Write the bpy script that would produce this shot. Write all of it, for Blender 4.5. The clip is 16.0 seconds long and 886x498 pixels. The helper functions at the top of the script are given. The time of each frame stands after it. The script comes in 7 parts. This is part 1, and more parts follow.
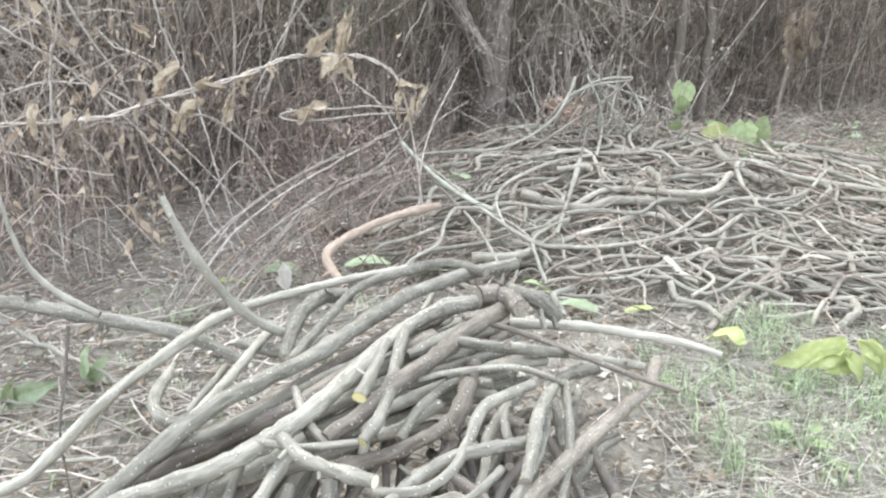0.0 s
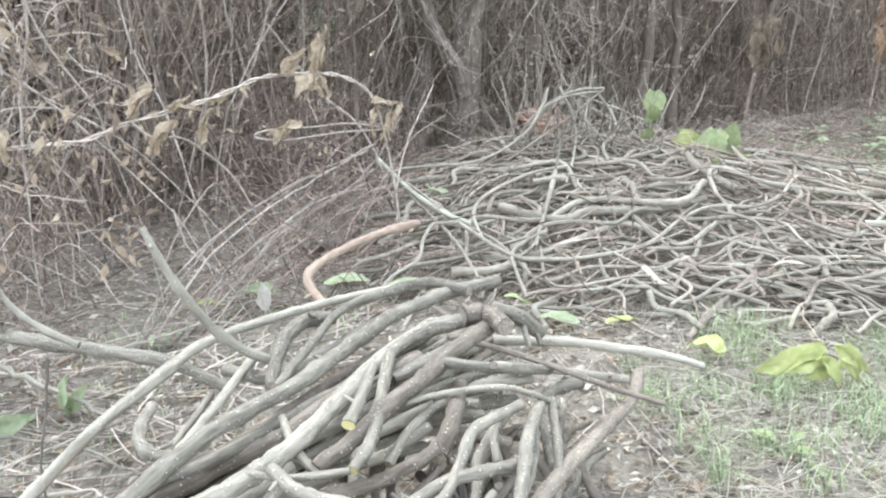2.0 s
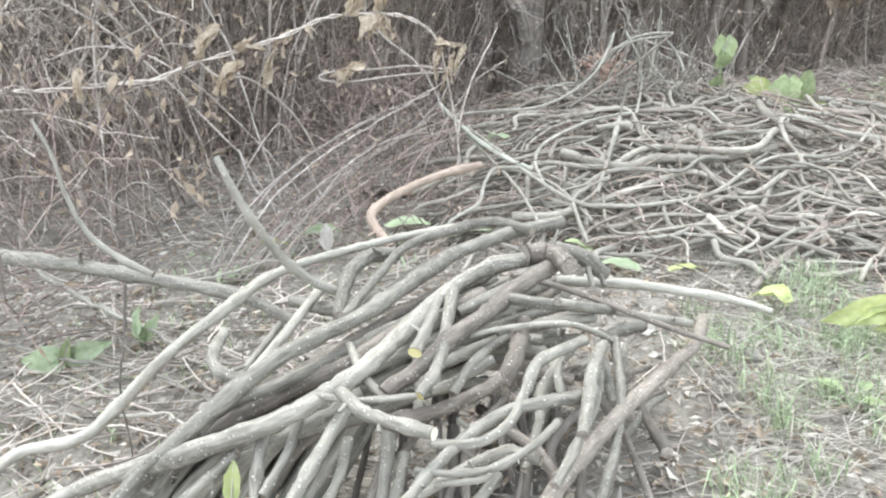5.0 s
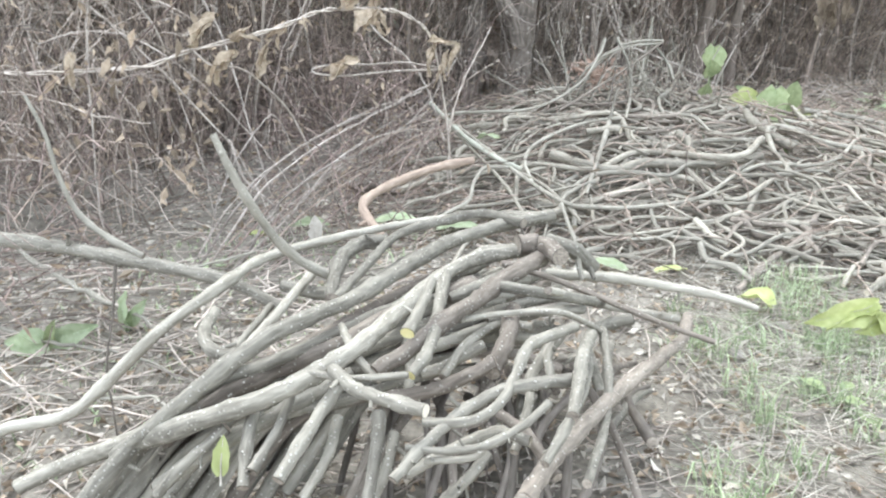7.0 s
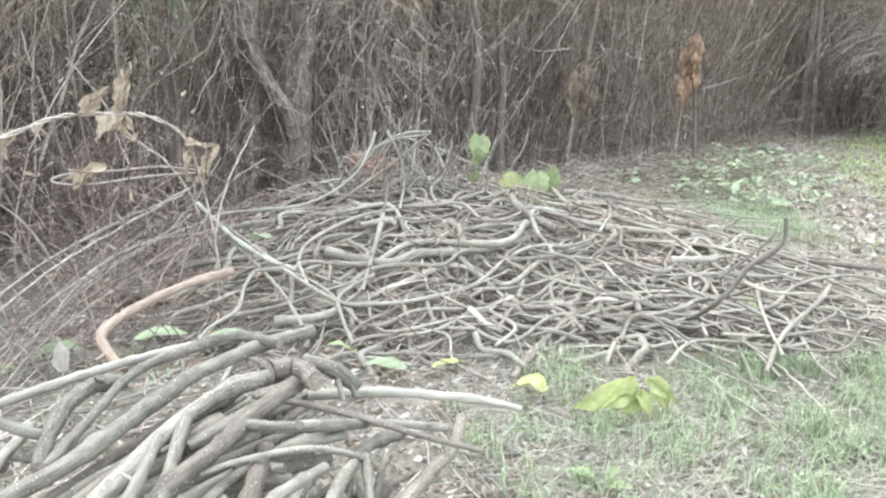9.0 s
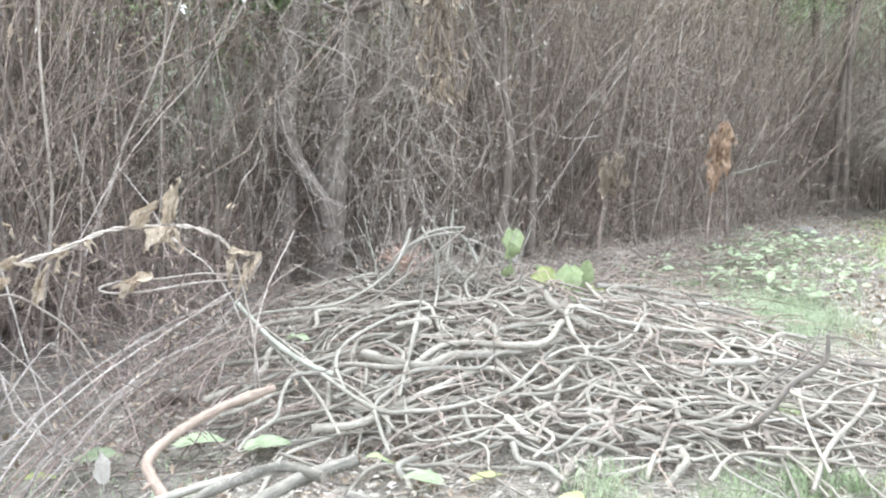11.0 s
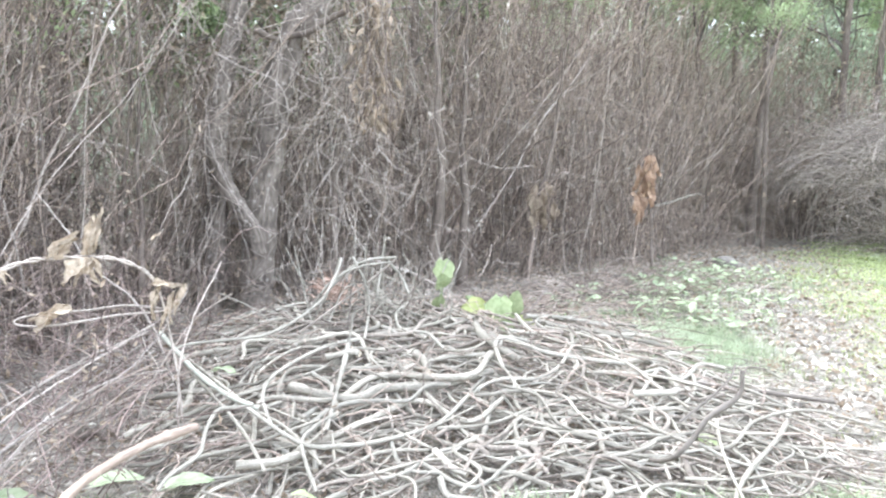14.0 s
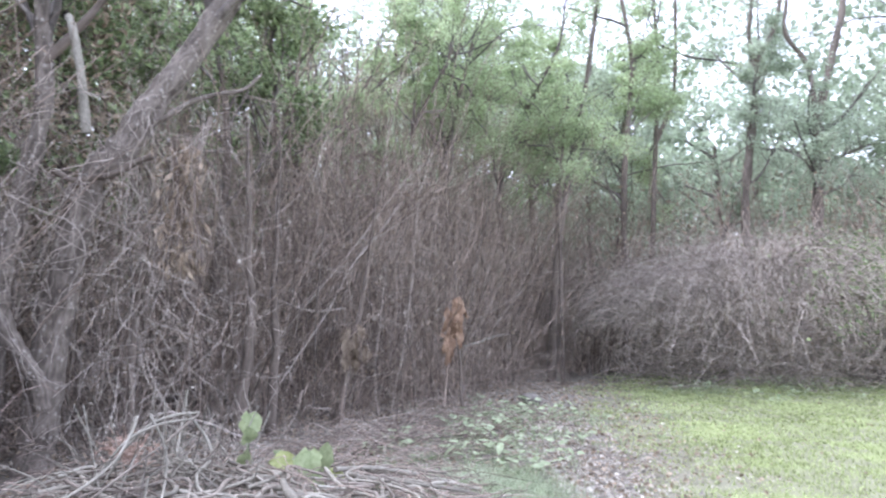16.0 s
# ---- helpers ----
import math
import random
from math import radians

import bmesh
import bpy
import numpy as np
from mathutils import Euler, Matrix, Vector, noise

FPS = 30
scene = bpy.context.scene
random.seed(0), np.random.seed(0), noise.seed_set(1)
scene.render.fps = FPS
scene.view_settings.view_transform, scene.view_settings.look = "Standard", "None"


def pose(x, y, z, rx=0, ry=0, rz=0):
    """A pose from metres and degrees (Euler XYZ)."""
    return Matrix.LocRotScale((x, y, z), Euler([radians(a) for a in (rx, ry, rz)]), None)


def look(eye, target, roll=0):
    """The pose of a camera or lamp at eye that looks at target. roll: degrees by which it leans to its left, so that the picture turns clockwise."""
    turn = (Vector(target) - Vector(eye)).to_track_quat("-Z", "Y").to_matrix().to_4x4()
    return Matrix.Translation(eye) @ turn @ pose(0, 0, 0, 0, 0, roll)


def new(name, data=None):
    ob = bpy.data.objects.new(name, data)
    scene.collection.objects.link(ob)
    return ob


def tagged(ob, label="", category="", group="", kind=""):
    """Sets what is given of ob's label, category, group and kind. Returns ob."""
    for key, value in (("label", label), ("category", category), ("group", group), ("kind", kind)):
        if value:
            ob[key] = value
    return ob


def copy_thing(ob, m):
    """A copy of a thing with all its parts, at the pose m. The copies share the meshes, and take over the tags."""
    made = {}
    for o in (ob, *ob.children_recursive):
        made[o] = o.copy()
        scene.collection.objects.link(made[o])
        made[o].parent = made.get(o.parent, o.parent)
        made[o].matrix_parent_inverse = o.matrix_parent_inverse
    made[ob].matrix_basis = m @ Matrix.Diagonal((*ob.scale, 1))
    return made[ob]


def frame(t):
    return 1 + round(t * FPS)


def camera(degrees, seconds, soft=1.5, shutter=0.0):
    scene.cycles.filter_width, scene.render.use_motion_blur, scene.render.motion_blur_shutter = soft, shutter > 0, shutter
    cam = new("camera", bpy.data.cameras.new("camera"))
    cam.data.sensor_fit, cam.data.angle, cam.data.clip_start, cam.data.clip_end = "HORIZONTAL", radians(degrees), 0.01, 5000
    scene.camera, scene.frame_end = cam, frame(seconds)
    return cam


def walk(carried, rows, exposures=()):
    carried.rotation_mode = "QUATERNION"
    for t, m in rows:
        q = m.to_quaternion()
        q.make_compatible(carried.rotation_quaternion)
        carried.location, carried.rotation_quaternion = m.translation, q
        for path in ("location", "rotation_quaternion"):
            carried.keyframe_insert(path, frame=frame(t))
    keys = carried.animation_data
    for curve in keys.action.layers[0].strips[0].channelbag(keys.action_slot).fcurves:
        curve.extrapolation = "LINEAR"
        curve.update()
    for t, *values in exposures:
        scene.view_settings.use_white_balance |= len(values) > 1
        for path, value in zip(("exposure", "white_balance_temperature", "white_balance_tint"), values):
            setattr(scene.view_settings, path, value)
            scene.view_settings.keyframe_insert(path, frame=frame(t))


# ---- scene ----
cam = camera(59.4, 16.0, soft=2.2, shutter=0.4)
METRES, EYE, TILT, LEAN, TURN = 1.1, 1.35, -20.0, 0.0, 0.0
PATH = [
    (0, (0.246, -0.359, 1.201), (-0.036, 1.543, 0.651), -0.9),
    (0.5, (0.243, -0.347, 1.2), (-0.02, 1.569, 0.691), -0.9),
    (1, (0.227, -0.353, 1.196), (-0.082, 1.546, 0.648), -1.8),
    (1.5, (0.232, -0.358, 1.221), (-0.025, 1.552, 0.684), -1.8),
    (2, (0.229, -0.356, 1.227), (0.009, 1.561, 0.7), -2.0),
    (2.5, (0.23, -0.353, 1.232), (0.011, 1.573, 0.738), -2.1),
    (3, (0.226, -0.353, 1.229), (0.004, 1.579, 0.762), -1.9),
    (3.5, (0.238, -0.363, 1.225), (0.004, 1.569, 0.767), -2.1),
    (4, (0.222, -0.349, 1.202), (-0.008, 1.564, 0.669), -1.8),
    (4.5, (0.216, -0.352, 1.198), (-0.055, 1.546, 0.628), -2.4),
    (4.7, (0.199, -0.352, 1.196), (-0.12, 1.536, 0.618), -2.4),
    (5, (0.206, -0.374, 1.193), (-0.153, 1.487, 0.553), -2.1),
    (5.2, (0.199, -0.372, 1.19), (-0.101, 1.5, 0.552), -2.3),
    (7.3, (0.189, -0.403, 1.152), (-0.129, 1.472, 0.533), 0.1),
    (7.5, (0.21, -0.398, 1.157), (-0.05, 1.49, 0.552), -1.1),
    (8, (0.247, -0.335, 1.204), (0.2, 1.575, 0.615), -0.7),
    (8.5, (0.286, -0.297, 1.231), (0.4, 1.627, 0.699), 0.1),
    (8.7, (0.311, -0.282, 1.221), (0.481, 1.65, 0.732), -0.9),
    (10.8, (0.273, -0.267, 1.348), (0.495, 1.703, 1.079), -0.0),
    (11, (0.272, -0.28, 1.39), (0.388, 1.701, 1.14), -0.9),
    (11.5, (0.299, -0.289, 1.412), (0.472, 1.687, 1.152), -0.5),
    (11.9, (0.303, -0.267, 1.481), (0.499, 1.709, 1.241), -2.3),
    (12, (0.295, -0.288, 1.477), (0.481, 1.697, 1.316), -1.8),
    (12.5, (0.285, -0.291, 1.457), (0.537, 1.687, 1.314), 1.3),
    (13, (0.276, -0.281, 1.434), (0.501, 1.696, 1.226), -0.4),
    (13.5, (0.279, -0.284, 1.428), (0.491, 1.695, 1.233), -0.8),
    (14, (0.288, -0.298, 1.438), (0.575, 1.672, 1.248), 0.2),
    (14.5, (0.287, -0.288, 1.451), (0.632, 1.679, 1.335), -1.1),
    (15, (0.292, -0.299, 1.466), (0.731, 1.651, 1.388), -1.9),
    (15.3, (0.268, -0.319, 1.49), (0.821, 1.602, 1.556), -0.7),
    (15.5, (0.28, -0.34, 1.526), (0.895, 1.557, 1.67), 0.6),
    (16, (0.303, -0.374, 1.554), (1.044, 1.477, 1.709), 0.1),
]
walk(cam, [(t, look(eye, target, roll)) for t, eye, target, roll in PATH], exposures=[(0, 1.36, 6000, 6), (8, 1.36, 6000, 6), (10.8, 1.66, 5900, 7), (12, 1.82, 5850, 8), (14.5, 1.92, 5800, 9), (15.2, 1.93, 5700, 12), (15.5, 1.97, 5580, 17), (16, 1.2, 5560, 19)])

# ---- sky, sun and exposure ----
world = bpy.data.worlds.new("overcast_sky")
scene.world = world
world.use_nodes = True
wn, wl = world.node_tree.nodes, world.node_tree.links
sky = wn.new("ShaderNodeTexSky")
sky.sky_type, sky.sun_disc = "NISHITA", False
sky.sun_elevation, sky.sun_rotation = radians(58), radians(-35)
sky.air_density, sky.dust_density = 1.0, 5.0
veil = wn.new("ShaderNodeMixRGB")
veil.inputs["Fac"].default_value = 0.72
veil.inputs["Color2"].default_value = (9.0, 9.1, 9.4, 1)
wl.new(sky.outputs["Color"], veil.inputs["Color1"])
wl.new(veil.outputs["Color"], wn["Background"].inputs["Color"])
wn["Background"].inputs["Strength"].default_value = 0.15
sun = new("sun", bpy.data.lights.new("sun", "SUN"))
sun.data.energy, sun.data.angle, sun.data.color = 1.3, radians(25), (1.0, 0.96, 0.9)
sun.matrix_world = look((-6, 9, 17), (0, 0, 0))


# ---- materials ----
def surface(name, dark, light, grain=30, blotch=4, rough=0.85, bump=0.3, spots=None, vary=0.0, island=0.0, thin=0.0, stretch=(1, 1, 1), rod=False):
    """A matte natural surface: blotches and grain between two colours, fine relief, and where given pale spots of (scale, size, colour)."""
    m = bpy.data.materials.new(name)
    m.use_nodes = True
    n, l = m.node_tree.nodes, m.node_tree.links
    b, out = n["Principled BSDF"], n["Material Output"]
    b.inputs["Roughness"].default_value = rough
    b.inputs["Specular IOR Level"].default_value = 0.25
    at, mp = n.new("ShaderNodeTexCoord"), n.new("ShaderNodeMapping")
    mp.inputs["Scale"].default_value = stretch
    if rod:  # along a rod: place round it and distance along it
        at = n.new("ShaderNodeAttribute")
        at.attribute_name = "grain"
    place = at.outputs["Vector" if rod else "Object"]
    l.new(place, mp.inputs["Vector"])
    big, fine = n.new("ShaderNodeTexNoise"), n.new("ShaderNodeTexNoise")
    big.inputs["Scale"].default_value, big.inputs["Detail"].default_value = blotch, 4
    fine.inputs["Scale"].default_value, fine.inputs["Detail"].default_value = grain, 5
    for tex in (big, fine):
        l.new(mp.outputs["Vector"], tex.inputs["Vector"])
    add = n.new("ShaderNodeMath")
    add.operation = "ADD"
    l.new(big.outputs["Fac"], add.inputs[0])
    l.new(fine.outputs["Fac"], add.inputs[1])
    ramp = n.new("ShaderNodeMapRange")
    ramp.inputs["From Min"].default_value, ramp.inputs["From Max"].default_value = 0.72, 1.28
    l.new(add.outputs["Value"], ramp.inputs["Value"])
    mix = n.new("ShaderNodeMixRGB")
    mix.inputs["Color1"].default_value, mix.inputs["Color2"].default_value = (*dark, 1), (*light, 1)
    l.new(ramp.outputs["Result"], mix.inputs["Fac"])
    colour, height = mix.outputs["Color"], fine.outputs["Fac"]
    if spots:
        vor = n.new("ShaderNodeTexVoronoi")
        vor.inputs["Scale"].default_value = spots[0]
        l.new(place, vor.inputs["Vector"])
        lim = n.new("ShaderNodeMapRange")
        lim.inputs["From Min"].default_value, lim.inputs["From Max"].default_value = spots[1], spots[1] * 0.6
        l.new(vor.outputs["Distance"], lim.inputs["Value"])
        some, both = n.new("ShaderNodeMapRange"), n.new("ShaderNodeMath")
        some.inputs["From Min"].default_value, some.inputs["From Max"].default_value = 0.35, 0.75
        both.operation = "MULTIPLY"
        l.new(vor.outputs["Color"], some.inputs["Value"])
        l.new(lim.outputs["Result"], both.inputs[0])
        l.new(some.outputs["Result"], both.inputs[1])
        dot = n.new("ShaderNodeMixRGB")
        dot.inputs["Color2"].default_value = (*spots[2], 1)
        l.new(both.outputs["Value"], dot.inputs["Fac"])
        l.new(colour, dot.inputs["Color1"])
        colour = dot.outputs["Color"]
        lift = n.new("ShaderNodeMath")
        lift.operation = "ADD"
        l.new(both.outputs["Value"], lift.inputs[0])
        l.new(fine.outputs["Fac"], lift.inputs[1])
        height = lift.outputs["Value"]
    if vary or island:
        src = n.new("ShaderNodeObjectInfo") if vary else n.new("ShaderNodeNewGeometry")
        rnd = n.new("ShaderNodeMapRange")
        k = vary or island
        rnd.inputs["To Min"].default_value, rnd.inputs["To Max"].default_value = 1 - k, 1 + k
        l.new(src.outputs["Random" if vary else "Random Per Island"], rnd.inputs["Value"])
        hsv = n.new("ShaderNodeHueSaturation")
        l.new(rnd.outputs["Result"], hsv.inputs["Value"])
        l.new(colour, hsv.inputs["Color"])
        colour = hsv.outputs["Color"]
    l.new(colour, b.inputs["Base Color"])
    if bump:
        bm_ = n.new("ShaderNodeBump")
        bm_.inputs["Strength"].default_value, bm_.inputs["Distance"].default_value = bump, 0.004
        l.new(height, bm_.inputs["Height"])
        l.new(bm_.outputs["Normal"], b.inputs["Normal"])
    if thin:
        tr_, mx = n.new("ShaderNodeBsdfTranslucent"), n.new("ShaderNodeMixShader")
        mx.inputs["Fac"].default_value = thin
        l.new(colour, tr_.inputs["Color"])
        l.new(b.outputs["BSDF"], mx.inputs[1])
        l.new(tr_.outputs["BSDF"], mx.inputs[2])
        l.new(mx.outputs["Shader"], out.inputs["Surface"])
    return m


LENTICEL = (105, 0.27, (0.66, 0.64, 0.58))
ROD = dict(rod=True, stretch=(1, 1, 0.22))
BARK = {
    "bark": surface("grey_bark", (0.13, 0.12, 0.10), (0.33, 0.311, 0.265), 110, 16, bump=1.0, spots=LENTICEL, vary=0.22, **ROD),
    "brown": surface("brown_bark", (0.13, 0.111, 0.093), (0.31, 0.272, 0.231), 110, 18, bump=0.8, spots=LENTICEL, vary=0.22, **ROD),
    "pale": surface("pale_bark", (0.20, 0.186, 0.155), (0.415, 0.393, 0.338), 90, 12, bump=0.6, spots=(120, 0.22, (0.60, 0.57, 0.51)), vary=0.18, **ROD),
    "peeled": surface("peeled_wood", (0.215, 0.163, 0.13), (0.42, 0.338, 0.275), 110, 18, bump=0.6, **ROD),
    "dark": surface("dark_bark", (0.10, 0.088, 0.075), (0.22, 0.195, 0.17), 110, 16, bump=0.5, **ROD),
    "lichen": surface("lichened_bark", (0.22, 0.205, 0.172), (0.48, 0.49, 0.415), 70, 22, bump=0.6, **ROD),
    "thin": surface("thin_stick_bark", (0.16, 0.146, 0.12), (0.415, 0.386, 0.325), 120, 16, bump=0.5, spots=(130, 0.24, (0.55, 0.52, 0.465)), vary=0.32, **ROD),
}
LOOKS = {
    "bark": "grey-brown cut branch with pale lenticels, piled with others",
    "brown": "rough reddish-brown cut branch lying in the pile",
    "pale": "pale weathered bare branch lying on the pile",
    "peeled": "bent branch with orange-brown peeled bark on the pile",
    "dark": "dark crooked branch sticking out of a pile or darkening its hollow",
    "lichen": "branch crusted with pale green lichen on the pile",
    "thin": "thin grey-brown crooked stick in the brush pile",
}
FRESH = surface("fresh_cut_wood", (0.62, 0.55, 0.24), (0.78, 0.72, 0.42), 40, 12, bump=0.2)
DRYCUT = surface("dry_cut_wood", (0.58, 0.52, 0.42), (0.76, 0.70, 0.58), 60, 14, bump=0.2)
STEM = surface("dead_stem_bark", (0.178, 0.141, 0.116), (0.45, 0.37, 0.314), 40, 3, bump=0.0, island=0.6)
TWIG = surface("dead_twig_bark", (0.25, 0.215, 0.187), (0.55, 0.488, 0.43), 40, 3, bump=0.0, island=0.6)
DEADLEAF = surface("dead_leaf", (0.22, 0.17, 0.125), (0.47, 0.39, 0.30), 30, 5, bump=0.0, island=0.5, thin=0.25)
PALELEAF = surface("bleached_leaf", (0.36, 0.33, 0.285), (0.66, 0.62, 0.55), 30, 5, bump=0.0, island=0.4, thin=0.2)
STRAW = surface("straw_leaf", (0.36, 0.283, 0.205), (0.68, 0.587, 0.465), 60, 22, bump=0.3, thin=0.25)
TRUNK = surface("trunk_bark", (0.095, 0.08, 0.068), (0.29, 0.253, 0.218), 28, 7, bump=1.0, spots=(16, 0.34, (0.40, 0.37, 0.335)), rod=True, stretch=(1, 1, 0.35))
DARKTRUNK = surface("dark_trunk_bark", (0.095, 0.078, 0.065), (0.25, 0.21, 0.178), 25, 5, bump=0.6, rod=True, stretch=(1, 1, 0.3))
CANE = surface("dead_cane_bark", (0.20, 0.172, 0.15), (0.50, 0.45, 0.405), 90, 9, bump=0.5, spots=(60, 0.25, (0.15, 0.12, 0.105)), vary=0.25)
REDTWIG = surface("reddish_twig_bark", (0.14, 0.104, 0.092), (0.36, 0.285, 0.254), 40, 3, bump=0.0, island=0.6)
VINE = surface("vine_bark", (0.31, 0.272, 0.237), (0.58, 0.52, 0.464), 70, 9, bump=0.5, vary=0.25)
GREEN = surface("green_leaf", (0.25, 0.31, 0.15), (0.46, 0.52, 0.305), 30, 9, rough=0.5, bump=0.2, vary=0.2, thin=0.3)
YELLOW = surface("yellowing_leaf", (0.33, 0.375, 0.14), (0.55, 0.58, 0.29), 25, 8, rough=0.55, bump=0.2, vary=0.15, thin=0.25)
HERB = surface("herb_leaf", (0.31, 0.39, 0.22), (0.57, 0.63, 0.45), 30, 6, rough=0.5, bump=0.0, vary=0.25, thin=0.3)
WISP = surface("soft_grass_blade", (0.30, 0.355, 0.225), (0.52, 0.575, 0.41), 8, 1.2, rough=0.6, bump=0.0, island=0.3, thin=0.35)
LAWN = surface("mown_grass_blade", (0.275, 0.325, 0.14), (0.51, 0.565, 0.305), 5, 0.7, rough=0.6, bump=0.0, island=0.3, thin=0.3)
GRASS = surface("grass_blade", (0.235, 0.305, 0.165), (0.49, 0.56, 0.375), 8, 1.2, rough=0.6, bump=0.0, island=0.4, thin=0.3)
CROWN = surface("tree_leaf", (0.32, 0.40, 0.22), (0.63, 0.72, 0.47), 4, 0.6, rough=0.6, bump=0.0, island=0.35, thin=0.55)
# bluer and greyer than tree_leaf: the haze of distance is in the colour
HAZECROWN = surface("hazed_tree_leaf", (0.33, 0.40, 0.28), (0.60, 0.665, 0.52), 4, 0.6, rough=0.6, bump=0.0, island=0.35, thin=0.45)
# dark broad leaf; the dimness under the canopy is put into its colour
SHADELEAF = surface("shaded_broad_leaf", (0.13, 0.185, 0.085), (0.36, 0.43, 0.23), 8, 2, rough=0.5, bump=0.0, island=0.5, thin=0.3)
RUST = surface("rust_brown_leaf", (0.27, 0.178, 0.122), (0.54, 0.39, 0.28), 30, 9, bump=0.3, thin=0.2)
BURIED = surface("buried_stick_bark", (0.19, 0.174, 0.147), (0.47, 0.437, 0.368), 60, 8, bump=0.2, island=0.35)
FROND = surface("dead_frond", (0.36, 0.255, 0.20), (0.64, 0.49, 0.41), 60, 9, bump=0.2)
ENDGRAIN = surface("weathered_end_grain", (0.17, 0.145, 0.12), (0.40, 0.355, 0.30), 160, 40, bump=0.6, vary=0.2)
STONE = surface("stone", (0.17, 0.155, 0.135), (0.36, 0.335, 0.30), 40, 8, bump=0.5, vary=0.2)


# ---- geometry helpers ----
def soup(name, verts, faces, material, parent=None, label="", smooth=True):
    """One mesh object out of arrays: verts (n, 3) and faces (m, 3) or (m, 4)."""
    faces = np.asarray(faces, dtype=np.int32)
    me = bpy.data.meshes.new(name)
    me.vertices.add(len(verts))
    me.vertices.foreach_set("co", np.asarray(verts, dtype=np.float32).ravel())
    k = faces.shape[1]
    me.loops.add(faces.size)
    me.loops.foreach_set("vertex_index", faces.ravel())
    me.polygons.add(len(faces))
    me.polygons.foreach_set("loop_start", np.arange(len(faces), dtype=np.int32) * k)
    me.polygons.foreach_set("use_smooth", np.full(len(faces), smooth))
    me.update(calc_edges=True)
    me.materials.append(material)
    ob = new(name, me)
    ob.parent = parent
    if label:
        tagged(ob, label)
    return ob


def part(name, bm, material, parent, label=""):
    me = bpy.data.meshes.new(name)
    bm.to_mesh(me)
    bm.free()
    me.materials.append(material)
    for p in me.polygons:
        p.use_smooth = True
    ob = new(name, me)
    ob.parent = parent
    if label:
        tagged(ob, label)
    return ob


def glide(points, n):
    """A smooth curve (Catmull-Rom) through a few points, n samples a stretch."""
    p = np.asarray(points, dtype=float)
    p = np.vstack([2 * p[0] - p[1], p, 2 * p[-1] - p[-2]])
    out = []
    for i in range(1, len(p) - 2):
        a, b, c, d = p[i - 1], p[i], p[i + 1], p[i + 2]
        for t in np.arange(n) / n:
            out.append(0.5 * (2 * b + (c - a) * t + (2 * a - 5 * b + 4 * c - d) * t * t + (3 * b - a - 3 * c + d) * t ** 3))
    out.append(p[-2])
    return np.array(out)


def tubes(paths, radii, sides=4):
    """Round rods along many paths at once: paths (n, k, 3), radii (n, k)."""
    paths, radii = np.asarray(paths, dtype=float), np.asarray(radii, dtype=float)
    n, k, _ = paths.shape
    t = np.gradient(paths, axis=1)
    t /= np.linalg.norm(t, axis=2, keepdims=True) + 1e-9
    axis = np.linalg.svd(np.einsum("nki,nkj->nij", t, t))[2][:, 2]
    u = axis[:, None] - t * np.sum(t * axis[:, None], axis=2, keepdims=True)
    u /= np.linalg.norm(u, axis=2, keepdims=True) + 1e-9
    v = np.cross(t, u)
    a = np.arange(sides) * 2 * np.pi / sides
    ring = u[:, :, None] * np.cos(a)[:, None] + v[:, :, None] * np.sin(a)[:, None]
    verts = paths[:, :, None] + ring * radii[:, :, None, None]
    i, j, s = np.meshgrid(np.arange(n), np.arange(k - 1), np.arange(sides), indexing="ij")
    base, nxt = (i * k + j) * sides, (s + 1) % sides
    faces = np.stack([base + s, base + nxt, base + sides + nxt, base + sides + s], axis=-1).reshape(-1, 4)
    return verts.reshape(-1, 3), faces


def rod(name, path, radii, sides, material, parent=None, jag=0.0, rng=None):
    """One round rod as an object, with the straightened place of each corner kept for its bark."""
    v, f = tubes(path[None], radii[None], sides)
    centre = np.repeat(path, sides, axis=0)
    if jag:
        v = v + (v - centre) * rng.normal(0, jag, len(v))[:, None]
    ob = soup(name, v, f, material, parent)
    run = np.concatenate([[0], np.cumsum(np.linalg.norm(np.diff(path, axis=0), axis=1))])
    a = np.arange(sides) * 2 * np.pi / sides
    grain = np.stack([np.outer(radii, np.cos(a)), np.outer(radii, np.sin(a)), np.repeat(run[:, None], sides, 1)], -1).reshape(-1, 3)
    grain += path[0] * 7.0
    ob.data.attributes.new("grain", "FLOAT_VECTOR", "POINT").data.foreach_set("vector", grain.astype(np.float32).ravel())
    return ob


def shoots(rng, base, way, length, k, wiggle, droop=0.0):
    """Wandering paths from base (n, 3) along way (n, 3): (n, k, 3)."""
    n = len(base)
    way = way / (np.linalg.norm(way, axis=1, keepdims=True) + 1e-9)
    step = np.repeat(way[:, None], k - 1, axis=1)
    step = step + np.cumsum(rng.normal(0, wiggle, (n, k - 1, 3)), axis=1)
    step[:, :, 2] -= droop * np.linspace(0, 1, k - 1)[None] ** 1.5
    step /= np.linalg.norm(step, axis=2, keepdims=True)
    step *= (np.asarray(length).reshape(-1, 1, 1) / (k - 1))
    return np.concatenate([base[:, None], base[:, None] + np.cumsum(step, axis=1)], axis=1)


def along(rng, paths, count, low=0.15, high=1.0):
    """Random places on given paths, and the direction there."""
    n, k, _ = paths.shape
    i, f = rng.integers(0, n, count), rng.uniform(low, high, count) * (k - 1.001)
    j = f.astype(int)
    a, b = paths[i, j], paths[i, j + 1]
    return a + (b - a) * (f - j)[:, None], b - a


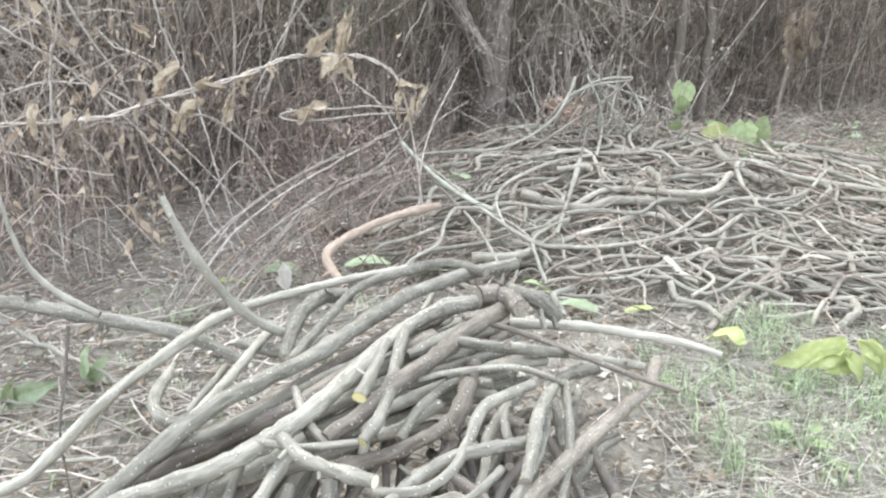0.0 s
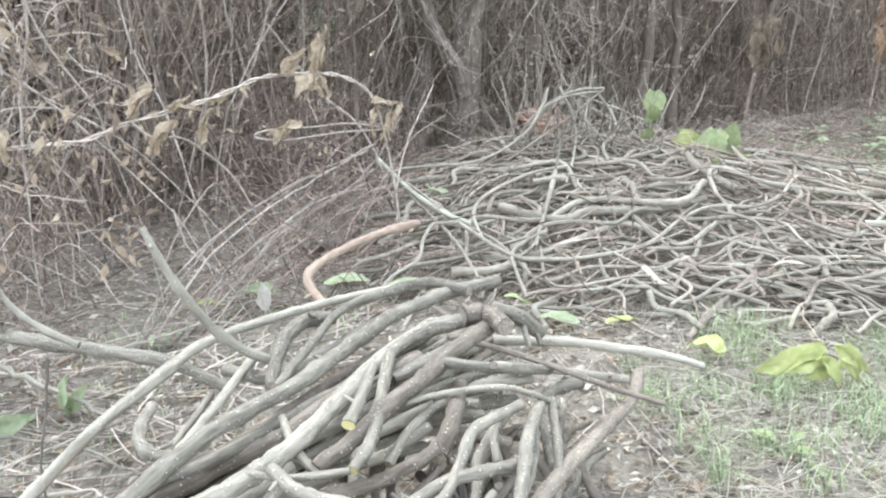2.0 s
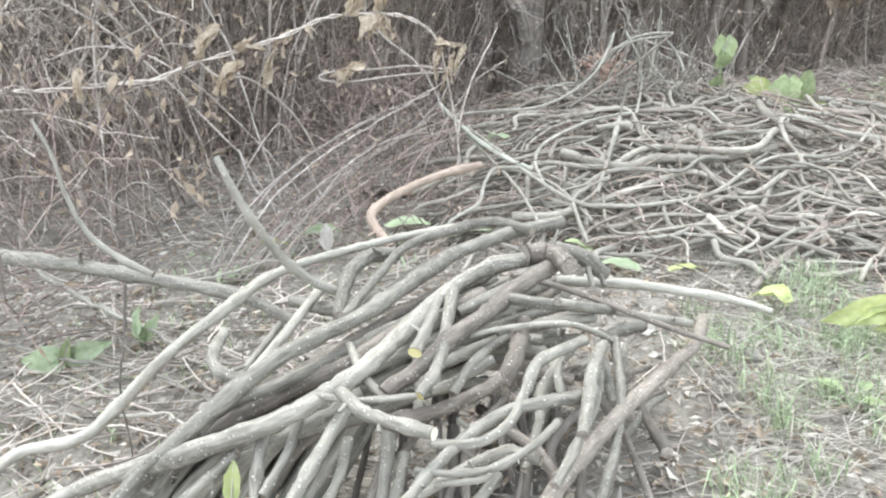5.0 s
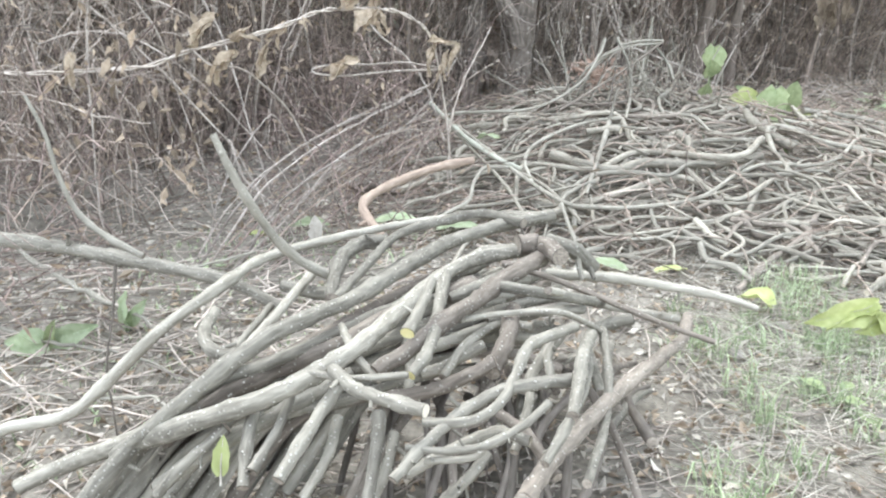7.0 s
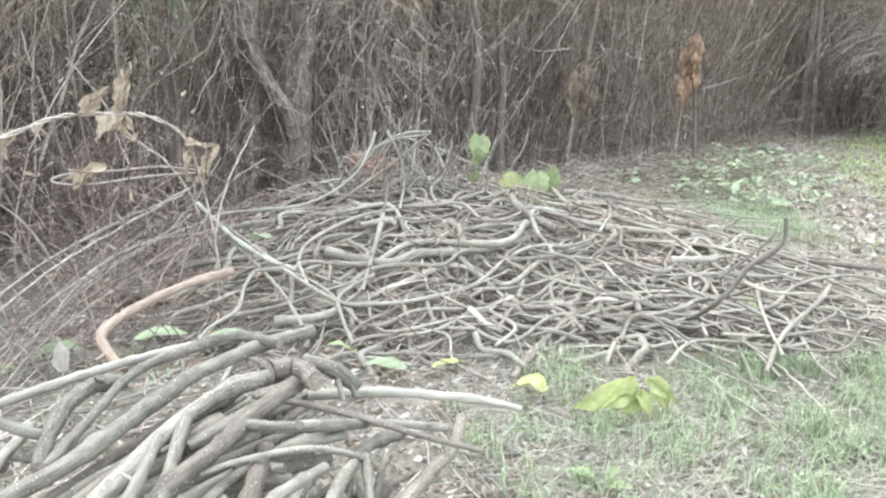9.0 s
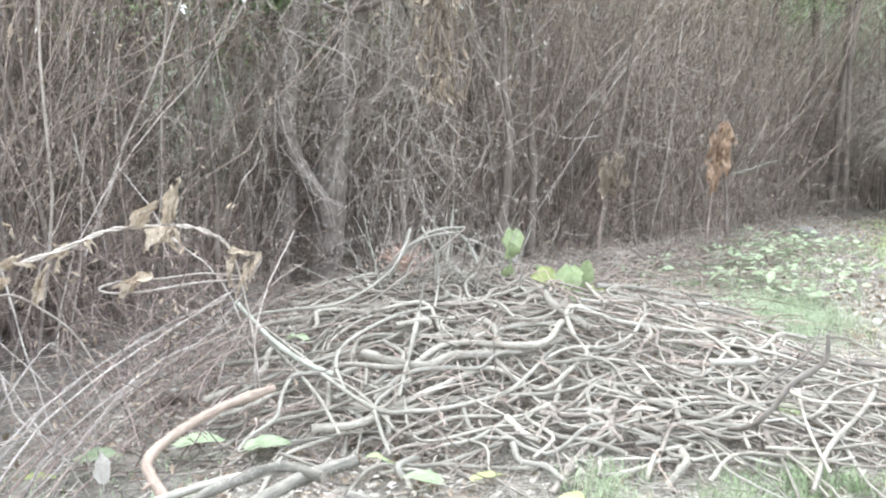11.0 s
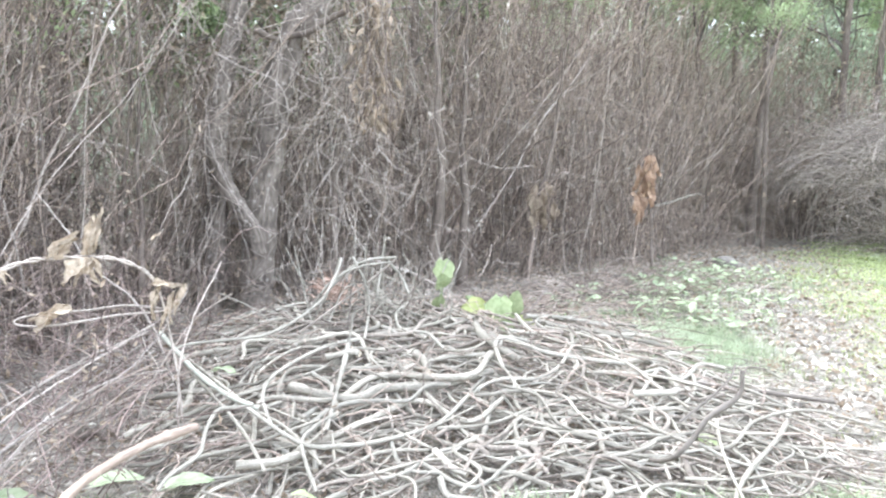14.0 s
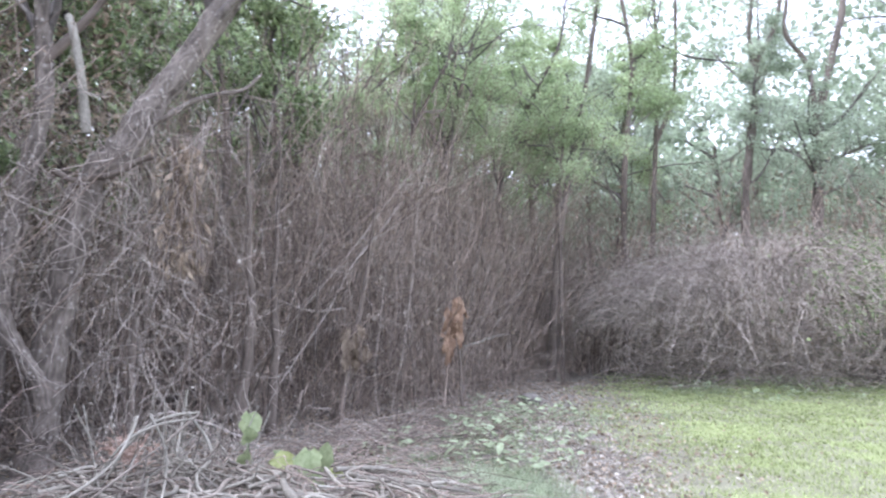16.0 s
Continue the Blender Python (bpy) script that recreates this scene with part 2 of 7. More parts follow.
def blades(rng, at, size, spread=1.0, aspect=0.5, up=0.0):
    """Small folded leaves, six corners each, at places (n, 3); up: how far they stand up."""
    n = len(at)
    d = rng.normal(0, 1, (n, 3))
    d[:, 2] = d[:, 2] * spread + up
    d /= np.linalg.norm(d, axis=1, keepdims=True) + 1e-9
    w = np.cross(d, rng.normal(0, 1, (n, 3)))
    w /= np.linalg.norm(w, axis=1, keepdims=True) + 1e-9
    c = np.cross(d, w)
    s = (np.asarray(size) * np.ones(n))[:, None]
    half = s * aspect / 2
    lift = c * half * rng.uniform(0.2, 1.0, (n, 1))
    verts = np.stack([at, at + d * s * 0.45 + w * half + lift, at + d * s * 0.5, at + d * s * 0.45 - w * half + lift,
                      at + d * s - lift * rng.uniform(0, 1.5, (n, 1))], axis=1).reshape(-1, 3)
    o = (np.arange(n) * 5)[:, None]
    faces = np.concatenate([o + np.array([0, 1, 2]), o + np.array([0, 2, 3]), o + np.array([1, 4, 2]), o + np.array([2, 4, 3])])
    return verts, faces


def flakes(rng, at, size, spread=1.0, aspect=0.5, up=0.0):
    """Smaller or farther leaves: two folded triangles each."""
    n = len(at)
    d = rng.normal(0, 1, (n, 3))
    d[:, 2] = d[:, 2] * spread + up
    d /= np.linalg.norm(d, axis=1, keepdims=True) + 1e-9
    w = np.cross(d, rng.normal(0, 1, (n, 3)))
    w /= np.linalg.norm(w, axis=1, keepdims=True) + 1e-9
    s = (np.asarray(size) * np.ones(n))[:, None]
    half = s * aspect / 2
    lift = np.cross(d, w) * half * rng.uniform(0.2, 1.0, (n, 1))
    verts = np.stack([at, at + d * s * 0.5 + w * half + lift, at + d * s, at + d * s * 0.5 - w * half + lift], axis=1).reshape(-1, 3)
    o = (np.arange(n) * 4)[:, None]
    return verts, np.concatenate([o + np.array([0, 1, 2]), o + np.array([0, 2, 3])])


def merged(*pieces):
    verts, faces, base = [], [], 0
    for v, f in pieces:
        verts.append(v)
        faces.append(f + base)
        base += len(v)
    return np.concatenate(verts), np.concatenate(faces)


# ---- ground ----
def swell(x, y):
    """Height of the ground: gentle unevenness."""
    return 0.018 * np.sin(1.7 * x + 0.6 * y) + 0.014 * np.sin(2.3 * y - 1.1 * x + 1) + 0.008 * np.sin(6.1 * x + 4.7 * y)


def lawn(x, y):
    """How grassy the ground is, 0 to 1: the mown strip beyond the path."""
    edge = np.interp(y, [1, 3.0, 4.4, 6.25, 8.25, 11.6, 16, 30], [2.7, 2.9, 3.8, 5.0, 5.9, 7.6, 11.4, 22]) + 0.15 * np.sin(y * 2.3) + 0.1 * np.sin(y * 5.1)
    return np.clip((x - edge + 0.2 + 0.35 * np.sin(x * 4.1 + y * 1.3) * np.sin(y * 3.7 - x)) / 1.8, 0, 1)


def ground_material():
    m = surface("leaf_litter_soil", (0.105, 0.093, 0.077), (0.30, 0.277, 0.237), 55, 9, bump=1.0)
    n, l = m.node_tree.nodes, m.node_tree.links
    b = n["Principled BSDF"]
    old = b.inputs["Base Color"].links[0].from_socket
    mask, mix = n.new("ShaderNodeAttribute"), n.new("ShaderNodeMixRGB")
    mask.attribute_name = "grassy"
    mix.inputs["Color2"].default_value = (0.27, 0.31, 0.14, 1)
    patch = n.new("ShaderNodeTexNoise")
    patch.inputs["Scale"].default_value, patch.inputs["Detail"].default_value = 1.6, 5
    mul, lim = n.new("ShaderNodeMath"), n.new("ShaderNodeMapRange")
    mul.operation = "MULTIPLY"
    lim.inputs["From Min"].default_value, lim.inputs["From Max"].default_value = 0.3, 0.55
    l.new(patch.outputs["Fac"], lim.inputs["Value"])
    l.new(mask.outputs["Fac"], mul.inputs[0])
    l.new(lim.outputs["Result"], mul.inputs[1])
    l.new(mul.outputs["Value"], mix.inputs["Fac"])
    l.new(old, mix.inputs["Color1"])
    l.new(mix.outputs["Color"], b.inputs["Base Color"])
    return m


def ground():
    fx = np.concatenate([-np.geomspace(1500, 7, 24), np.arange(-6, 16.01, 0.12), np.geomspace(17, 1500, 24)])
    fy = np.concatenate([-np.geomspace(1500, 4, 24), np.arange(-3, 18.01, 0.12), np.geomspace(19, 1500, 24)])
    x, y = np.meshgrid(fx, fy, indexing="ij")
    near_by = np.exp(-((np.maximum(np.abs(x - 4) - 12, 0)) + np.maximum(np.abs(y - 8) - 12, 0)) / 10)
    rng = np.random.default_rng(3)
    z = (swell(x, y) + rng.normal(0, 0.005, x.shape)) * near_by
    a, b = x.shape
    i, j = np.meshgrid(np.arange(a - 1), np.arange(b - 1), indexing="ij")
    o = i * b + j
    ob = soup("ground", np.stack([x, y, z], -1).reshape(-1, 3), np.stack([o, o + b, o + b + 1, o + 1], -1).reshape(-1, 4), ground_material())
    g = ob.data.attributes.new("grassy", "FLOAT", "POINT")
    g.data.foreach_set("value", lawn(x, y).astype(np.float32).ravel())
    tagged(ob, "uneven soil with leaf litter giving way to grass", "ground", kind="structure")


ground()


# ---- the thicket behind the piles ----
FRONT = [(-6.5, 4.0), (-3.4, 4.1), (-2.4, 4.7), (-1.9, 5.8), (-1.6, 7.2), (-1.1, 8.8), (1.3, 9.6), (3.5, 10.4), (5.4, 11.8), (7.6, 14.2), (9.4, 16.0), (12, 18)]


def front_place(rng, n, deep, power=1.0):
    """Random places in a belt behind the thicket's front line."""
    p = np.array(FRONT)
    seg = np.linalg.norm(np.diff(p, axis=0), axis=1)
    s = rng.uniform(0, seg.sum(), n)
    acc = np.concatenate([[0], np.cumsum(seg)])
    x, y = np.interp(s, acc, p[:, 0]), np.interp(s, acc, p[:, 1])
    j = np.clip(np.searchsorted(acc, s) - 1, 0, len(seg) - 1)
    d = np.diff(p, axis=0)[j]
    d /= np.linalg.norm(d, axis=1, keepdims=True)
    off = deep * rng.uniform(0, 1, n) ** power
    return np.stack([x - d[:, 1] * off, y + d[:, 0] * off], -1)


def dead_shrub(seed, height, stems=10, twigs=70, leaves=130):
    """A leggy dead shrub: upright crooked stems, side twigs and a few withered leaves."""
    rng = np.random.default_rng(seed)
    thing = new("dead_shrub")
    base = np.concatenate([rng.normal(0, 0.22, (stems, 2)), np.full((stems, 1), -0.05)], axis=1)
    way = np.concatenate([rng.normal(0, 0.22, (stems, 2)), np.ones((stems, 1))], axis=1)
    long = height * rng.uniform(0.5, 1.05, stems)
    path = shoots(rng, base, way, long, 10, 0.10)
    for i in range(stems):
        soup("stem", *tubes(path[i : i + 1], rng.uniform(0.007, 0.018) * np.linspace(1, 0.25, 10)[None], 4), (TWIG, DARKTRUNK, STEM, STEM)[i % 4], thing)
    at, d = along(rng, path, twigs, 0.12, 1)
    side = d / np.linalg.norm(d, axis=1, keepdims=True) + rng.normal(0, 0.8, (twigs, 3)) * (1, 1, 0.7)
    tw = shoots(rng, at, side, rng.uniform(0.3, 1.0, twigs), 4, 0.3)
    at2, d2 = along(rng, tw, twigs, 0.3, 1)
    tw2 = shoots(rng, at2, d2 / np.linalg.norm(d2, axis=1, keepdims=True) + rng.normal(0, 0.9, (twigs, 3)), rng.uniform(0.15, 0.5, twigs), 4, 0.32)
    rad = np.concatenate([rng.uniform(0.003, 0.006, (twigs, 1)), rng.uniform(0.002, 0.0035, (twigs, 1))]) * np.linspace(1, 0.5, 4)
    tagged(soup("twig_spray", *tubes(np.concatenate([tw, tw2]), rad, 3), TWIG if seed % 3 == 0 else STEM, thing), kind="stuff")
    la, _ = along(rng, np.concatenate([tw, tw2]), leaves, 0.3, 1)
    tagged(soup("leaf_spray", *flakes(rng, la, rng.uniform(0.025, 0.08, leaves), aspect=0.35, up=-0.6), DEADLEAF, thing, smooth=False), kind="stuff")
    return tagged(thing, "leggy leafless dead shrub in the thicket", "shrub", "shrubs of the thicket")


def thicket():
    rng = np.random.default_rng(11)
    kinds = [dead_shrub(20 + i, (3.4, 4.4, 5.0, 2.6, 5.6, 4.0)[i]) for i in range(6)]
    nook = np.stack([rng.uniform(8.6, 12.0, 12), rng.uniform(15.2, 18.0, 12)], -1)
    low = np.stack([rng.uniform(-3.6, -1.8, 9), rng.uniform(2.8, 4.0, 9)], -1)
    belt = front_place(rng, 112, 2.2)
    belt = belt[~((np.abs(belt[:, 0] + 0.5) < 0.75) & (belt[:, 1] < 8.6))]
    places = np.concatenate([belt, front_place(rng, 40, 5.5), nook, low])
    for i, (x, y) in enumerate(places):
        k = kinds[i % 6]
        s = rng.uniform(0.75, 1.2) * (0.45 if i >= len(places) - 9 else 0.6 if x < -1.3 and y < 4.8 else 1)
        m = pose(x, y, 0, rng.normal(0, 5), rng.normal(0, 5), rng.uniform(0, 360))
        c = k if i < 6 else copy_thing(k, m)
        if i < 6:
            k.matrix_basis = m
        c.scale = (s, s, s)


thicket()


def undergrowth():
    """The tangle low down in the thicket: bent canes, thin twigs and withered leaves beyond counting."""
    rng = np.random.default_rng(31)

    def belt(n, deep, power=1.0):
        p = front_place(rng, n, deep, power)
        j = rng.uniform(0, 1, n) < 0.14
        # the low brush between the thicket and the piles
        v = rng.uniform(1.6, 6.8, j.sum())
        p[j, 1] = v
        p[j, 0] = np.interp(v, [1.6, 2.3, 2.9, 6.8], [-1.5, -1.2, -0.6, -0.7]) - 2.6 * rng.uniform(0, 1, j.sum()) ** 1.4 + 0.2 * np.sin(v * 3)
        return p

    n = 7800
    p = belt(n, 4.0, 1.4)
    foot = rng.uniform(0, 1, n) < 0.22
    p[foot] = front_place(rng, foot.sum(), -1.3, 1.5)
    hollow = ((p[:, 0] + 1.4) / 0.62) ** 2 + ((p[:, 1] - 2.95) / 0.85) ** 2 < 1
    p[hollow] = front_place(rng, hollow.sum(), 3.0)
    base = np.concatenate([p, rng.uniform(0, 1.0, (n, 1)) ** 2 * 0.8], axis=1)
    way = np.concatenate([rng.normal(0, 0.8, (n, 2)), rng.uniform(0.0, 1.2, (n, 1))], axis=1)
    path = shoots(rng, base, way, rng.uniform(0.3, 1.1, n), 6, 0.2, droop=0.7)
    path[:, :, 2] = np.maximum(path[:, :, 2], 0.01)
    rad = rng.uniform(0.0013, 0.0042, (n, 1)) * np.linspace(1, 0.5, 6)
    cut = n * 7 // 10
    near = (path[:, 0, 0] < -0.3) & (path[:, 0, 1] < 6.5) & (np.arange(n) % 9 > 0)
    tangle = soup("reddish_undergrowth", *tubes(path[near], rad[near], 3), REDTWIG)
    tagged(tangle, "tangle of thin reddish-brown dead stems beside the piles", "undergrowth", kind="stuff")
    rest = (np.arange(n) < cut) & ~near
    tangle = soup("dark_undergrowth", *tubes(path[rest], rad[rest], 3), STEM)
    tagged(tangle, "tangle of thin brown dead stems near the ground", "undergrowth", kind="stuff")
    rest = (np.arange(n) >= cut) & ~near
    tangle = soup("undergrowth_tangle", *tubes(path[rest], rad[rest], 3), TWIG)
    tagged(tangle, "tangle of thin grey dead canes and twigs", "undergrowth", kind="stuff")
    at, _ = along(rng, path, 7000, 0.1, 1)
    lv = soup("withered_undergrowth", *flakes(rng, at, rng.uniform(0.025, 0.07, 7000), aspect=0.4, up=-0.4), DEADLEAF, smooth=False)
    tagged(lv, "withered brown leaves in the low tangle", "leaves", kind="stuff")
    b = 210
    tuft = np.stack([rng.uniform(-2.1, -1.4, 70), rng.uniform(2.3, 3.4, 70), rng.uniform(0.35, 1.35, 70)], -1)
    at = np.repeat(tuft, b // 70 + 1, axis=0)[:b] + rng.normal(0, 0.05, (b, 3)) * (1, 1, 1.5)
    lv = soup("curled_dead_leaves", *blades(rng, at, rng.uniform(0.03, 0.09, b), aspect=0.4, up=-1.2), DEADLEAF, smooth=False)
    tagged(lv, "curled brown dead leaves hanging in bunches", "leaves", kind="stuff")
    # the pale tangle of tendrils at the near end of the brush
    c = 300
    base = np.stack([rng.uniform(-2.6, -1.55, c), rng.uniform(2.2, 3.6, c), 0.1 + 1.5 * rng.uniform(0, 1, c)], -1)
    base[:, 0] -= np.maximum(base[:, 2] - 0.5, 0) * 0.25
    base = base[(base[:, 2] > 0.65) | (base[:, 0] < -1.9)]
    c = len(base)
    tn = shoots(rng, base, rng.normal(0, 1, (c, 3)) * (1, 0.7, 0.8), rng.uniform(0.2, 0.75, c), 12, 0.22, droop=0.4)
    tn[:, :, 2] = np.maximum(tn[:, :, 2], 0.02)
    ten = soup("pale_tendrils", *tubes(tn, rng.uniform(0.0015, 0.004, (c, 1)) * np.linspace(1, 0.5, 12), 4), TWIG)
    tagged(ten, "pale grey dead tendrils tangled in the brush", "undergrowth", kind="stuff")
    # fine reddish twigs leaning every way between the brush and the far pile
    c = 190
    base = np.stack([rng.uniform(-1.5, -0.4, c), rng.uniform(3.0, 4.9, c), np.full(c, 0.01)], -1)
    base[:, 1] += np.maximum(base[:, 0] + 1.0, 0) * 0.8
    way = np.stack([rng.normal(0.25, 0.75, c), rng.normal(0.1, 0.5, c), rng.uniform(0.15, 1.0, c)], -1)
    lean = shoots(rng, base, way, rng.uniform(0.25, 0.95, c), 9, 0.17, droop=0.5)
    lean[:, :, 2] = np.maximum(lean[:, :, 2], 0.01)
    rad = rng.uniform(0.0012, 0.0036, (c, 1)) * np.linspace(1, 0.5, 9)
    h = c * 5 // 6
    tagged(soup("leaning_twigs", *tubes(lean[:h], rad[:h], 4), REDTWIG), "fine reddish-brown twigs leaning beside the brush pile", "twigs", kind="stuff")
    tagged(soup("pale_leaning_twigs", *tubes(lean[h:], rad[h:], 4), TWIG), "fine pale twigs leaning beside the brush pile", "twigs", kind="stuff")
    at, _ = along(rng, lean, 520, 0.1, 1)
    lv = soup("curled_brown_scraps", *blades(rng, at, rng.uniform(0.02, 0.06, 520), aspect=0.35, up=-0.6), DEADLEAF, smooth=False)
    tagged(lv, "curled brown leaf scraps caught in the leaning twigs", "leaves", kind="stuff")
    c = 180
    base = np.stack([rng.uniform(-1.9, -0.45, c), rng.uniform(1.0, 2.5, c), rng.uniform(0.015, 0.10, c)], -1)
    a = rng.normal(0.3, 0.9, c)
    ly = shoots(rng, base, np.stack([np.cos(a), np.sin(a), rng.normal(0, 0.06, c)], -1), rng.uniform(0.2, 0.65, c), 8, 0.1)
    ly[:, :, 2] = np.maximum(ly[:, :, 2], 0.02)
    lay = soup("scattered_sticks", *tubes(ly, rng.uniform(0.0016, 0.0045, (c, 1)) * np.linspace(1, 0.6, 8), 5), TWIG)
    tagged(lay, "thin pale sticks scattered beside the near pile", "sticks", kind="stuff")
    m = 5600
    p = front_place(rng, m, 6.5)
    base = np.concatenate([p, np.zeros((m, 1))], axis=1)
    way = np.concatenate([rng.normal(0, 0.23, (m, 2)), np.ones((m, 1))], axis=1)
    path = shoots(rng, base, way, np.where(rng.uniform(0, 1, m) < 0.3, rng.uniform(1.0, 2.8, m), rng.uniform(3.0, 4.7, m) + np.interp(p[:, 0], [-1, 1.5, 4, 8, 10], [0.2, 0.6, 1.6, 2.0, 1.2])), 11, 0.135)
    path[:, 1:, :2] += rng.normal(0, 0.036, (m, 10, 2))
    rods = soup("dead_stems", *tubes(path, rng.uniform(0.0028, 0.0095, (m, 1)) * np.linspace(1, 0.4, 11), 3), STEM)
    tagged(rods, "close-set upright brown dead stems of the thicket", "undergrowth", kind="stuff")
    at, d = along(rng, path, 24000, 0.1, 1)
    lv = soup("withered_foliage", *flakes(rng, at + rng.normal(0, 0.05, at.shape), rng.uniform(0.025, 0.075, 24000), aspect=0.35, up=-0.6), DEADLEAF, smooth=False)
    tagged(lv, "withered brown leaves clinging among dead stems", "leaves", kind="stuff")
    # pale flecks: bleached leaves, and glints of light shaped as leaf flakes
    at, d = along(rng, path, 15000, 0.1, 1)
    lv = soup("bleached_foliage", *flakes(rng, at + rng.normal(0, 0.05, at.shape), rng.uniform(0.018, 0.055, 15000), aspect=0.35, up=-1.2), PALELEAF, smooth=False)
    tagged(lv, "bleached curled leaves and pale light glints hanging among dead stems", "leaves", kind="stuff")
    q = 19000
    at, d = along(rng, path, q, 0.1, 1)
    tw = shoots(rng, at, d / np.linalg.norm(d, axis=1, keepdims=True) + rng.normal(0, 0.6, (q, 3)), rng.uniform(0.15, 0.7, q), 4, 0.3)
    rad = rng.uniform(0.0016, 0.0036, (q, 1)) * np.linspace(1, 0.5, 4)
    soup_ob = soup("side_twigs", *tubes(tw[: q // 3], rad[: q // 3], 3), TWIG)
    brown_twigs = soup("brown_side_twigs", *tubes(tw[q // 3 :], rad[q // 3 :], 3), STEM)
    tagged(brown_twigs, "fine brown side twigs through the thicket", "undergrowth", kind="stuff")
    # crooked brush leaning and crossing every way between the stems
    w = 4200
    base = np.concatenate([front_place(rng, w, 3.2, 1.2), 3.9 * rng.uniform(0, 1, (w, 1)) ** 0.9], axis=1)
    bent = shoots(rng, base, np.concatenate([rng.normal(0, 0.8, (w, 2)), rng.normal(0.7, 0.6, (w, 1))], axis=1), rng.uniform(0.4, 1.5, w), 7, 0.27)
    bent[:, :, 2] = np.maximum(bent[:, :, 2], 0.02)
    rad = rng.uniform(0.002, 0.0065, (w, 1)) * np.linspace(1, 0.4, 7)
    h = w * 4 // 5
    tagged(soup("crooked_brush", *tubes(bent[:h], rad[:h], 3), STEM), "crooked brown dead stems crossing in the thicket", "undergrowth", kind="stuff")
    tagged(soup("pale_crooked_brush", *tubes(bent[h:], rad[h:], 3), TWIG), "crooked pale dead stems crossing in the thicket", "undergrowth", kind="stuff")
    at, _ = along(rng, bent, 6000, 0.2, 1)
    tagged(soup("brown_leaf_tatters", *flakes(rng, at, rng.uniform(0.03, 0.08, 6000), aspect=0.45, up=-0.8), DEADLEAF, smooth=False), "tattered brown leaves hanging on the crooked stems", "leaves", kind="stuff")
    # withered leaves deep inside, behind the stems
    w = 26000
    p = front_place(rng, w, 4.5) + (-0.9, 2.9)
    at = np.concatenate([p, 0.2 + np.interp(p[:, 0], [-4, 0, 3, 8, 10], [5.4, 4.6, 5.2, 5.6, 4.8])[:, None] * rng.uniform(0, 1, (w, 1)) ** 0.8], axis=1)
    lv = soup("inner_withered_foliage", *flakes(rng, at, rng.uniform(0.05, 0.14, w), aspect=0.4, up=-0.5), DEADLEAF, smooth=False)
    tagged(lv, "withered brown foliage deep inside the thicket", "leaves", kind="stuff")
    c = 520
    p = front_place(rng, c, 3.5, 1.3)
    base = np.concatenate([p, rng.uniform(0.1, 3.2, (c, 1))], axis=1)
    cr = shoots(rng, base, rng.normal(0, 1, (c, 3)) * (1, 1, 0.7), rng.uniform(0.4, 1.4, c), 9, 0.2)
    cr[:, :, 2] = np.maximum(cr[:, :, 2], 0.02)
    cross = soup("crossing_canes", *tubes(cr, rng.uniform(0.002, 0.0042, (c, 1)) * np.linspace(1, 0.5, 9), 4), TWIG)
    tagged(cross, "bent grey canes crossing through the thicket", "undergrowth", kind="stuff")
    # curled pale twigs at the open edge of the thicket
    c = 1600
    j = rng.uniform(0, 1, c) < 0.58
    p = np.where(j[:, None], front_place(rng, c, 1.4), np.stack([rng.normal(0.3, 0.85, c), 7.1 + rng.uniform(0, 1.4, c)], -1))
    base = np.concatenate([p, 0.1 + 3.6 * rng.uniform(0, 1, (c, 1)) ** 1.2], axis=1)
    cr = shoots(rng, base, rng.normal(0, 1, (c, 3)) * (0.8, 0.8, 1.2), rng.uniform(0.2, 0.9, c), 8, 0.36)
    cr[:, :, 2] = np.maximum(cr[:, :, 2], 0.02)
    clear = np.abs(cr[:, 4, 0] + 0.55 - 0.11 * cr[:, 4, 2]) > 0.3
    cr = cr[clear | (rng.uniform(0, 1, c) < 0.25)]
    c = len(cr)
    curls = soup("curled_twigs", *tubes(cr, rng.uniform(0.0016, 0.0042, (c, 1)) * np.linspace(1, 0.5, 8), 3), TWIG)
    tagged(curls, "curled pale grey twigs and tendrils before the thicket", "undergrowth", kind="stuff")
    # tendrils curling off the upper trunks
    c = 230
    base = np.stack([rng.normal(-0.25, 0.55, c), rng.uniform(7.25, 7.75, c), rng.uniform(1.8, 3.7, c)], -1)
    td = shoots(rng, base, rng.normal(0, 1, (c, 3)) * (0.8, 0.4, 0.9) - (0, 0, 0.4), rng.uniform(0.2, 0.85, c), 10, 0.33)
    tendrils = soup("trunk_tendrils", *tubes(td, rng.uniform(0.002, 0.0055, (c, 1)) * np.linspace(1, 0.5, 10), 4), TWIG)
    tagged(tendrils, "pale dead tendrils curling off the vined trunks", "undergrowth", kind="stuff")
    at, _ = along(rng, cr, 1300, 0, 1)
    lv = soup("bleached_scraps", *flakes(rng, at, rng.uniform(0.02, 0.06, 1300), aspect=0.4, up=-0.8), PALELEAF, smooth=False)
    tagged(lv, "bleached leaf scraps caught in the thicket's edge", "leaves", kind="stuff")
    tagged(soup_ob, "fine grey side twigs through the thicket", "undergrowth", kind="stuff")


undergrowth()


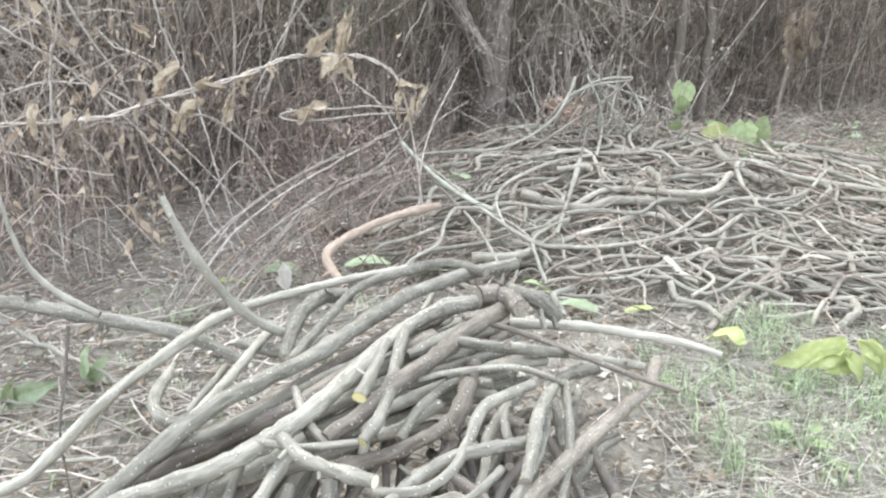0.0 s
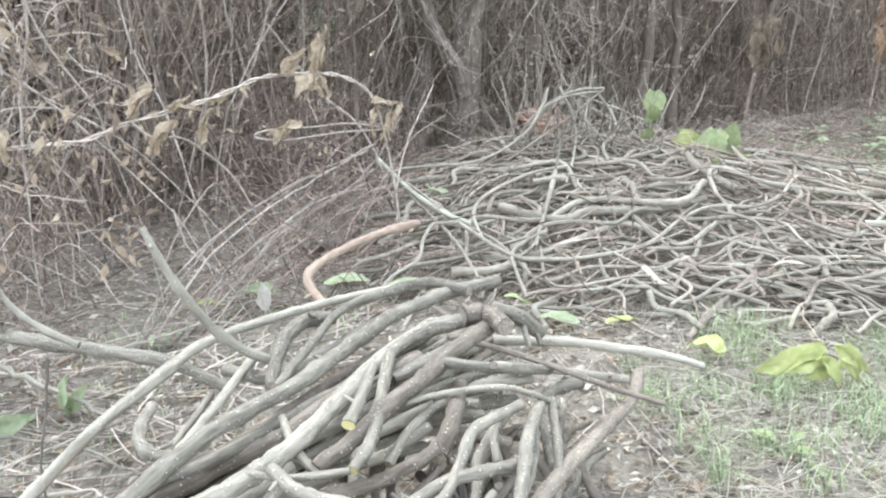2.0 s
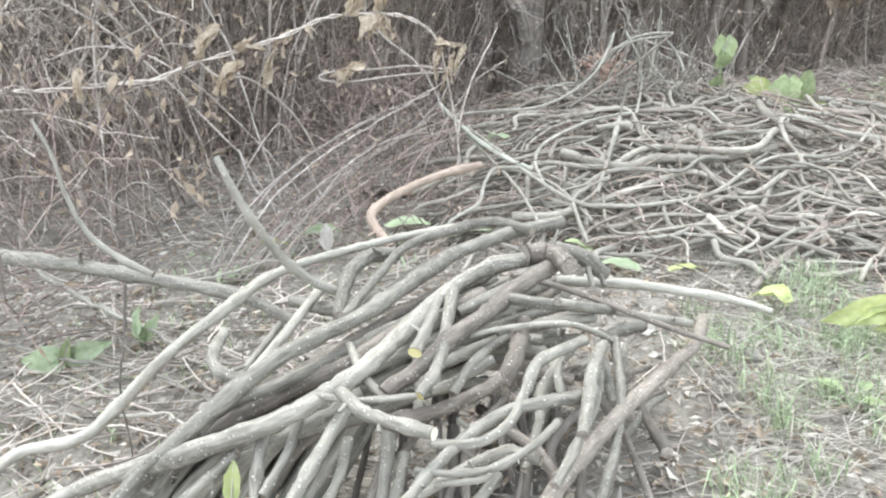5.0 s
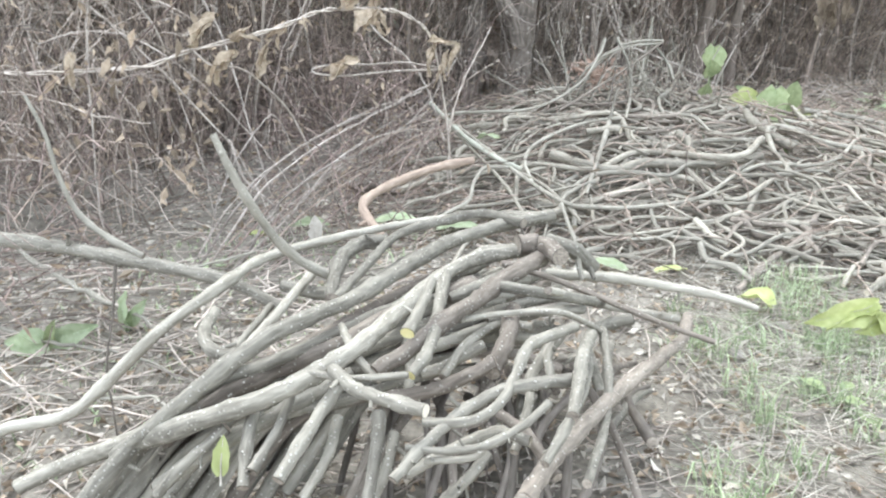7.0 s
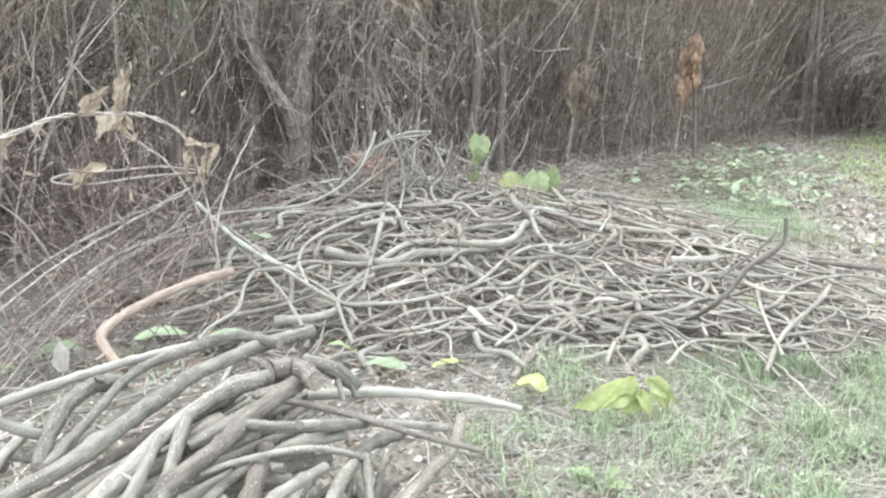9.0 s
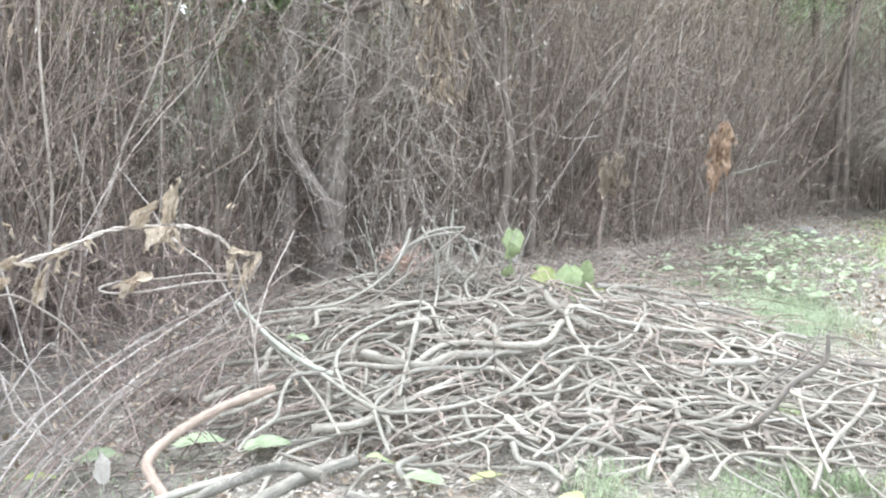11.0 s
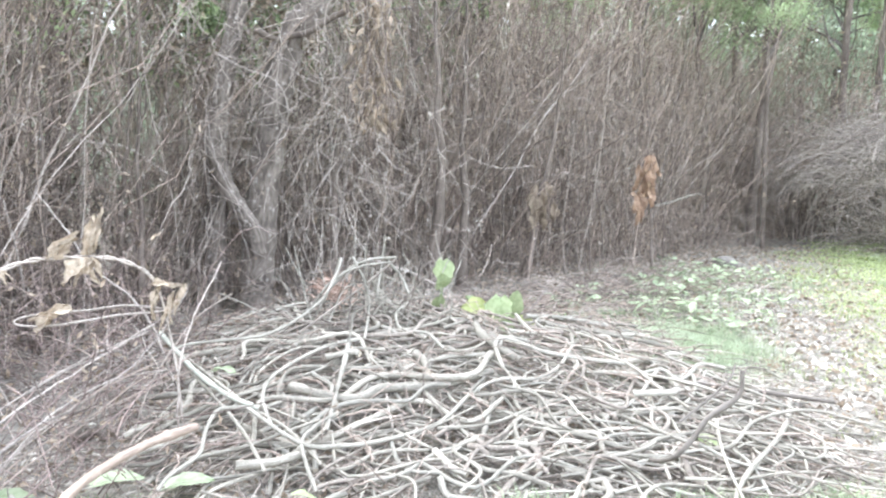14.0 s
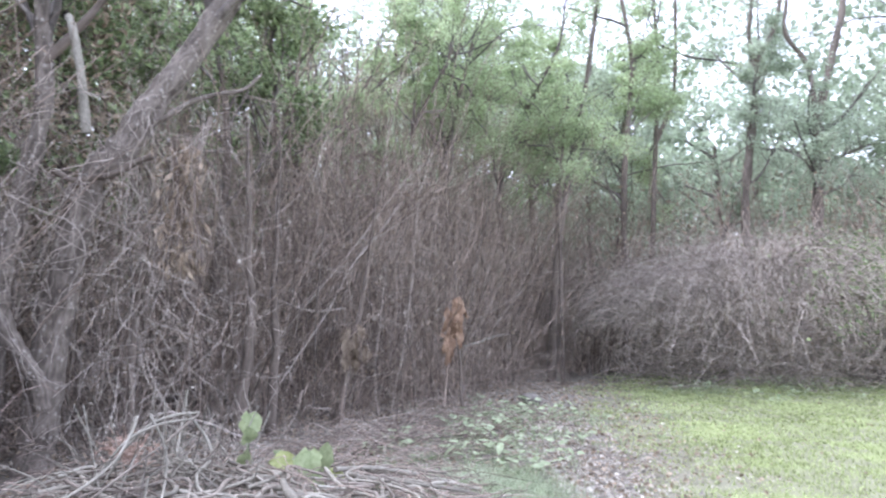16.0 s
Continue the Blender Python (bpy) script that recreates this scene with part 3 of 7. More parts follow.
def saplings():
    """Dead dark saplings standing in the thicket's edge."""
    rng = np.random.default_rng(37)
    places = front_place(rng, 60, 1.8)
    for i, (x, y) in enumerate(places):
        h = rng.uniform(2.2, 4.6)
        path = shoots(rng, np.array([[x, y, -0.05]]), np.array([[rng.normal(0, 0.13), rng.normal(0, 0.1), 1]]), [h], 14, 0.05)[0]
        r = rng.uniform(0.014, 0.038)
        ob = rod("dead_sapling", path, np.linspace(r, r * 0.4, 14), 8, (DARKTRUNK, DARKTRUNK, TRUNK)[i % 3], None, 0.04, rng)
        tagged(ob, "dark bare dead sapling stem in the thicket", "sapling", "dead saplings")
    for points, r in BROAD_STEMS:
        path = glide(points, 5)
        path[:, :2] += np.cumsum(rng.normal(0, 0.014, (len(path), 2)), axis=0)
        ob = rod("dead_sapling", path, np.linspace(r * 0.15, r * 1.15, len(path)) * (1 + 0.07 * rng.normal(0, 1, len(path))), 10, DARKTRUNK, None, 0.04, rng)
        tagged(ob, "stout brown dead stem standing in the thicket", "sapling", "dead saplings")


BROAD_STEMS = [
    ([(1.57, 9.20, 3.83), (1.58, 9.20, 2.44), (1.63, 9.20, 1.41), (1.57, 9.20, 0.40), (1.57, 9.20, -0.05)], 0.085),
    ([(1.99, 9.40, 3.75), (1.94, 9.40, 2.11), (1.91, 9.40, 1.27), (1.87, 9.40, 0.34), (1.87, 9.40, -0.05)], 0.075),
    ([(3.52, 9.90, 3.76), (3.31, 9.90, 2.15), (3.12, 9.90, 1.18), (2.98, 9.90, 0.26), (2.98, 9.90, -0.05)], 0.065),
    ([(-1.34, 7.00, 3.12), (-1.41, 7.00, 2.19), (-1.42, 7.00, 1.44), (-1.43, 7.00, 0.62), (-1.43, 7.00, -0.05)], 0.030),
    ([(-1.55, 7.40, 3.21), (-1.59, 7.40, 1.97), (-1.63, 7.40, 1.28), (-1.70, 7.40, 0.52), (-1.70, 7.40, -0.05)], 0.035),
    ([(0.46, 8.40, 3.43), (0.70, 8.40, 2.95), (0.55, 8.40, 2.22), (0.49, 8.40, 1.67), (0.45, 8.40, 0.67), (0.45, 8.40, -0.05)], 0.040),
    ([(4.81, 10.50, 2.35), (4.87, 10.50, 1.39), (4.94, 10.50, 0.41), (4.94, 10.50, -0.05)], 0.030),
    ([(-1.96, 6.40, 2.92), (-2.03, 6.40, 2.12), (-2.03, 6.40, 1.44), (-2.13, 6.40, 0.65), (-2.13, 6.40, -0.05)], 0.028),
]
saplings()


# ---- trees ----
DARKBOUGH = surface("bough_bark", (0.10, 0.09, 0.08), (0.25, 0.225, 0.205), 25, 5, bump=0.0, island=0.3)


def tree(name, label, trunk, r, bark, seed, tip=0.45, limbs=9, reach=2.2, leaves=1600, leaf=0.12, crown_from=0.45, foliage=None, limb_from=0.4):
    """A tree: tapered trunk along a few points, limbs and boughs, and a loose crown of small leaves."""
    rng = np.random.default_rng(seed)
    thing = new(name)
    path = glide(trunk, 6)
    k = len(path)
    wob = 1 + 0.08 * rng.normal(0, 1, k)
    rod("trunk", path, r * np.linspace(1.05, tip, k) * wob, 14, bark, thing, 0.03, rng)
    at, d = along(rng, path[None], limbs, limb_from, 1)
    d = d / np.linalg.norm(d, axis=1, keepdims=True)
    l1 = shoots(rng, at, d * 0.6 + rng.normal(0, 0.6, (limbs, 3)) + (0, 0, 0.4), reach * rng.uniform(0.5, 1.1, limbs), 9, 0.13)
    at2, d2 = along(rng, l1, limbs * 5, 0.25, 1)
    d2 = d2 / np.linalg.norm(d2, axis=1, keepdims=True)
    l2 = shoots(rng, at2, d2 + rng.normal(0, 0.6, (limbs * 5, 3)), reach * rng.uniform(0.2, 0.6, limbs * 5), 9, 0.16)
    v = merged(tubes(l1, r * rng.uniform(0.25, 0.5, (limbs, 1)) * np.linspace(1, 0.3, 9), 5), tubes(l2, r * rng.uniform(0.07, 0.14, (limbs * 5, 1)) * np.linspace(1, 0.3, 9), 4))
    tagged(soup("bough_spray", *v, DARKBOUGH, thing), kind="stuff")
    if leaves:
        puffs = max(6, leaves // 170)
        heart, _ = along(rng, l2, puffs, 0.3, 1)
        heart = heart[heart[:, 2] > path[0, 2] + (path[-1, 2] - path[0, 2]) * crown_from * 0.8]
        k = rng.integers(0, len(heart), leaves)
        wide = rng.uniform(0.5, 1.3, len(heart))[k, None] * reach * 0.085
        c = heart[k] + rng.normal(0, 1, (leaves, 3)) * (1, 1, 0.55) * wide
        soup("crown", *flakes(rng, c, leaf * rng.uniform(0.6, 1.3, len(c)), aspect=0.6), foliage or CROWN, thing, smooth=False)
    return tagged(thing, label, "tree", "trees")


def bare_limb(thing, points, r0, r1, material, seed):
    """A limb of a tree, along a few points."""
    rng = np.random.default_rng(seed)
    path = glide(points, 6)
    k = len(path)
    return rod("limb", path, np.linspace(r0, r1, k) * (1 + 0.07 * rng.normal(0, 1, k)), 12, material, thing, 0.03, rng)


vined = tree("tree", "grey mottled tree leaning over, wrapped in dead vines", [(-0.52, 7.9, -0.1), (-0.45, 7.9, 0.61), (-0.40, 7.9, 1.2), (-0.29, 7.9, 1.96), (-0.10, 7.9, 2.8), (0.17, 7.9, 3.13), (0.44, 7.9, 3.62), (0.76, 7.9, 4.1), (1.0, 7.9, 4.52), (1.6, 7.8, 5.6)], 0.172, TRUNK, 1, tip=0.72, limbs=6, reach=1.6, leaves=500, leaf=0.08, crown_from=0.75, limb_from=0.88, foliage=SHADELEAF)
bare_limb(vined, [(0.42, 7.9, 3.40), (0.55, 7.75, 3.45), (0.70, 7.7, 3.56), (0.84, 7.7, 3.65), (1.06, 7.7, 3.74), (1.31, 7.7, 3.81), (1.50, 7.7, 4.00)], 0.035, 0.015, TRUNK, 3)
bare_limb(vined, [(-0.42, 7.6, 2.84), (-0.24, 7.62, 2.76), (-0.09, 7.7, 2.80), (0.10, 7.65, 2.84), (0.28, 7.6, 2.95), (0.50, 7.6, 3.06)], 0.028, 0.036, DARKTRUNK, 4)
bare_limb(vined, [(1.0, 7.8, 3.5), (0.84, 7.5, 3.0), (0.79, 7.5, 2.86), (0.76, 7.5, 2.66), (0.70, 7.5, 2.44), (0.63, 7.5, 2.24), (0.6, 7.5, 1.9)], 0.03, 0.05, DARKTRUNK, 7)
bare_limb(vined, [(-0.724, 7.62, 2.307), (-0.797, 7.62, 1.952), (-0.81, 7.62, 1.623), (-0.735, 7.62, 1.346), (-0.599, 7.62, 1.106), (-0.483, 7.62, 0.915), (-0.422, 7.62, 0.642)], 0.105, 0.07, TRUNK, 8)
slim = tree("tree", "slender grey tree trunk beside the vine-wrapped one", [(-0.93, 8.0, -0.1), (-0.88, 8.0, 0.77), (-0.87, 8.0, 1.48), (-0.82, 8.0, 2.12), (-0.66, 8.0, 2.9), (-0.55, 8.0, 3.5), (-0.57, 8.0, 4.14), (-0.66, 8.0, 5.2)], 0.10, TRUNK, 2, tip=0.8, limbs=7, reach=1.7, leaves=500, leaf=0.08, crown_from=0.75, limb_from=0.8, foliage=SHADELEAF)
bare_limb(slim, [(-0.55, 7.95, 3.95), (-0.31, 7.9, 4.25), (-0.09, 7.9, 4.57), (0.2, 7.9, 5.1)], 0.05, 0.03, DARKTRUNK, 5)
bare_limb(slim, [(-0.34, 7.7, 4.35), (-0.28, 7.6, 4.15), (-0.20, 7.6, 3.73), (-0.14, 7.6, 3.21)], 0.035, 0.045, BARK["pale"], 6)


def back_trees():
    rng = np.random.default_rng(77)
    # shade-toned broad-leaved trees close behind the thicket; first two added to shade left brush
    for i, (x, y, r, h) in enumerate(((-3.7, 6.3, 0.06, 7.5), (-2.9, 9.2, 0.06, 8.0), (-5.2, 5.2, 0.08, 7.0), (-0.6, 10.6, 0.07, 7.5), (1.3, 11.4, 0.08, 7.5), (-4.6, 9.5, 0.12, 9.0), (2.6, 12.2, 0.07, 7.2))):
        lean = rng.normal(0, 0.25, (2, 2))
        pts = [(x, y, -0.1), (x + lean[0, 0] * 0.6, y + lean[0, 1] * 0.6, h * 0.3), (x + lean[0, 0], y + lean[0, 1], h * 0.55), (x + lean[1, 0] * 2, y + lean[1, 1] * 2, h * 0.85)]
        tree("tree", "tree with shade-toned leaves rising out of the thicket", pts, r, DARKTRUNK, 100 + i, limbs=12, reach=h * 0.3, leaves=5200, leaf=0.105, crown_from=0.6, limb_from=0.45, foliage=SHADELEAF)
    # light green trees in young leaf
    for i, (x, y, r, h) in enumerate(((5.4, 14.4, 0.07, 8.2), (6.9, 15.0, 0.08, 8.8), (8.4, 15.4, 0.07, 8.6), (9.8, 16.4, 0.08, 8.4), (7.6, 17.6, 0.10, 10.0), (10.9, 18.4, 0.10, 9.0), (4.0, 15.6, 0.09, 8.0), (12.4, 20.5, 0.10, 9.5), (3.2, 13.6, 0.06, 8.4), (6.0, 17.0, 0.09, 10.5), (9.2, 19.6, 0.09, 11.0), (8.9, 14.2, 0.05, 7.4))):
        lean = rng.normal(0, 0.3, (2, 2))
        pts = [(x, y, -0.1), (x + lean[0, 0] * 0.6, y + lean[0, 1] * 0.6, h * 0.3), (x + lean[0, 0], y + lean[0, 1], h * 0.55), (x + lean[1, 0] * 2, y + lean[1, 1] * 2, h * 0.85)]
        tree("tree", "light green tree in young leaf behind the thicket", pts, r, DARKTRUNK, 140 + i, limbs=13, reach=h * 0.28, leaves=9500, leaf=0.075, crown_from=0.66, limb_from=0.55)
    # slender dark stems, leaves coloured pale for haze, round the far corner of the grass
    spots = [(13.6, 18.6, 0.10, 10.5), (8.5, 21.0, 0.12, 10), (11.5, 23.5, 0.13, 9.5), (16.0, 24.0, 0.14, 9.5), (21.0, 22.0, 0.15, 9.0), (24.0, 18.0, 0.14, 9.0), (23.0, 13.5, 0.14, 8.5), (18.5, 26.0, 0.13, 9.5), (24.0, 24.0, 0.15, 9.5), (-8.0, 8.0, 0.14, 9.0), (-6.0, 13.0, 0.14, 9.5), (-2.0, 14.5, 0.12, 9.0), (1.5, 18.0, 0.12, 9.5), (5.0, 20.5, 0.13, 9.5)]
    for i, (x, y, r, h) in enumerate(spots):
        lean = rng.normal(0, 0.25, (2, 2))
        pts = [(x, y, -0.1), (x + lean[0, 0] * 0.6, y + lean[0, 1] * 0.6, h * 0.3), (x + lean[0, 0], y + lean[0, 1], h * 0.55), (x + lean[1, 0] * 2, y + lean[1, 1] * 2, h * 0.85)]
        tree("tree", "tall thin tree with foliage paled as by haze", pts, r, DARKTRUNK, 170 + i, limbs=12, reach=h * 0.27, leaves=7000, leaf=0.107, crown_from=0.5, limb_from=0.45, foliage=HAZECROWN)
    # the bent bare sapling at the thicket's end, and two dark stems behind it
    s = tree("tree", "thin dark leaning tree at the end of the thicket", [(8.84, 14.6, -0.1), (8.91, 14.6, 1.2), (8.995, 14.6, 2.4), (9.231, 14.6, 4.054), (9.468, 14.6, 5.224), (9.787, 14.6, 6.559), (10.118, 14.6, 8.461), (10.366, 14.6, 9.867)], 0.085, DARKTRUNK, 320, limbs=5, reach=1.5, leaves=1500, leaf=0.05, limb_from=0.6)
    bare_limb(s, [(9.468, 14.6, 5.2), (9.988, 14.6, 5.389), (10.602, 14.6, 5.578)], 0.03, 0.015, DARKTRUNK, 321)
    tree("tree", "dark slender tree with light green leaves", [(12.4, 17, -0.1), (12.45, 17, 2.5), (12.5, 17, 4.71), (12.62, 17, 6.41), (12.81, 17, 8.31), (12.51, 17, 10.0), (12.34, 17, 10.9)], 0.085, DARKTRUNK, 322, limbs=9, reach=2.4, leaves=9500, leaf=0.082, crown_from=0.5, limb_from=0.45)
    t = tree("tree", "dark slender tree with light green leaves", [(14.0, 18, -0.1), (14.1, 18, 2.0), (14.14, 18, 3.63), (14.3, 18, 6.27), (14.45, 18, 8.47), (14.3, 18, 11.0)], 0.10, DARKTRUNK, 323, limbs=9, reach=2.4, leaves=9000, leaf=0.088, crown_from=0.45, limb_from=0.4)
    bare_limb(t, [(14.32, 18, 6.4), (14.9, 18, 7.6), (15.07, 18, 8.88), (15.12, 18, 10.79)], 0.07, 0.04, DARKTRUNK, 324)
    tree("tree", "tall sparse tree with fine twigs against the sky", [(20.6, 14.2, -0.1), (20.7, 14.2, 4.0), (20.5, 14.3, 8.0), (20.6, 14.2, 12.5)], 0.13, DARKTRUNK, 330, limbs=16, reach=3.2, leaves=9000, leaf=0.07, crown_from=0.6, limb_from=0.55, foliage=HAZECROWN)
    # the two forked trees against the sky
    a = tree("tree", "forked sparse tree against the pale sky", [(15.9, 16.3, -0.1), (15.95, 16.3, 2.5), (16.01, 16.3, 4.81), (16.41, 16.3, 7.4), (16.52, 16.3, 8.71)], 0.14, DARKTRUNK, 301, tip=0.7, limbs=9, reach=2.6, leaves=10500, leaf=0.074, crown_from=0.4, limb_from=0.5, foliage=HAZECROWN)
    bare_limb(a, [(16.50, 16.3, 8.5), (16.27, 16.3, 9.34), (16.41, 16.3, 10.34), (16.2, 16.3, 12.5)], 0.065, 0.03, DARKTRUNK, 302)
    bare_limb(a, [(16.50, 16.3, 8.6), (17.11, 16.3, 9.45), (17.47, 16.3, 10.51), (17.6, 16.3, 12.5)], 0.085, 0.04, DARKTRUNK, 303)
    b = tree("tree", "forked sparse tree against the pale sky", [(17.5, 15.3, -0.1), (17.5, 15.3, 2.5), (17.56, 15.3, 4.61), (17.65, 15.3, 6.9)], 0.17, DARKTRUNK, 311, tip=0.8, limbs=9, reach=2.6, leaves=10500, leaf=0.074, crown_from=0.45, limb_from=0.55, foliage=HAZECROWN)
    bare_limb(b, [(17.63, 15.3, 6.6), (17.38, 15.3, 8.2), (16.6, 15.3, 9.04), (16.68, 15.3, 10.01), (16.9, 15.3, 12.0)], 0.075, 0.035, DARKTRUNK, 312)
    bare_limb(b, [(17.65, 15.3, 6.7), (18.22, 15.3, 8.46), (18.52, 15.3, 9.31), (18.79, 15.3, 10.33), (18.9, 15.3, 12.5)], 0.115, 0.08, DARKTRUNK, 313)


back_trees()


def far_wood():
    """The belt of woodland behind everything, and leafy growth behind the thicket."""
    rng = np.random.default_rng(41)
    m = 1500
    a = radians(90) - rng.uniform(-1.0, 1.35, m)
    dist = rng.uniform(27, 44, m)
    top = 12.8 + 1.5 * np.clip((a - radians(62)) / 0.3, 0, 1) + 1.3 * np.sin(a * 9) + 1.2 * np.sin(a * 23 + 1)
    heart = np.stack([dist * np.cos(a), dist * np.sin(a), rng.uniform(0.0, 1, m) ** 0.9 * top], -1)
    n = 85
    at = np.repeat(heart, n, axis=0)
    at = at + rng.normal(0, 1, at.shape) * (1, 1, 0.6) * np.repeat(rng.uniform(0.5, 1.5, m), n)[:, None]
    at[:, 2] = np.abs(at[:, 2])
    tagged(soup("far_woodland", *flakes(rng, at, rng.uniform(0.19, 0.40, len(at)), aspect=0.7), HAZECROWN, smooth=False), "haze-pale green woodland beyond the thicket", "woodland", kind="stuff")
    n = 34000
    a = radians(90) - rng.uniform(-1.1, 1.45, n)
    dist = rng.uniform(44, 52, n)
    at = np.stack([dist * np.cos(a), dist * np.sin(a), rng.uniform(0, 1, n) ** 0.8 * (9.5 + 1.5 * np.sin(a * 17))], -1)
    tagged(soup("distant_woodland", *flakes(rng, at, rng.uniform(0.5, 1.0, n), aspect=0.8), HAZECROWN, smooth=False), "distant haze-pale green wood", "woodland", kind="stuff")
    # grey-brown bare brush in front of the woodland
    m = 4200
    a = radians(90) - rng.uniform(0.1, 1.2, m)
    dist = rng.uniform(19.5, 27, m)
    base = np.stack([dist * np.cos(a), dist * np.sin(a), np.zeros(m)], -1)
    way = np.concatenate([rng.normal(0, 0.25, (m, 2)), np.ones((m, 1))], axis=1)
    path = shoots(rng, base, way, rng.uniform(2.0, 6.0, m), 6, 0.16)
    tagged(soup("far_brush", *tubes(path, rng.uniform(0.006, 0.018, (m, 1)) * np.linspace(1, 0.35, 6), 3), STEM), "grey-brown bare brush before the woodland", "undergrowth", kind="stuff")
    at, _ = along(rng, path, 26000, 0.2, 1)
    tagged(soup("far_brush_leaves", *flakes(rng, at + rng.normal(0, 0.2, at.shape), rng.uniform(0.06, 0.16, len(at)), aspect=0.5), DEADLEAF, smooth=False), "dry grey-brown leaves on the far brush", "leaves", kind="stuff")
    # broad leaves over the near end of the thicket, dimmed by their colour
    m = 85000
    p = front_place(rng, m, 4.5) + (-1.2, 2.6)
    at = np.concatenate([p, 2.6 + 6.0 * rng.uniform(0, 1, (m, 1)) ** 0.9], axis=1)
    clump = np.sin(at[:, 0] * 2.7) + np.sin(at[:, 1] * 2.3 + 1) + np.sin(at[:, 2] * 3.3 + at[:, 0])
    at = at[(clump > -0.6) & (at[:, 0] + rng.normal(0, 0.5, m) < 3.2)]
    tagged(soup("shaded_foliage", *flakes(rng, at, rng.uniform(0.06, 0.14, len(at)), aspect=0.4), SHADELEAF, smooth=False), "shade-toned green leaves of saplings behind the thicket", "foliage", kind="stuff")
    m = 30000
    at = np.stack([rng.uniform(-7.5, 0.2, m), rng.uniform(9.0, 11.5, m), 2.6 + 4.6 * rng.uniform(0, 1, m)], -1)
    h = m * 2 // 5
    tagged(soup("dense_foliage", *flakes(rng, at[:h], rng.uniform(0.07, 0.16, h), aspect=0.45), SHADELEAF, smooth=False), "dense shade-toned foliage of the wood behind the thicket", "foliage", kind="stuff")
    tagged(soup("dense_dead_foliage", *flakes(rng, at[h:], rng.uniform(0.07, 0.16, m - h), aspect=0.45), DEADLEAF, smooth=False), "dense withered foliage behind the thicket", "foliage", kind="stuff")
    heart = np.stack([rng.normal(-2.0, 0.18, 13), rng.uniform(6.3, 7.0, 13), rng.normal(2.95, 0.18, 13)], -1)
    at = np.repeat(heart, 26, axis=0) + rng.normal(0, 0.07, (13 * 26, 3))
    tagged(soup("fresh_leaves", *blades(rng, at, rng.uniform(0.04, 0.085, len(at)), aspect=0.5), GREEN, smooth=False), "light green leaves sprouting over the dead thicket", "leaves", kind="stuff")
    # tall thin bare saplings rising into the canopy
    m = 800
    p = front_place(rng, m, 4.0) + (-0.6, 1.5)
    base = np.concatenate([p, np.zeros((m, 1))], axis=1)
    path = shoots(rng, base, np.concatenate([rng.normal(0, 0.1, (m, 2)), np.ones((m, 1))], axis=1), rng.uniform(5.0, 8.5, m), 12, 0.08)
    tagged(soup("bare_saplings", *tubes(path, rng.uniform(0.007, 0.022, (m, 1)) * np.linspace(1, 0.4, 12), 4), STEM), "tall thin bare saplings behind the thicket", "undergrowth", kind="stuff")
    q = 7000
    at, d = along(rng, path, q, 0.35, 1)
    tw = shoots(rng, at, d / np.linalg.norm(d, axis=1, keepdims=True) + rng.normal(0, 0.6, (q, 3)), rng.uniform(0.3, 1.0, q), 4, 0.25)
    tagged(soup("sapling_twigs", *tubes(tw, rng.uniform(0.003, 0.006, (q, 1)) * np.linspace(1, 0.5, 4), 3), STEM), "fine bare twigs of the tall saplings", "undergrowth", kind="stuff")
    at, _ = along(rng, tw, 9000, 0.2, 1)
    tagged(soup("sapling_leaves", *flakes(rng, at, rng.uniform(0.03, 0.09, 9000), aspect=0.4, up=-0.6), DEADLEAF, smooth=False), "withered leaves left on the tall saplings", "leaves", kind="stuff")
    m = 26000
    p = front_place(rng, m, 4.0) + rng.normal(0, 0.3, (m, 2))
    p += (-1.6, 4.4)
    at = np.concatenate([p, 4.2 + 3.8 * rng.uniform(0, 1, (m, 1)) ** 0.9], axis=1)
    clump = np.sin(at[:, 0] * 2.1) + np.sin(at[:, 1] * 1.9 + 1) + np.sin(at[:, 2] * 3 + at[:, 0])
    at = at[clump > 0.4]
    tagged(soup("leafy_growth", *flakes(rng, at, rng.uniform(0.05, 0.10, len(at)), aspect=0.45), CROWN, smooth=False), "green leafy saplings behind the dead thicket", "foliage", kind="stuff")


far_wood()


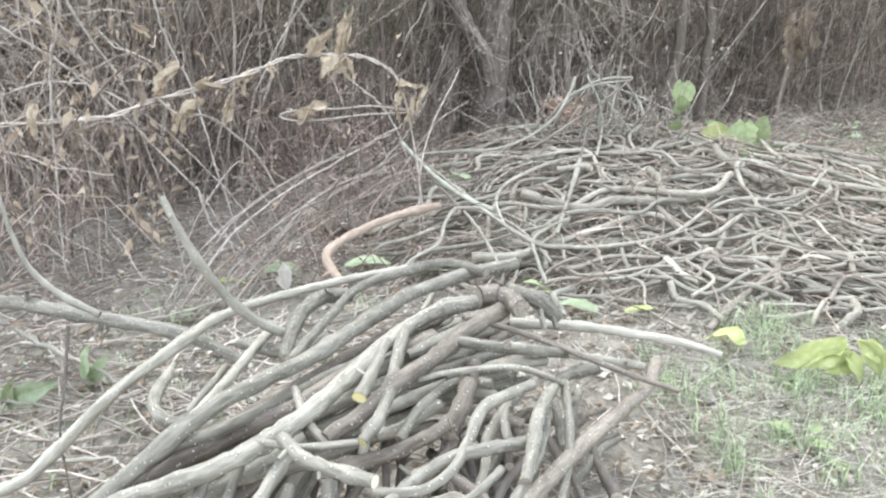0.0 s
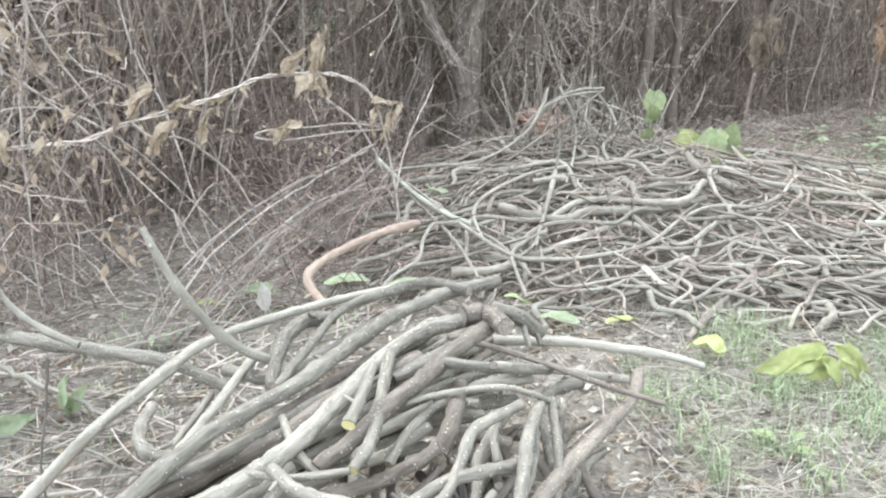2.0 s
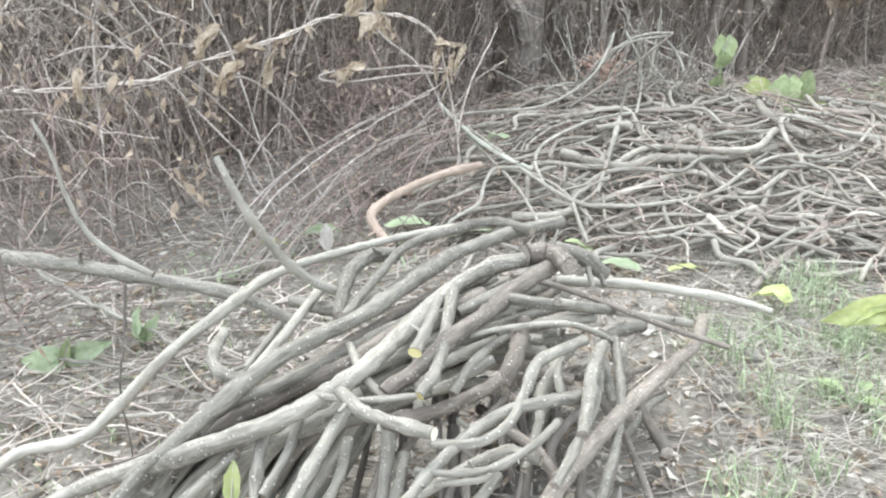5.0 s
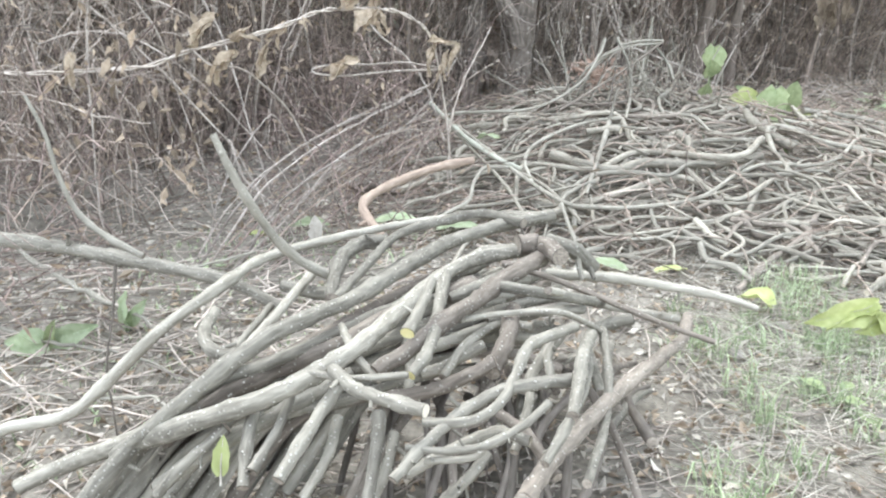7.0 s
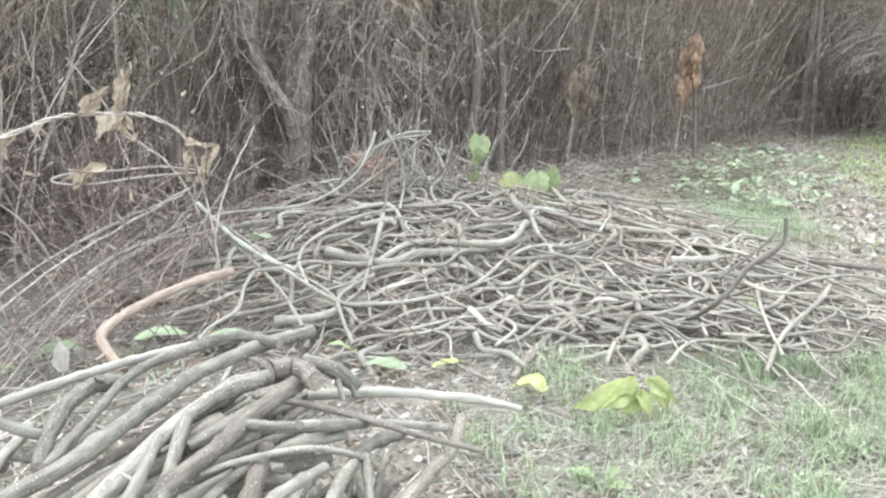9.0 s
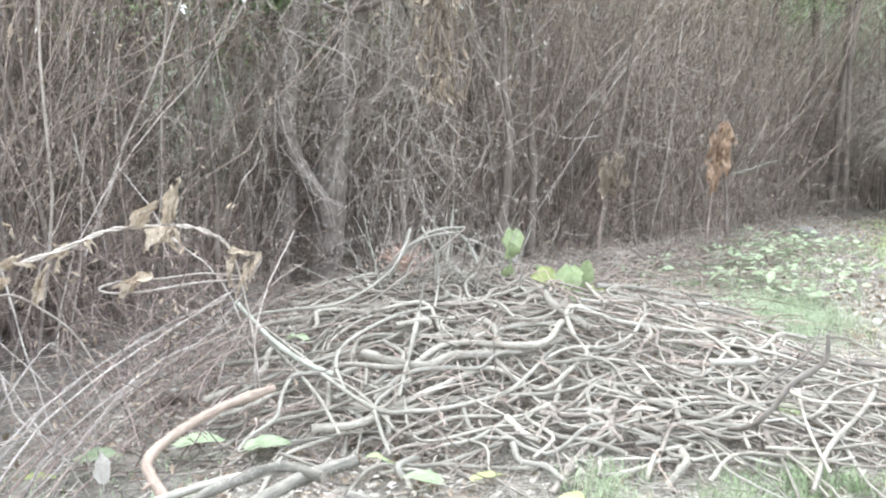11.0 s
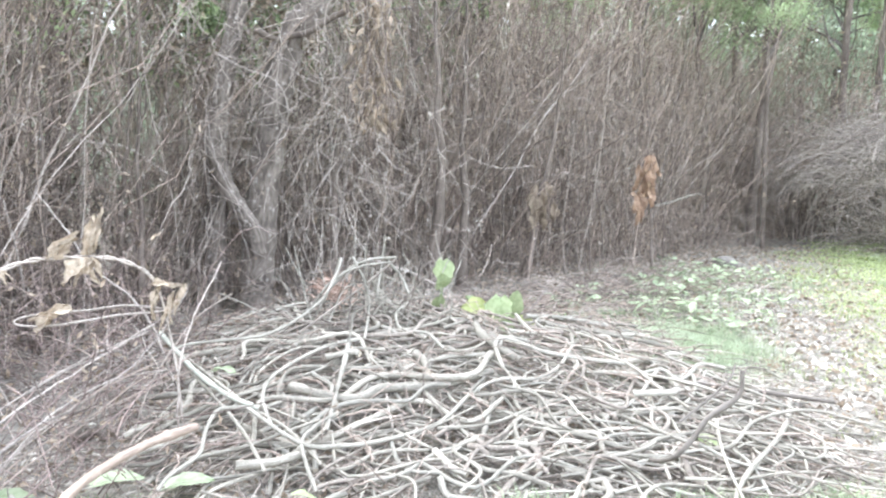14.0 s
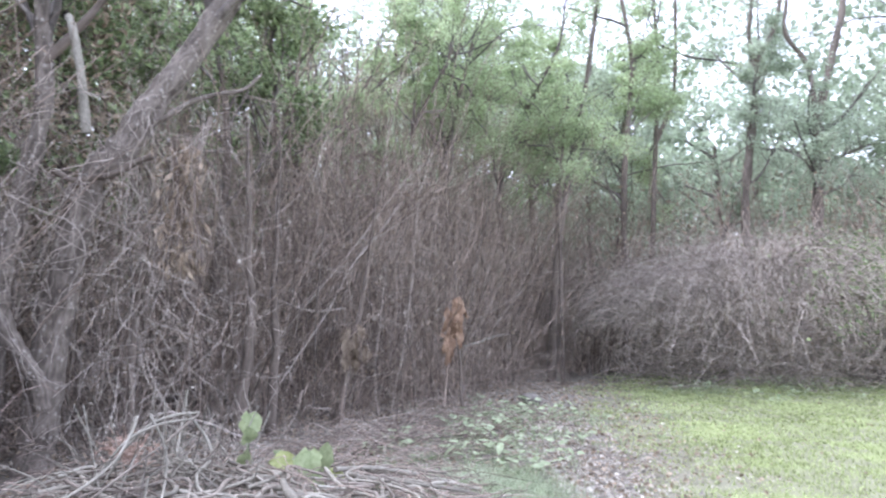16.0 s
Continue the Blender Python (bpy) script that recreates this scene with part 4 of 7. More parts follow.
# ---- the grey brush heap on the far side of the grass ----
def brush_heap():
    """A tall heap of dead brush: a dense dark core under a coat of twigs that arch out and droop clear of the ground."""
    rng = np.random.default_rng(5)
    thing = new("brush_heap")
    cx, cy, rx, ry, high = 13.7, 13.2, 4.2, 3.2, 3.15

    def dome(n, low, out):
        a, q = rng.uniform(0, 2 * np.pi, n), rng.uniform(0, 1, n) ** 0.6 * out
        z = high * np.sqrt(np.maximum(1 - (q / 1.05) ** 2, 0))
        z = low + (z - low) * rng.uniform(0.55, 1.0, n)
        return a, np.stack([cx + rx * q * np.cos(a), cy + ry * q * np.sin(a), np.maximum(z, low)], -1)

    n = 4200
    a, base = dome(n, 0.0, 0.86)
    base[:, 2] *= rng.uniform(0.0, 0.95, n)
    core = shoots(rng, base, rng.normal(0, 1, (n, 3)), rng.uniform(0.5, 1.6, n), 6, 0.2)
    core[:, :, 2] = np.maximum(core[:, :, 2], 0.03)
    tagged(soup("dark_twig_mass", *tubes(core, rng.uniform(0.004, 0.010, (n, 1)) * np.linspace(1, 0.4, 6), 3), TWIG, thing), kind="stuff")
    at, _ = along(rng, core, 6000, 0, 1)
    tagged(soup("dead_leaf_mass", *flakes(rng, at, rng.uniform(0.03, 0.08, 6000), aspect=0.4), DEADLEAF, thing, smooth=False), kind="stuff")
    for name, n, r, long, label in (("twig_mass", 3600, 0.006, 1.7, ""), ("drooping_spray", 1300, 0.006, 2.6, "pale drooping twigs")):
        a, base = dome(n, 1.0, 0.97)
        out = np.stack([np.cos(a) + rng.normal(0, 0.45, n), np.sin(a) + rng.normal(0, 0.45, n), rng.uniform(0.0, 0.9, n)], -1)
        path = shoots(rng, base, out, rng.uniform(0.5, long, n), 9, 0.11, droop=1.7)
        path[:, :, 2] = np.maximum(path[:, :, 2], rng.uniform(0.04, 0.8, (n, 1)))
        tagged(soup(name, *tubes(path, r * rng.uniform(0.45, 1.4, (n, 1)) * np.linspace(1, 0.4, 9), 3), TWIG, thing, label), kind="stuff")
    at, _ = along(rng, path, 15000, 0, 1)
    at = at + rng.normal(0, 0.12, at.shape)
    at = at[at[:, 0] - at[:, 1] + rng.normal(0, 1.0, 15000) > 2.2]
    tagged(soup("foliage", *flakes(rng, at, rng.uniform(0.05, 0.12, len(at))), SHADELEAF, thing, smooth=False), kind="stuff")
    tagged(thing, "grey heap of drooping dead twigs beside the grass", "brush heap")


brush_heap()
overgrown = tree("shrub", "dark green leafy shrub growing into the brush heap", [(15.7, 11.7, -0.05), (15.75, 11.7, 0.8), (15.8, 11.8, 1.6), (15.9, 11.9, 2.3)], 0.05, DARKTRUNK, 340, limbs=14, reach=1.7, leaves=9000, leaf=0.085, crown_from=0.1, limb_from=0.1, foliage=SHADELEAF)
overgrown["category"], overgrown["group"] = "shrub", ""


# ---- cut branches: the near pile ----
def branch(name, r0, r1, points, look_of, cut, group, sides, detail, seed):
    rng = np.random.default_rng(seed)
    path = glide(points, detail)
    k = len(path)
    path[1:-1] += rng.normal(0, 0.05 * min(r0, r1), (k - 2, 3))
    s = np.linspace(0, 1, k)
    rad = (r0 + (r1 - r0) * s) * (1 + 0.05 * rng.normal(0, 1, k))
    for _ in range(max(1, k // 12)):
        rad *= 1 + rng.uniform(0.1, 0.28) * np.exp(-((s - rng.uniform(0.05, 0.95)) * k / 1.3) ** 2)
    ob = rod(name, path, rad, sides, BARK[look_of], None, 0.03, rng)
    tagged(ob, LOOKS[look_of], "branch", group)
    for _ in range(rng.integers(0, 3) if sides > 10 else 0):
        j = int(rng.integers(2, k - 2))
        d = path[j + 1] - path[j - 1]
        d /= np.linalg.norm(d)
        out = np.cross(d, rng.normal(0, 1, 3))
        out = out / np.linalg.norm(out) + d * rng.uniform(0.2, 0.8)
        twig = path[j] + np.outer(np.linspace(0.5, rng.uniform(1.6, 3.2), 4), out * rad[j])
        rod("side_stub", twig, rad[j] * rng.uniform(0.25, 0.42) * np.linspace(1.15, 0.8, 4), 6, BARK[look_of], ob, 0.05, rng)
    for end, inner, r, name_of in ((path[0], path[1], rad[0], 1), (path[-1], path[-2], rad[-1], 2)):
        d = Vector(end - inner).normalized()
        bm = bmesh.new()
        bmesh.ops.create_circle(bm, cap_ends=True, segments=sides, radius=r)
        face = bm.faces[:]
        bmesh.ops.inset_region(bm, faces=face, thickness=r * 0.25)
        for vert in face[0].verts:
            vert.co.z += r * 0.12
        bm.transform(Matrix.Translation(end) @ d.to_track_quat("Z", "Y").to_matrix().to_4x4())
        part("cut_face", bm, FRESH if cut == name_of + 2 else DRYCUT if cut == name_of else ENDGRAIN, ob, "pale yellow fresh cut face" if cut == name_of + 2 else "")
    return ob


COUNT = [0]


def old_branch(r0, r1, points, look_of, cut=0):
    COUNT[0] += 1
    return branch("cut_branch", r0 * 0.93, r1 * 0.93, points, look_of, cut, "branches of the near pile", 12, 7, 400 + COUNT[0])


def thin_branch(r0, r1, points, look_of, cut=0):
    COUNT[0] += 1
    return branch("cut_stick", r0, r1, points, look_of if look_of != "bark" else "thin", cut, "sticks of the brush pile", 8, 6, 400 + COUNT[0])


old_branch(0.020, 0.020, [(-0.97, 0.87, 0.13), (-0.86, 0.91, 0.18), (-0.50, 0.77, 0.39), (-0.34, 0.77, 0.46), (-0.26, 0.82, 0.49), (-0.19, 0.90, 0.52), (-0.16, 1.09, 0.51), (-0.11, 1.31, 0.51), (-0.03, 1.48, 0.51), (0.08, 1.56, 0.51)], "bark", cut=0)
old_branch(0.016, 0.021, [(-0.68, 0.81, 0.28), (-0.55, 0.79, 0.39), (-0.42, 0.82, 0.50), (-0.34, 0.91, 0.54), (-0.27, 1.12, 0.52), (-0.21, 1.31, 0.52), (-0.13, 1.55, 0.52), (-0.01, 1.73, 0.52), (0.14, 1.83, 0.53)], "bark", cut=0)
old_branch(0.017, 0.011, [(-1.13, 0.86, 0.16), (-1.13, 1.03, 0.16), (-0.96, 1.04, 0.21), (-0.86, 1.07, 0.29), (-0.70, 1.06, 0.44), (-0.60, 1.16, 0.51), (-0.58, 1.37, 0.51), (-0.49, 1.52, 0.51), (-0.35, 1.64, 0.52), (-0.20, 1.73, 0.53), (-0.05, 1.79, 0.53)], "pale", cut=0)
old_branch(0.008, 0.013, [(-0.54, 1.08, 0.88), (-0.51, 1.08, 0.81), (-0.48, 1.10, 0.73), (-0.45, 1.15, 0.64), (-0.41, 1.20, 0.57), (-0.36, 1.25, 0.52)], "pale", cut=1)
old_branch(0.030, 0.019, [(-2.14, 1.94, 0.36), (-1.78, 1.85, 0.36), (-1.53, 1.83, 0.35), (-1.28, 1.78, 0.34), (-1.03, 1.73, 0.33), (-0.84, 1.72, 0.30), (-0.66, 1.68, 0.24)], "bark", cut=0)
old_branch(0.005, 0.010, [(-1.24, 1.45, 0.90), (-1.20, 1.45, 0.80), (-1.18, 1.45, 0.69), (-1.14, 1.45, 0.59), (-1.06, 1.45, 0.52), (-0.96, 1.45, 0.47)], "pale", cut=0)
old_branch(0.015, 0.017, [(-0.18, 2.44, 0.56), (-0.32, 2.30, 0.55), (-0.43, 2.10, 0.53), (-0.46, 1.92, 0.52), (-0.43, 1.85, 0.49), (-0.36, 1.75, 0.46)], "peeled", cut=0)
old_branch(0.023, 0.016, [(-0.29, 1.54, 0.52), (-0.36, 1.50, 0.52), (-0.36, 1.32, 0.53), (-0.31, 1.09, 0.53)], "bark", cut=0)
old_branch(0.011, 0.016, [(-0.30, 1.09, 0.53), (-0.29, 1.29, 0.53), (-0.27, 1.57, 0.53), (-0.18, 1.71, 0.53), (-0.06, 1.78, 0.54), (0.06, 1.70, 0.54)], "bark", cut=0)
old_branch(0.016, 0.010, [(0.13, 1.68, 0.40), (0.31, 1.68, 0.40), (0.47, 1.66, 0.39), (0.60, 1.63, 0.38), (0.69, 1.61, 0.36)], "pale", cut=2)
old_branch(0.0085, 0.008, [(0.027, 1.42, 0.516), (0.16, 1.45, 0.47), (0.302, 1.49, 0.403), (0.439, 1.5, 0.346), (0.568, 1.49, 0.31)], "brown", cut=2)
old_branch(0.011, 0.012, [(0.15, 1.24, 0.52), (0.31, 1.64, 0.33), (0.50, 1.65, 0.30)], "pale", cut=2)
old_branch(0.017, 0.019, [(0.14, 0.63, 0.40), (0.18, 0.79, 0.38), (0.23, 0.93, 0.36), (0.31, 1.16, 0.32), (0.43, 1.47, 0.26), (0.52, 1.71, 0.21), (0.57, 1.94, 0.19)], "brown", cut=2)
old_branch(0.014, 0.010, [(-0.10, 0.90, 0.55), (-0.09, 0.96, 0.57), (-0.08, 1.05, 0.60)], "pale", cut=3)
old_branch(0.016, 0.012, [(-0.10, 1.33, 0.51), (-0.07, 1.05, 0.52), (-0.06, 0.89, 0.52), (-0.08, 0.83, 0.50)], "bark", cut=4)
old_branch(0.007, 0.007, [(-0.27, 0.81, 0.50), (-0.18, 0.80, 0.50), (-0.08, 0.81, 0.51)], "bark", cut=0)
old_branch(0.013, 0.013, [(-0.22, 0.81, 0.51), (-0.16, 0.76, 0.50), (-0.09, 0.73, 0.50), (-0.03, 0.71, 0.50)], "bark", cut=2)
old_branch(0.014, 0.011, [(-0.13, 0.79, 0.44), (-0.12, 0.73, 0.41), (-0.12, 0.66, 0.35)], "bark", cut=0)
old_branch(0.014, 0.012, [(-0.22, 0.83, 0.46), (-0.24, 0.74, 0.43), (-0.27, 0.65, 0.38)], "bark", cut=1)
old_branch(0.013, 0.011, [(-0.37, 0.82, 0.43), (-0.36, 0.74, 0.40), (-0.34, 0.66, 0.35)], "bark", cut=0)
old_branch(0.010, 0.011, [(-0.31, 0.83, 0.44), (-0.31, 0.76, 0.41), (-0.33, 0.68, 0.37)], "bark", cut=0)
old_branch(0.009, 0.009, [(-0.26, 1.00, 0.51), (-0.20, 0.89, 0.50), (-0.14, 0.84, 0.48)], "bark", cut=0)
old_branch(0.019, 0.010, [(0.37, 1.63, 0.30), (0.28, 1.56, 0.30), (0.23, 0.99, 0.50), (0.22, 0.86, 0.50), (0.21, 0.75, 0.49)], "bark", cut=0)
old_branch(0.012, 0.008, [(0.24, 1.03, 0.47), (0.23, 0.89, 0.47), (0.20, 0.73, 0.48), (0.17, 0.65, 0.46)], "bark", cut=0)
old_branch(0.012, 0.009, [(0.28, 1.36, 0.38), (0.29, 1.18, 0.35), (0.28, 1.01, 0.33), (0.24, 0.74, 0.37)], "bark", cut=0)
old_branch(0.012, 0.009, [(0.21, 1.07, 0.51), (0.13, 0.93, 0.53), (0.11, 0.86, 0.51), (0.09, 0.78, 0.49), (0.04, 0.74, 0.47), (-0.04, 0.74, 0.46)], "bark", cut=0)
old_branch(0.014, 0.010, [(0.21, 0.88, 0.49), (0.14, 0.83, 0.50), (0.08, 0.81, 0.49), (0.02, 0.76, 0.47), (-0.03, 0.70, 0.44), (-0.07, 0.64, 0.41)], "bark", cut=0)
old_branch(0.008, 0.006, [(0.17, 0.79, 0.49), (0.13, 0.74, 0.47), (0.07, 0.70, 0.45), (0.00, 0.69, 0.44), (-0.06, 0.69, 0.44)], "bark", cut=0)
old_branch(0.007, 0.006, [(0.07, 0.74, 0.43), (0.05, 0.71, 0.42), (-0.03, 0.70, 0.41)], "bark", cut=0)
old_branch(0.024, 0.015, [(0.12, 1.52, 0.50), (0.05, 1.34, 0.51), (-0.00, 1.19, 0.51), (-0.05, 1.04, 0.52), (-0.10, 0.91, 0.51), (-0.15, 0.85, 0.49)], "brown", cut=0)
old_branch(0.028, 0.025, [(0.06, 1.53, 0.53), (0.12, 1.54, 0.53), (0.17, 1.45, 0.53)], "brown", cut=0)
old_branch(0.024, 0.020, [(0.13, 1.61, 0.52), (0.20, 1.58, 0.51), (0.26, 1.61, 0.45)], "bark", cut=0)
old_branch(0.015, 0.015, [(-0.15, 0.85, 0.43), (-0.06, 0.88, 0.44), (0.02, 0.93, 0.46), (0.06, 0.95, 0.48)], "brown", cut=0)
old_branch(0.019, 0.022, [(0.05, 1.00, 0.43), (0.07, 1.08, 0.46), (0.07, 1.28, 0.45)], "brown", cut=0)
old_branch(0.007, 0.008, [(-0.03, 1.11, 0.49), (0.05, 1.16, 0.49), (0.17, 1.19, 0.49), (0.24, 1.28, 0.43), (0.29, 1.37, 0.36)], "bark", cut=0)
old_branch(0.014, 0.014, [(-0.07, 1.20, 0.50), (0.01, 1.27, 0.51), (0.13, 1.25, 0.51), (0.28, 1.51, 0.39)], "bark", cut=0)
old_branch(0.014, 0.013, [(-0.58, 1.09, 0.48), (-0.55, 0.97, 0.48), (-0.49, 0.90, 0.48), (-0.42, 0.89, 0.48)], "bark", cut=1)
old_branch(0.013, 0.009, [(-0.44, 1.37, 0.49), (-0.43, 1.08, 0.49), (-0.43, 0.91, 0.49), (-0.47, 0.84, 0.45)], "pale", cut=0)
old_branch(0.009, 0.007, [(-0.48, 1.17, 0.47), (-0.46, 0.96, 0.48), (-0.48, 0.90, 0.45)], "pale", cut=0)
old_branch(0.025, 0.018, [(-0.04, 1.39, 0.47), (-0.13, 1.23, 0.47), (-0.20, 1.14, 0.47), (-0.26, 0.99, 0.47), (-0.37, 0.93, 0.44), (-0.46, 0.85, 0.41), (-0.59, 0.85, 0.30)], "brown", cut=0)
old_branch(0.017, 0.015, [(-0.22, 0.93, 0.44), (-0.33, 0.84, 0.40), (-0.44, 0.77, 0.35), (-0.57, 0.77, 0.25)], "bark", cut=0)
old_branch(0.020, 0.017, [(-0.22, 1.61, 0.46), (-0.29, 1.40, 0.46), (-0.39, 1.31, 0.45), (-0.52, 1.35, 0.45)], "bark", cut=0)
old_branch(0.013, 0.009, [(0.18, 1.11, 0.47), (0.13, 1.00, 0.43), (0.13, 0.92, 0.41), (0.11, 0.83, 0.36)], "bark", cut=0)
old_branch(0.012, 0.010, [(-0.15, 1.10, 0.45), (-0.12, 1.01, 0.42), (-0.11, 0.92, 0.39)], "bark", cut=0)
old_branch(0.009, 0.009, [(0.17, 1.04, 0.49), (0.16, 1.00, 0.47), (0.17, 0.95, 0.45)], "bark", cut=0)
old_branch(0.014, 0.014, [(0.02, 1.10, 0.44), (-0.06, 1.04, 0.41), (-0.10, 1.03, 0.40)], "bark", cut=0)
old_branch(0.011, 0.011, [(0.14, 0.79, 0.41), (0.08, 0.81, 0.41), (0.01, 0.78, 0.39), (-0.07, 0.73, 0.36)], "bark", cut=0)
old_branch(0.011, 0.010, [(-0.22, 0.83, 0.40), (-0.22, 0.76, 0.36), (-0.25, 0.70, 0.31)], "bark", cut=0)
old_branch(0.012, 0.010, [(-0.11, 0.82, 0.38), (-0.11, 0.75, 0.35), (-0.13, 0.72, 0.30)], "bark", cut=0)
old_branch(0.011, 0.010, [(0.07, 0.77, 0.39), (0.04, 0.72, 0.37), (-0.00, 0.71, 0.33)], "bark", cut=0)
old_branch(0.011, 0.011, [(0.19, 0.78, 0.35), (0.13, 0.86, 0.38), (0.07, 0.90, 0.40)], "brown", cut=0)
old_branch(0.011, 0.010, [(-0.41, 0.76, 0.40), (-0.48, 0.72, 0.34), (-0.54, 0.72, 0.27)], "bark", cut=0)
old_branch(0.012, 0.010, [(0.12, 1.19, 0.45), (0.04, 1.19, 0.45), (-0.02, 1.08, 0.44), (-0.05, 1.00, 0.41)], "bark", cut=0)
old_branch(0.012, 0.010, [(0.23, 1.41, 0.41), (0.12, 1.25, 0.46), (0.02, 1.19, 0.46)], "bark", cut=0)


def near_filling():
    """Branches deeper in the near pile: a sheaf that sweeps over its back, and a fan that falls towards its foot."""
    rng = np.random.default_rng(8)
    for i in range(44):
        s = rng.uniform(0, 1)
        drop = rng.uniform(0.03, 0.16)
        a = np.array([-0.80 + 0.45 * s, 0.80 + 0.35 * s, 0.14])
        m = np.array([-0.36 + 0.30 * s, 1.00 + 0.25 * s, 0.50 - drop])
        e = np.array([-0.10 + 0.30 * s, 1.55 + 0.15 * rng.normal(), 0.47 - drop])
        off = rng.normal(0, 0.04, 3) * (1, 1, 0.4)
        pts = [tuple(a + off - (0, 0, drop * 0.6)), tuple((a + m) / 2 + off + (0, 0, 0.06)), tuple(m + off), tuple((m + e) / 2 + off + (0.02, 0, 0.02)), tuple(e + off)]
        pts = [(p[0], p[1], max(p[2], 0.03)) for p in pts]
        old_branch(rng.uniform(0.012, 0.02), rng.uniform(0.010, 0.017), pts, ("bark", "bark", "brown", "bark", "pale")[i % 5])
    # mostly dark bark, so the fill's colour deepens the shade inside the hollow
    for i in range(22):
        x = rng.uniform(-0.30, 0.30)
        top = np.array([x + rng.normal(0, 0.05), rng.uniform(1.15, 1.5), 0.30 - rng.uniform(0, 0.14)])
        foot = np.array([x * 1.1 + rng.normal(0, 0.07), rng.uniform(0.82, 1.1), rng.uniform(0.03, 0.12)])
        mid = (top + foot) / 2 + (rng.normal(0, 0.05), 0, 0.05)
        old_branch(rng.uniform(0.008, 0.014), rng.uniform(0.007, 0.012), [tuple(top), tuple(mid), tuple(foot)], ("dark", "brown", "dark")[i % 3])


    # more fill, partly dark-barked, standing in for shade over the hollow's bright soil
    for i in range(18):
        x, z = rng.uniform(0.02, 0.36), rng.uniform(0.04, 0.2)
        a = np.array([x + rng.normal(0, 0.04), rng.uniform(1.15, 1.35), z + 0.08])
        e = np.array([x + rng.normal(0.02, 0.08), rng.uniform(1.6, 1.95), z * 0.6])
        mid = (a + e) / 2 + (rng.normal(0, 0.05), 0, 0.03)
        old_branch(rng.uniform(0.009, 0.015), rng.uniform(0.007, 0.012), [tuple(a), tuple(mid), tuple(e)], ("dark", "brown", "bark")[i % 3])


near_filling()

# ---- the far pile of thinner sticks ----
thin_branch(0.0079, 0.0101, [(-0.59, 4.12, 0.45), (-0.53, 4.22, 0.47), (-0.29, 4.33, 0.47), (-0.10, 4.46, 0.47), (0.07, 4.78, 0.50), (0.23, 4.90, 0.61), (0.33, 5.00, 0.77), (0.36, 5.10, 0.86)], "pale", cut=0)
thin_branch(0.0072, 0.0094, [(0.68, 5.30, 1.00), (0.65, 5.30, 0.77), (0.61, 5.20, 0.54)], "pale", cut=0)
thin_branch(0.0101, 0.0094, [(0.21, 5.00, 0.58), (0.41, 5.10, 0.78), (0.58, 5.20, 0.84), (0.76, 5.30, 0.84)], "pale", cut=0)
thin_branch(0.0108, 0.0094, [(0.69, 5.30, 0.83), (0.80, 5.30, 0.69), (0.86, 5.20, 0.54)], "pale", cut=0)
thin_branch(0.0072, 0.0072, [(0.75, 5.20, 0.84), (0.51, 5.00, 0.68), (0.27, 4.80, 0.54), (0.09, 4.52, 0.46)], "brown", cut=0)
thin_branch(0.0094, 0.0094, [(0.44, 5.10, 0.87), (0.53, 5.00, 0.68), (0.54, 4.90, 0.51), (0.49, 4.43, 0.43)], "pale", cut=0)
thin_branch(0.014, 0.009, [(0.39, 4.29, 0.43), (0.31, 3.69, 0.30), (0.26, 3.35, 0.22)], "pale", cut=0)
thin_branch(0.010, 0.009, [(0.32, 3.50, 0.26), (0.22, 3.39, 0.24), (0.15, 3.23, 0.22), (0.17, 3.07, 0.18), (0.22, 2.87, 0.12)], "pale", cut=0)
thin_branch(0.010, 0.008, [(-0.13, 3.49, 0.31), (-0.25, 3.46, 0.31), (-0.28, 3.26, 0.28), (-0.28, 3.05, 0.24), (-0.37, 2.91, 0.21), (-0.40, 2.80, 0.19)], "pale", cut=0)
thin_branch(0.010, 0.011, [(-0.15, 3.54, 0.31), (0.14, 3.20, 0.22), (0.32, 3.19, 0.20), (0.51, 3.26, 0.19), (0.81, 3.45, 0.20), (1.03, 3.74, 0.26), (1.22, 3.90, 0.29), (1.42, 3.93, 0.28), (1.61, 4.07, 0.30), (1.79, 4.36, 0.36)], "pale", cut=0)
thin_branch(0.013, 0.013, [(-0.70, 4.37, 0.51), (-0.42, 3.84, 0.41), (-0.21, 3.58, 0.34), (-0.06, 3.49, 0.30)], "lichen", cut=0)
thin_branch(0.009, 0.009, [(-0.60, 4.18, 0.46), (-0.34, 3.70, 0.35), (-0.13, 3.33, 0.25), (-0.00, 3.02, 0.16)], "bark", cut=0)
thin_branch(0.008, 0.008, [(-0.48, 4.02, 0.43), (-0.15, 3.58, 0.31), (0.08, 3.34, 0.24), (0.24, 3.07, 0.16)], "bark", cut=0)
thin_branch(0.021, 0.019, [(-0.13, 3.06, 0.18), (0.04, 3.11, 0.17), (0.17, 3.19, 0.18)], "bark", cut=0)
thin_branch(0.025, 0.024, [(0.07, 3.78, 0.33), (0.25, 3.71, 0.29), (0.42, 3.71, 0.27), (0.57, 3.81, 0.29), (0.87, 3.86, 0.28), (1.21, 4.05, 0.30)], "bark", cut=2)
thin_branch(0.015, 0.013, [(1.28, 4.06, 0.31), (1.30, 4.37, 0.39), (1.40, 4.47, 0.40), (1.62, 4.29, 0.34), (2.11, 4.17, 0.28)], "pale", cut=0)
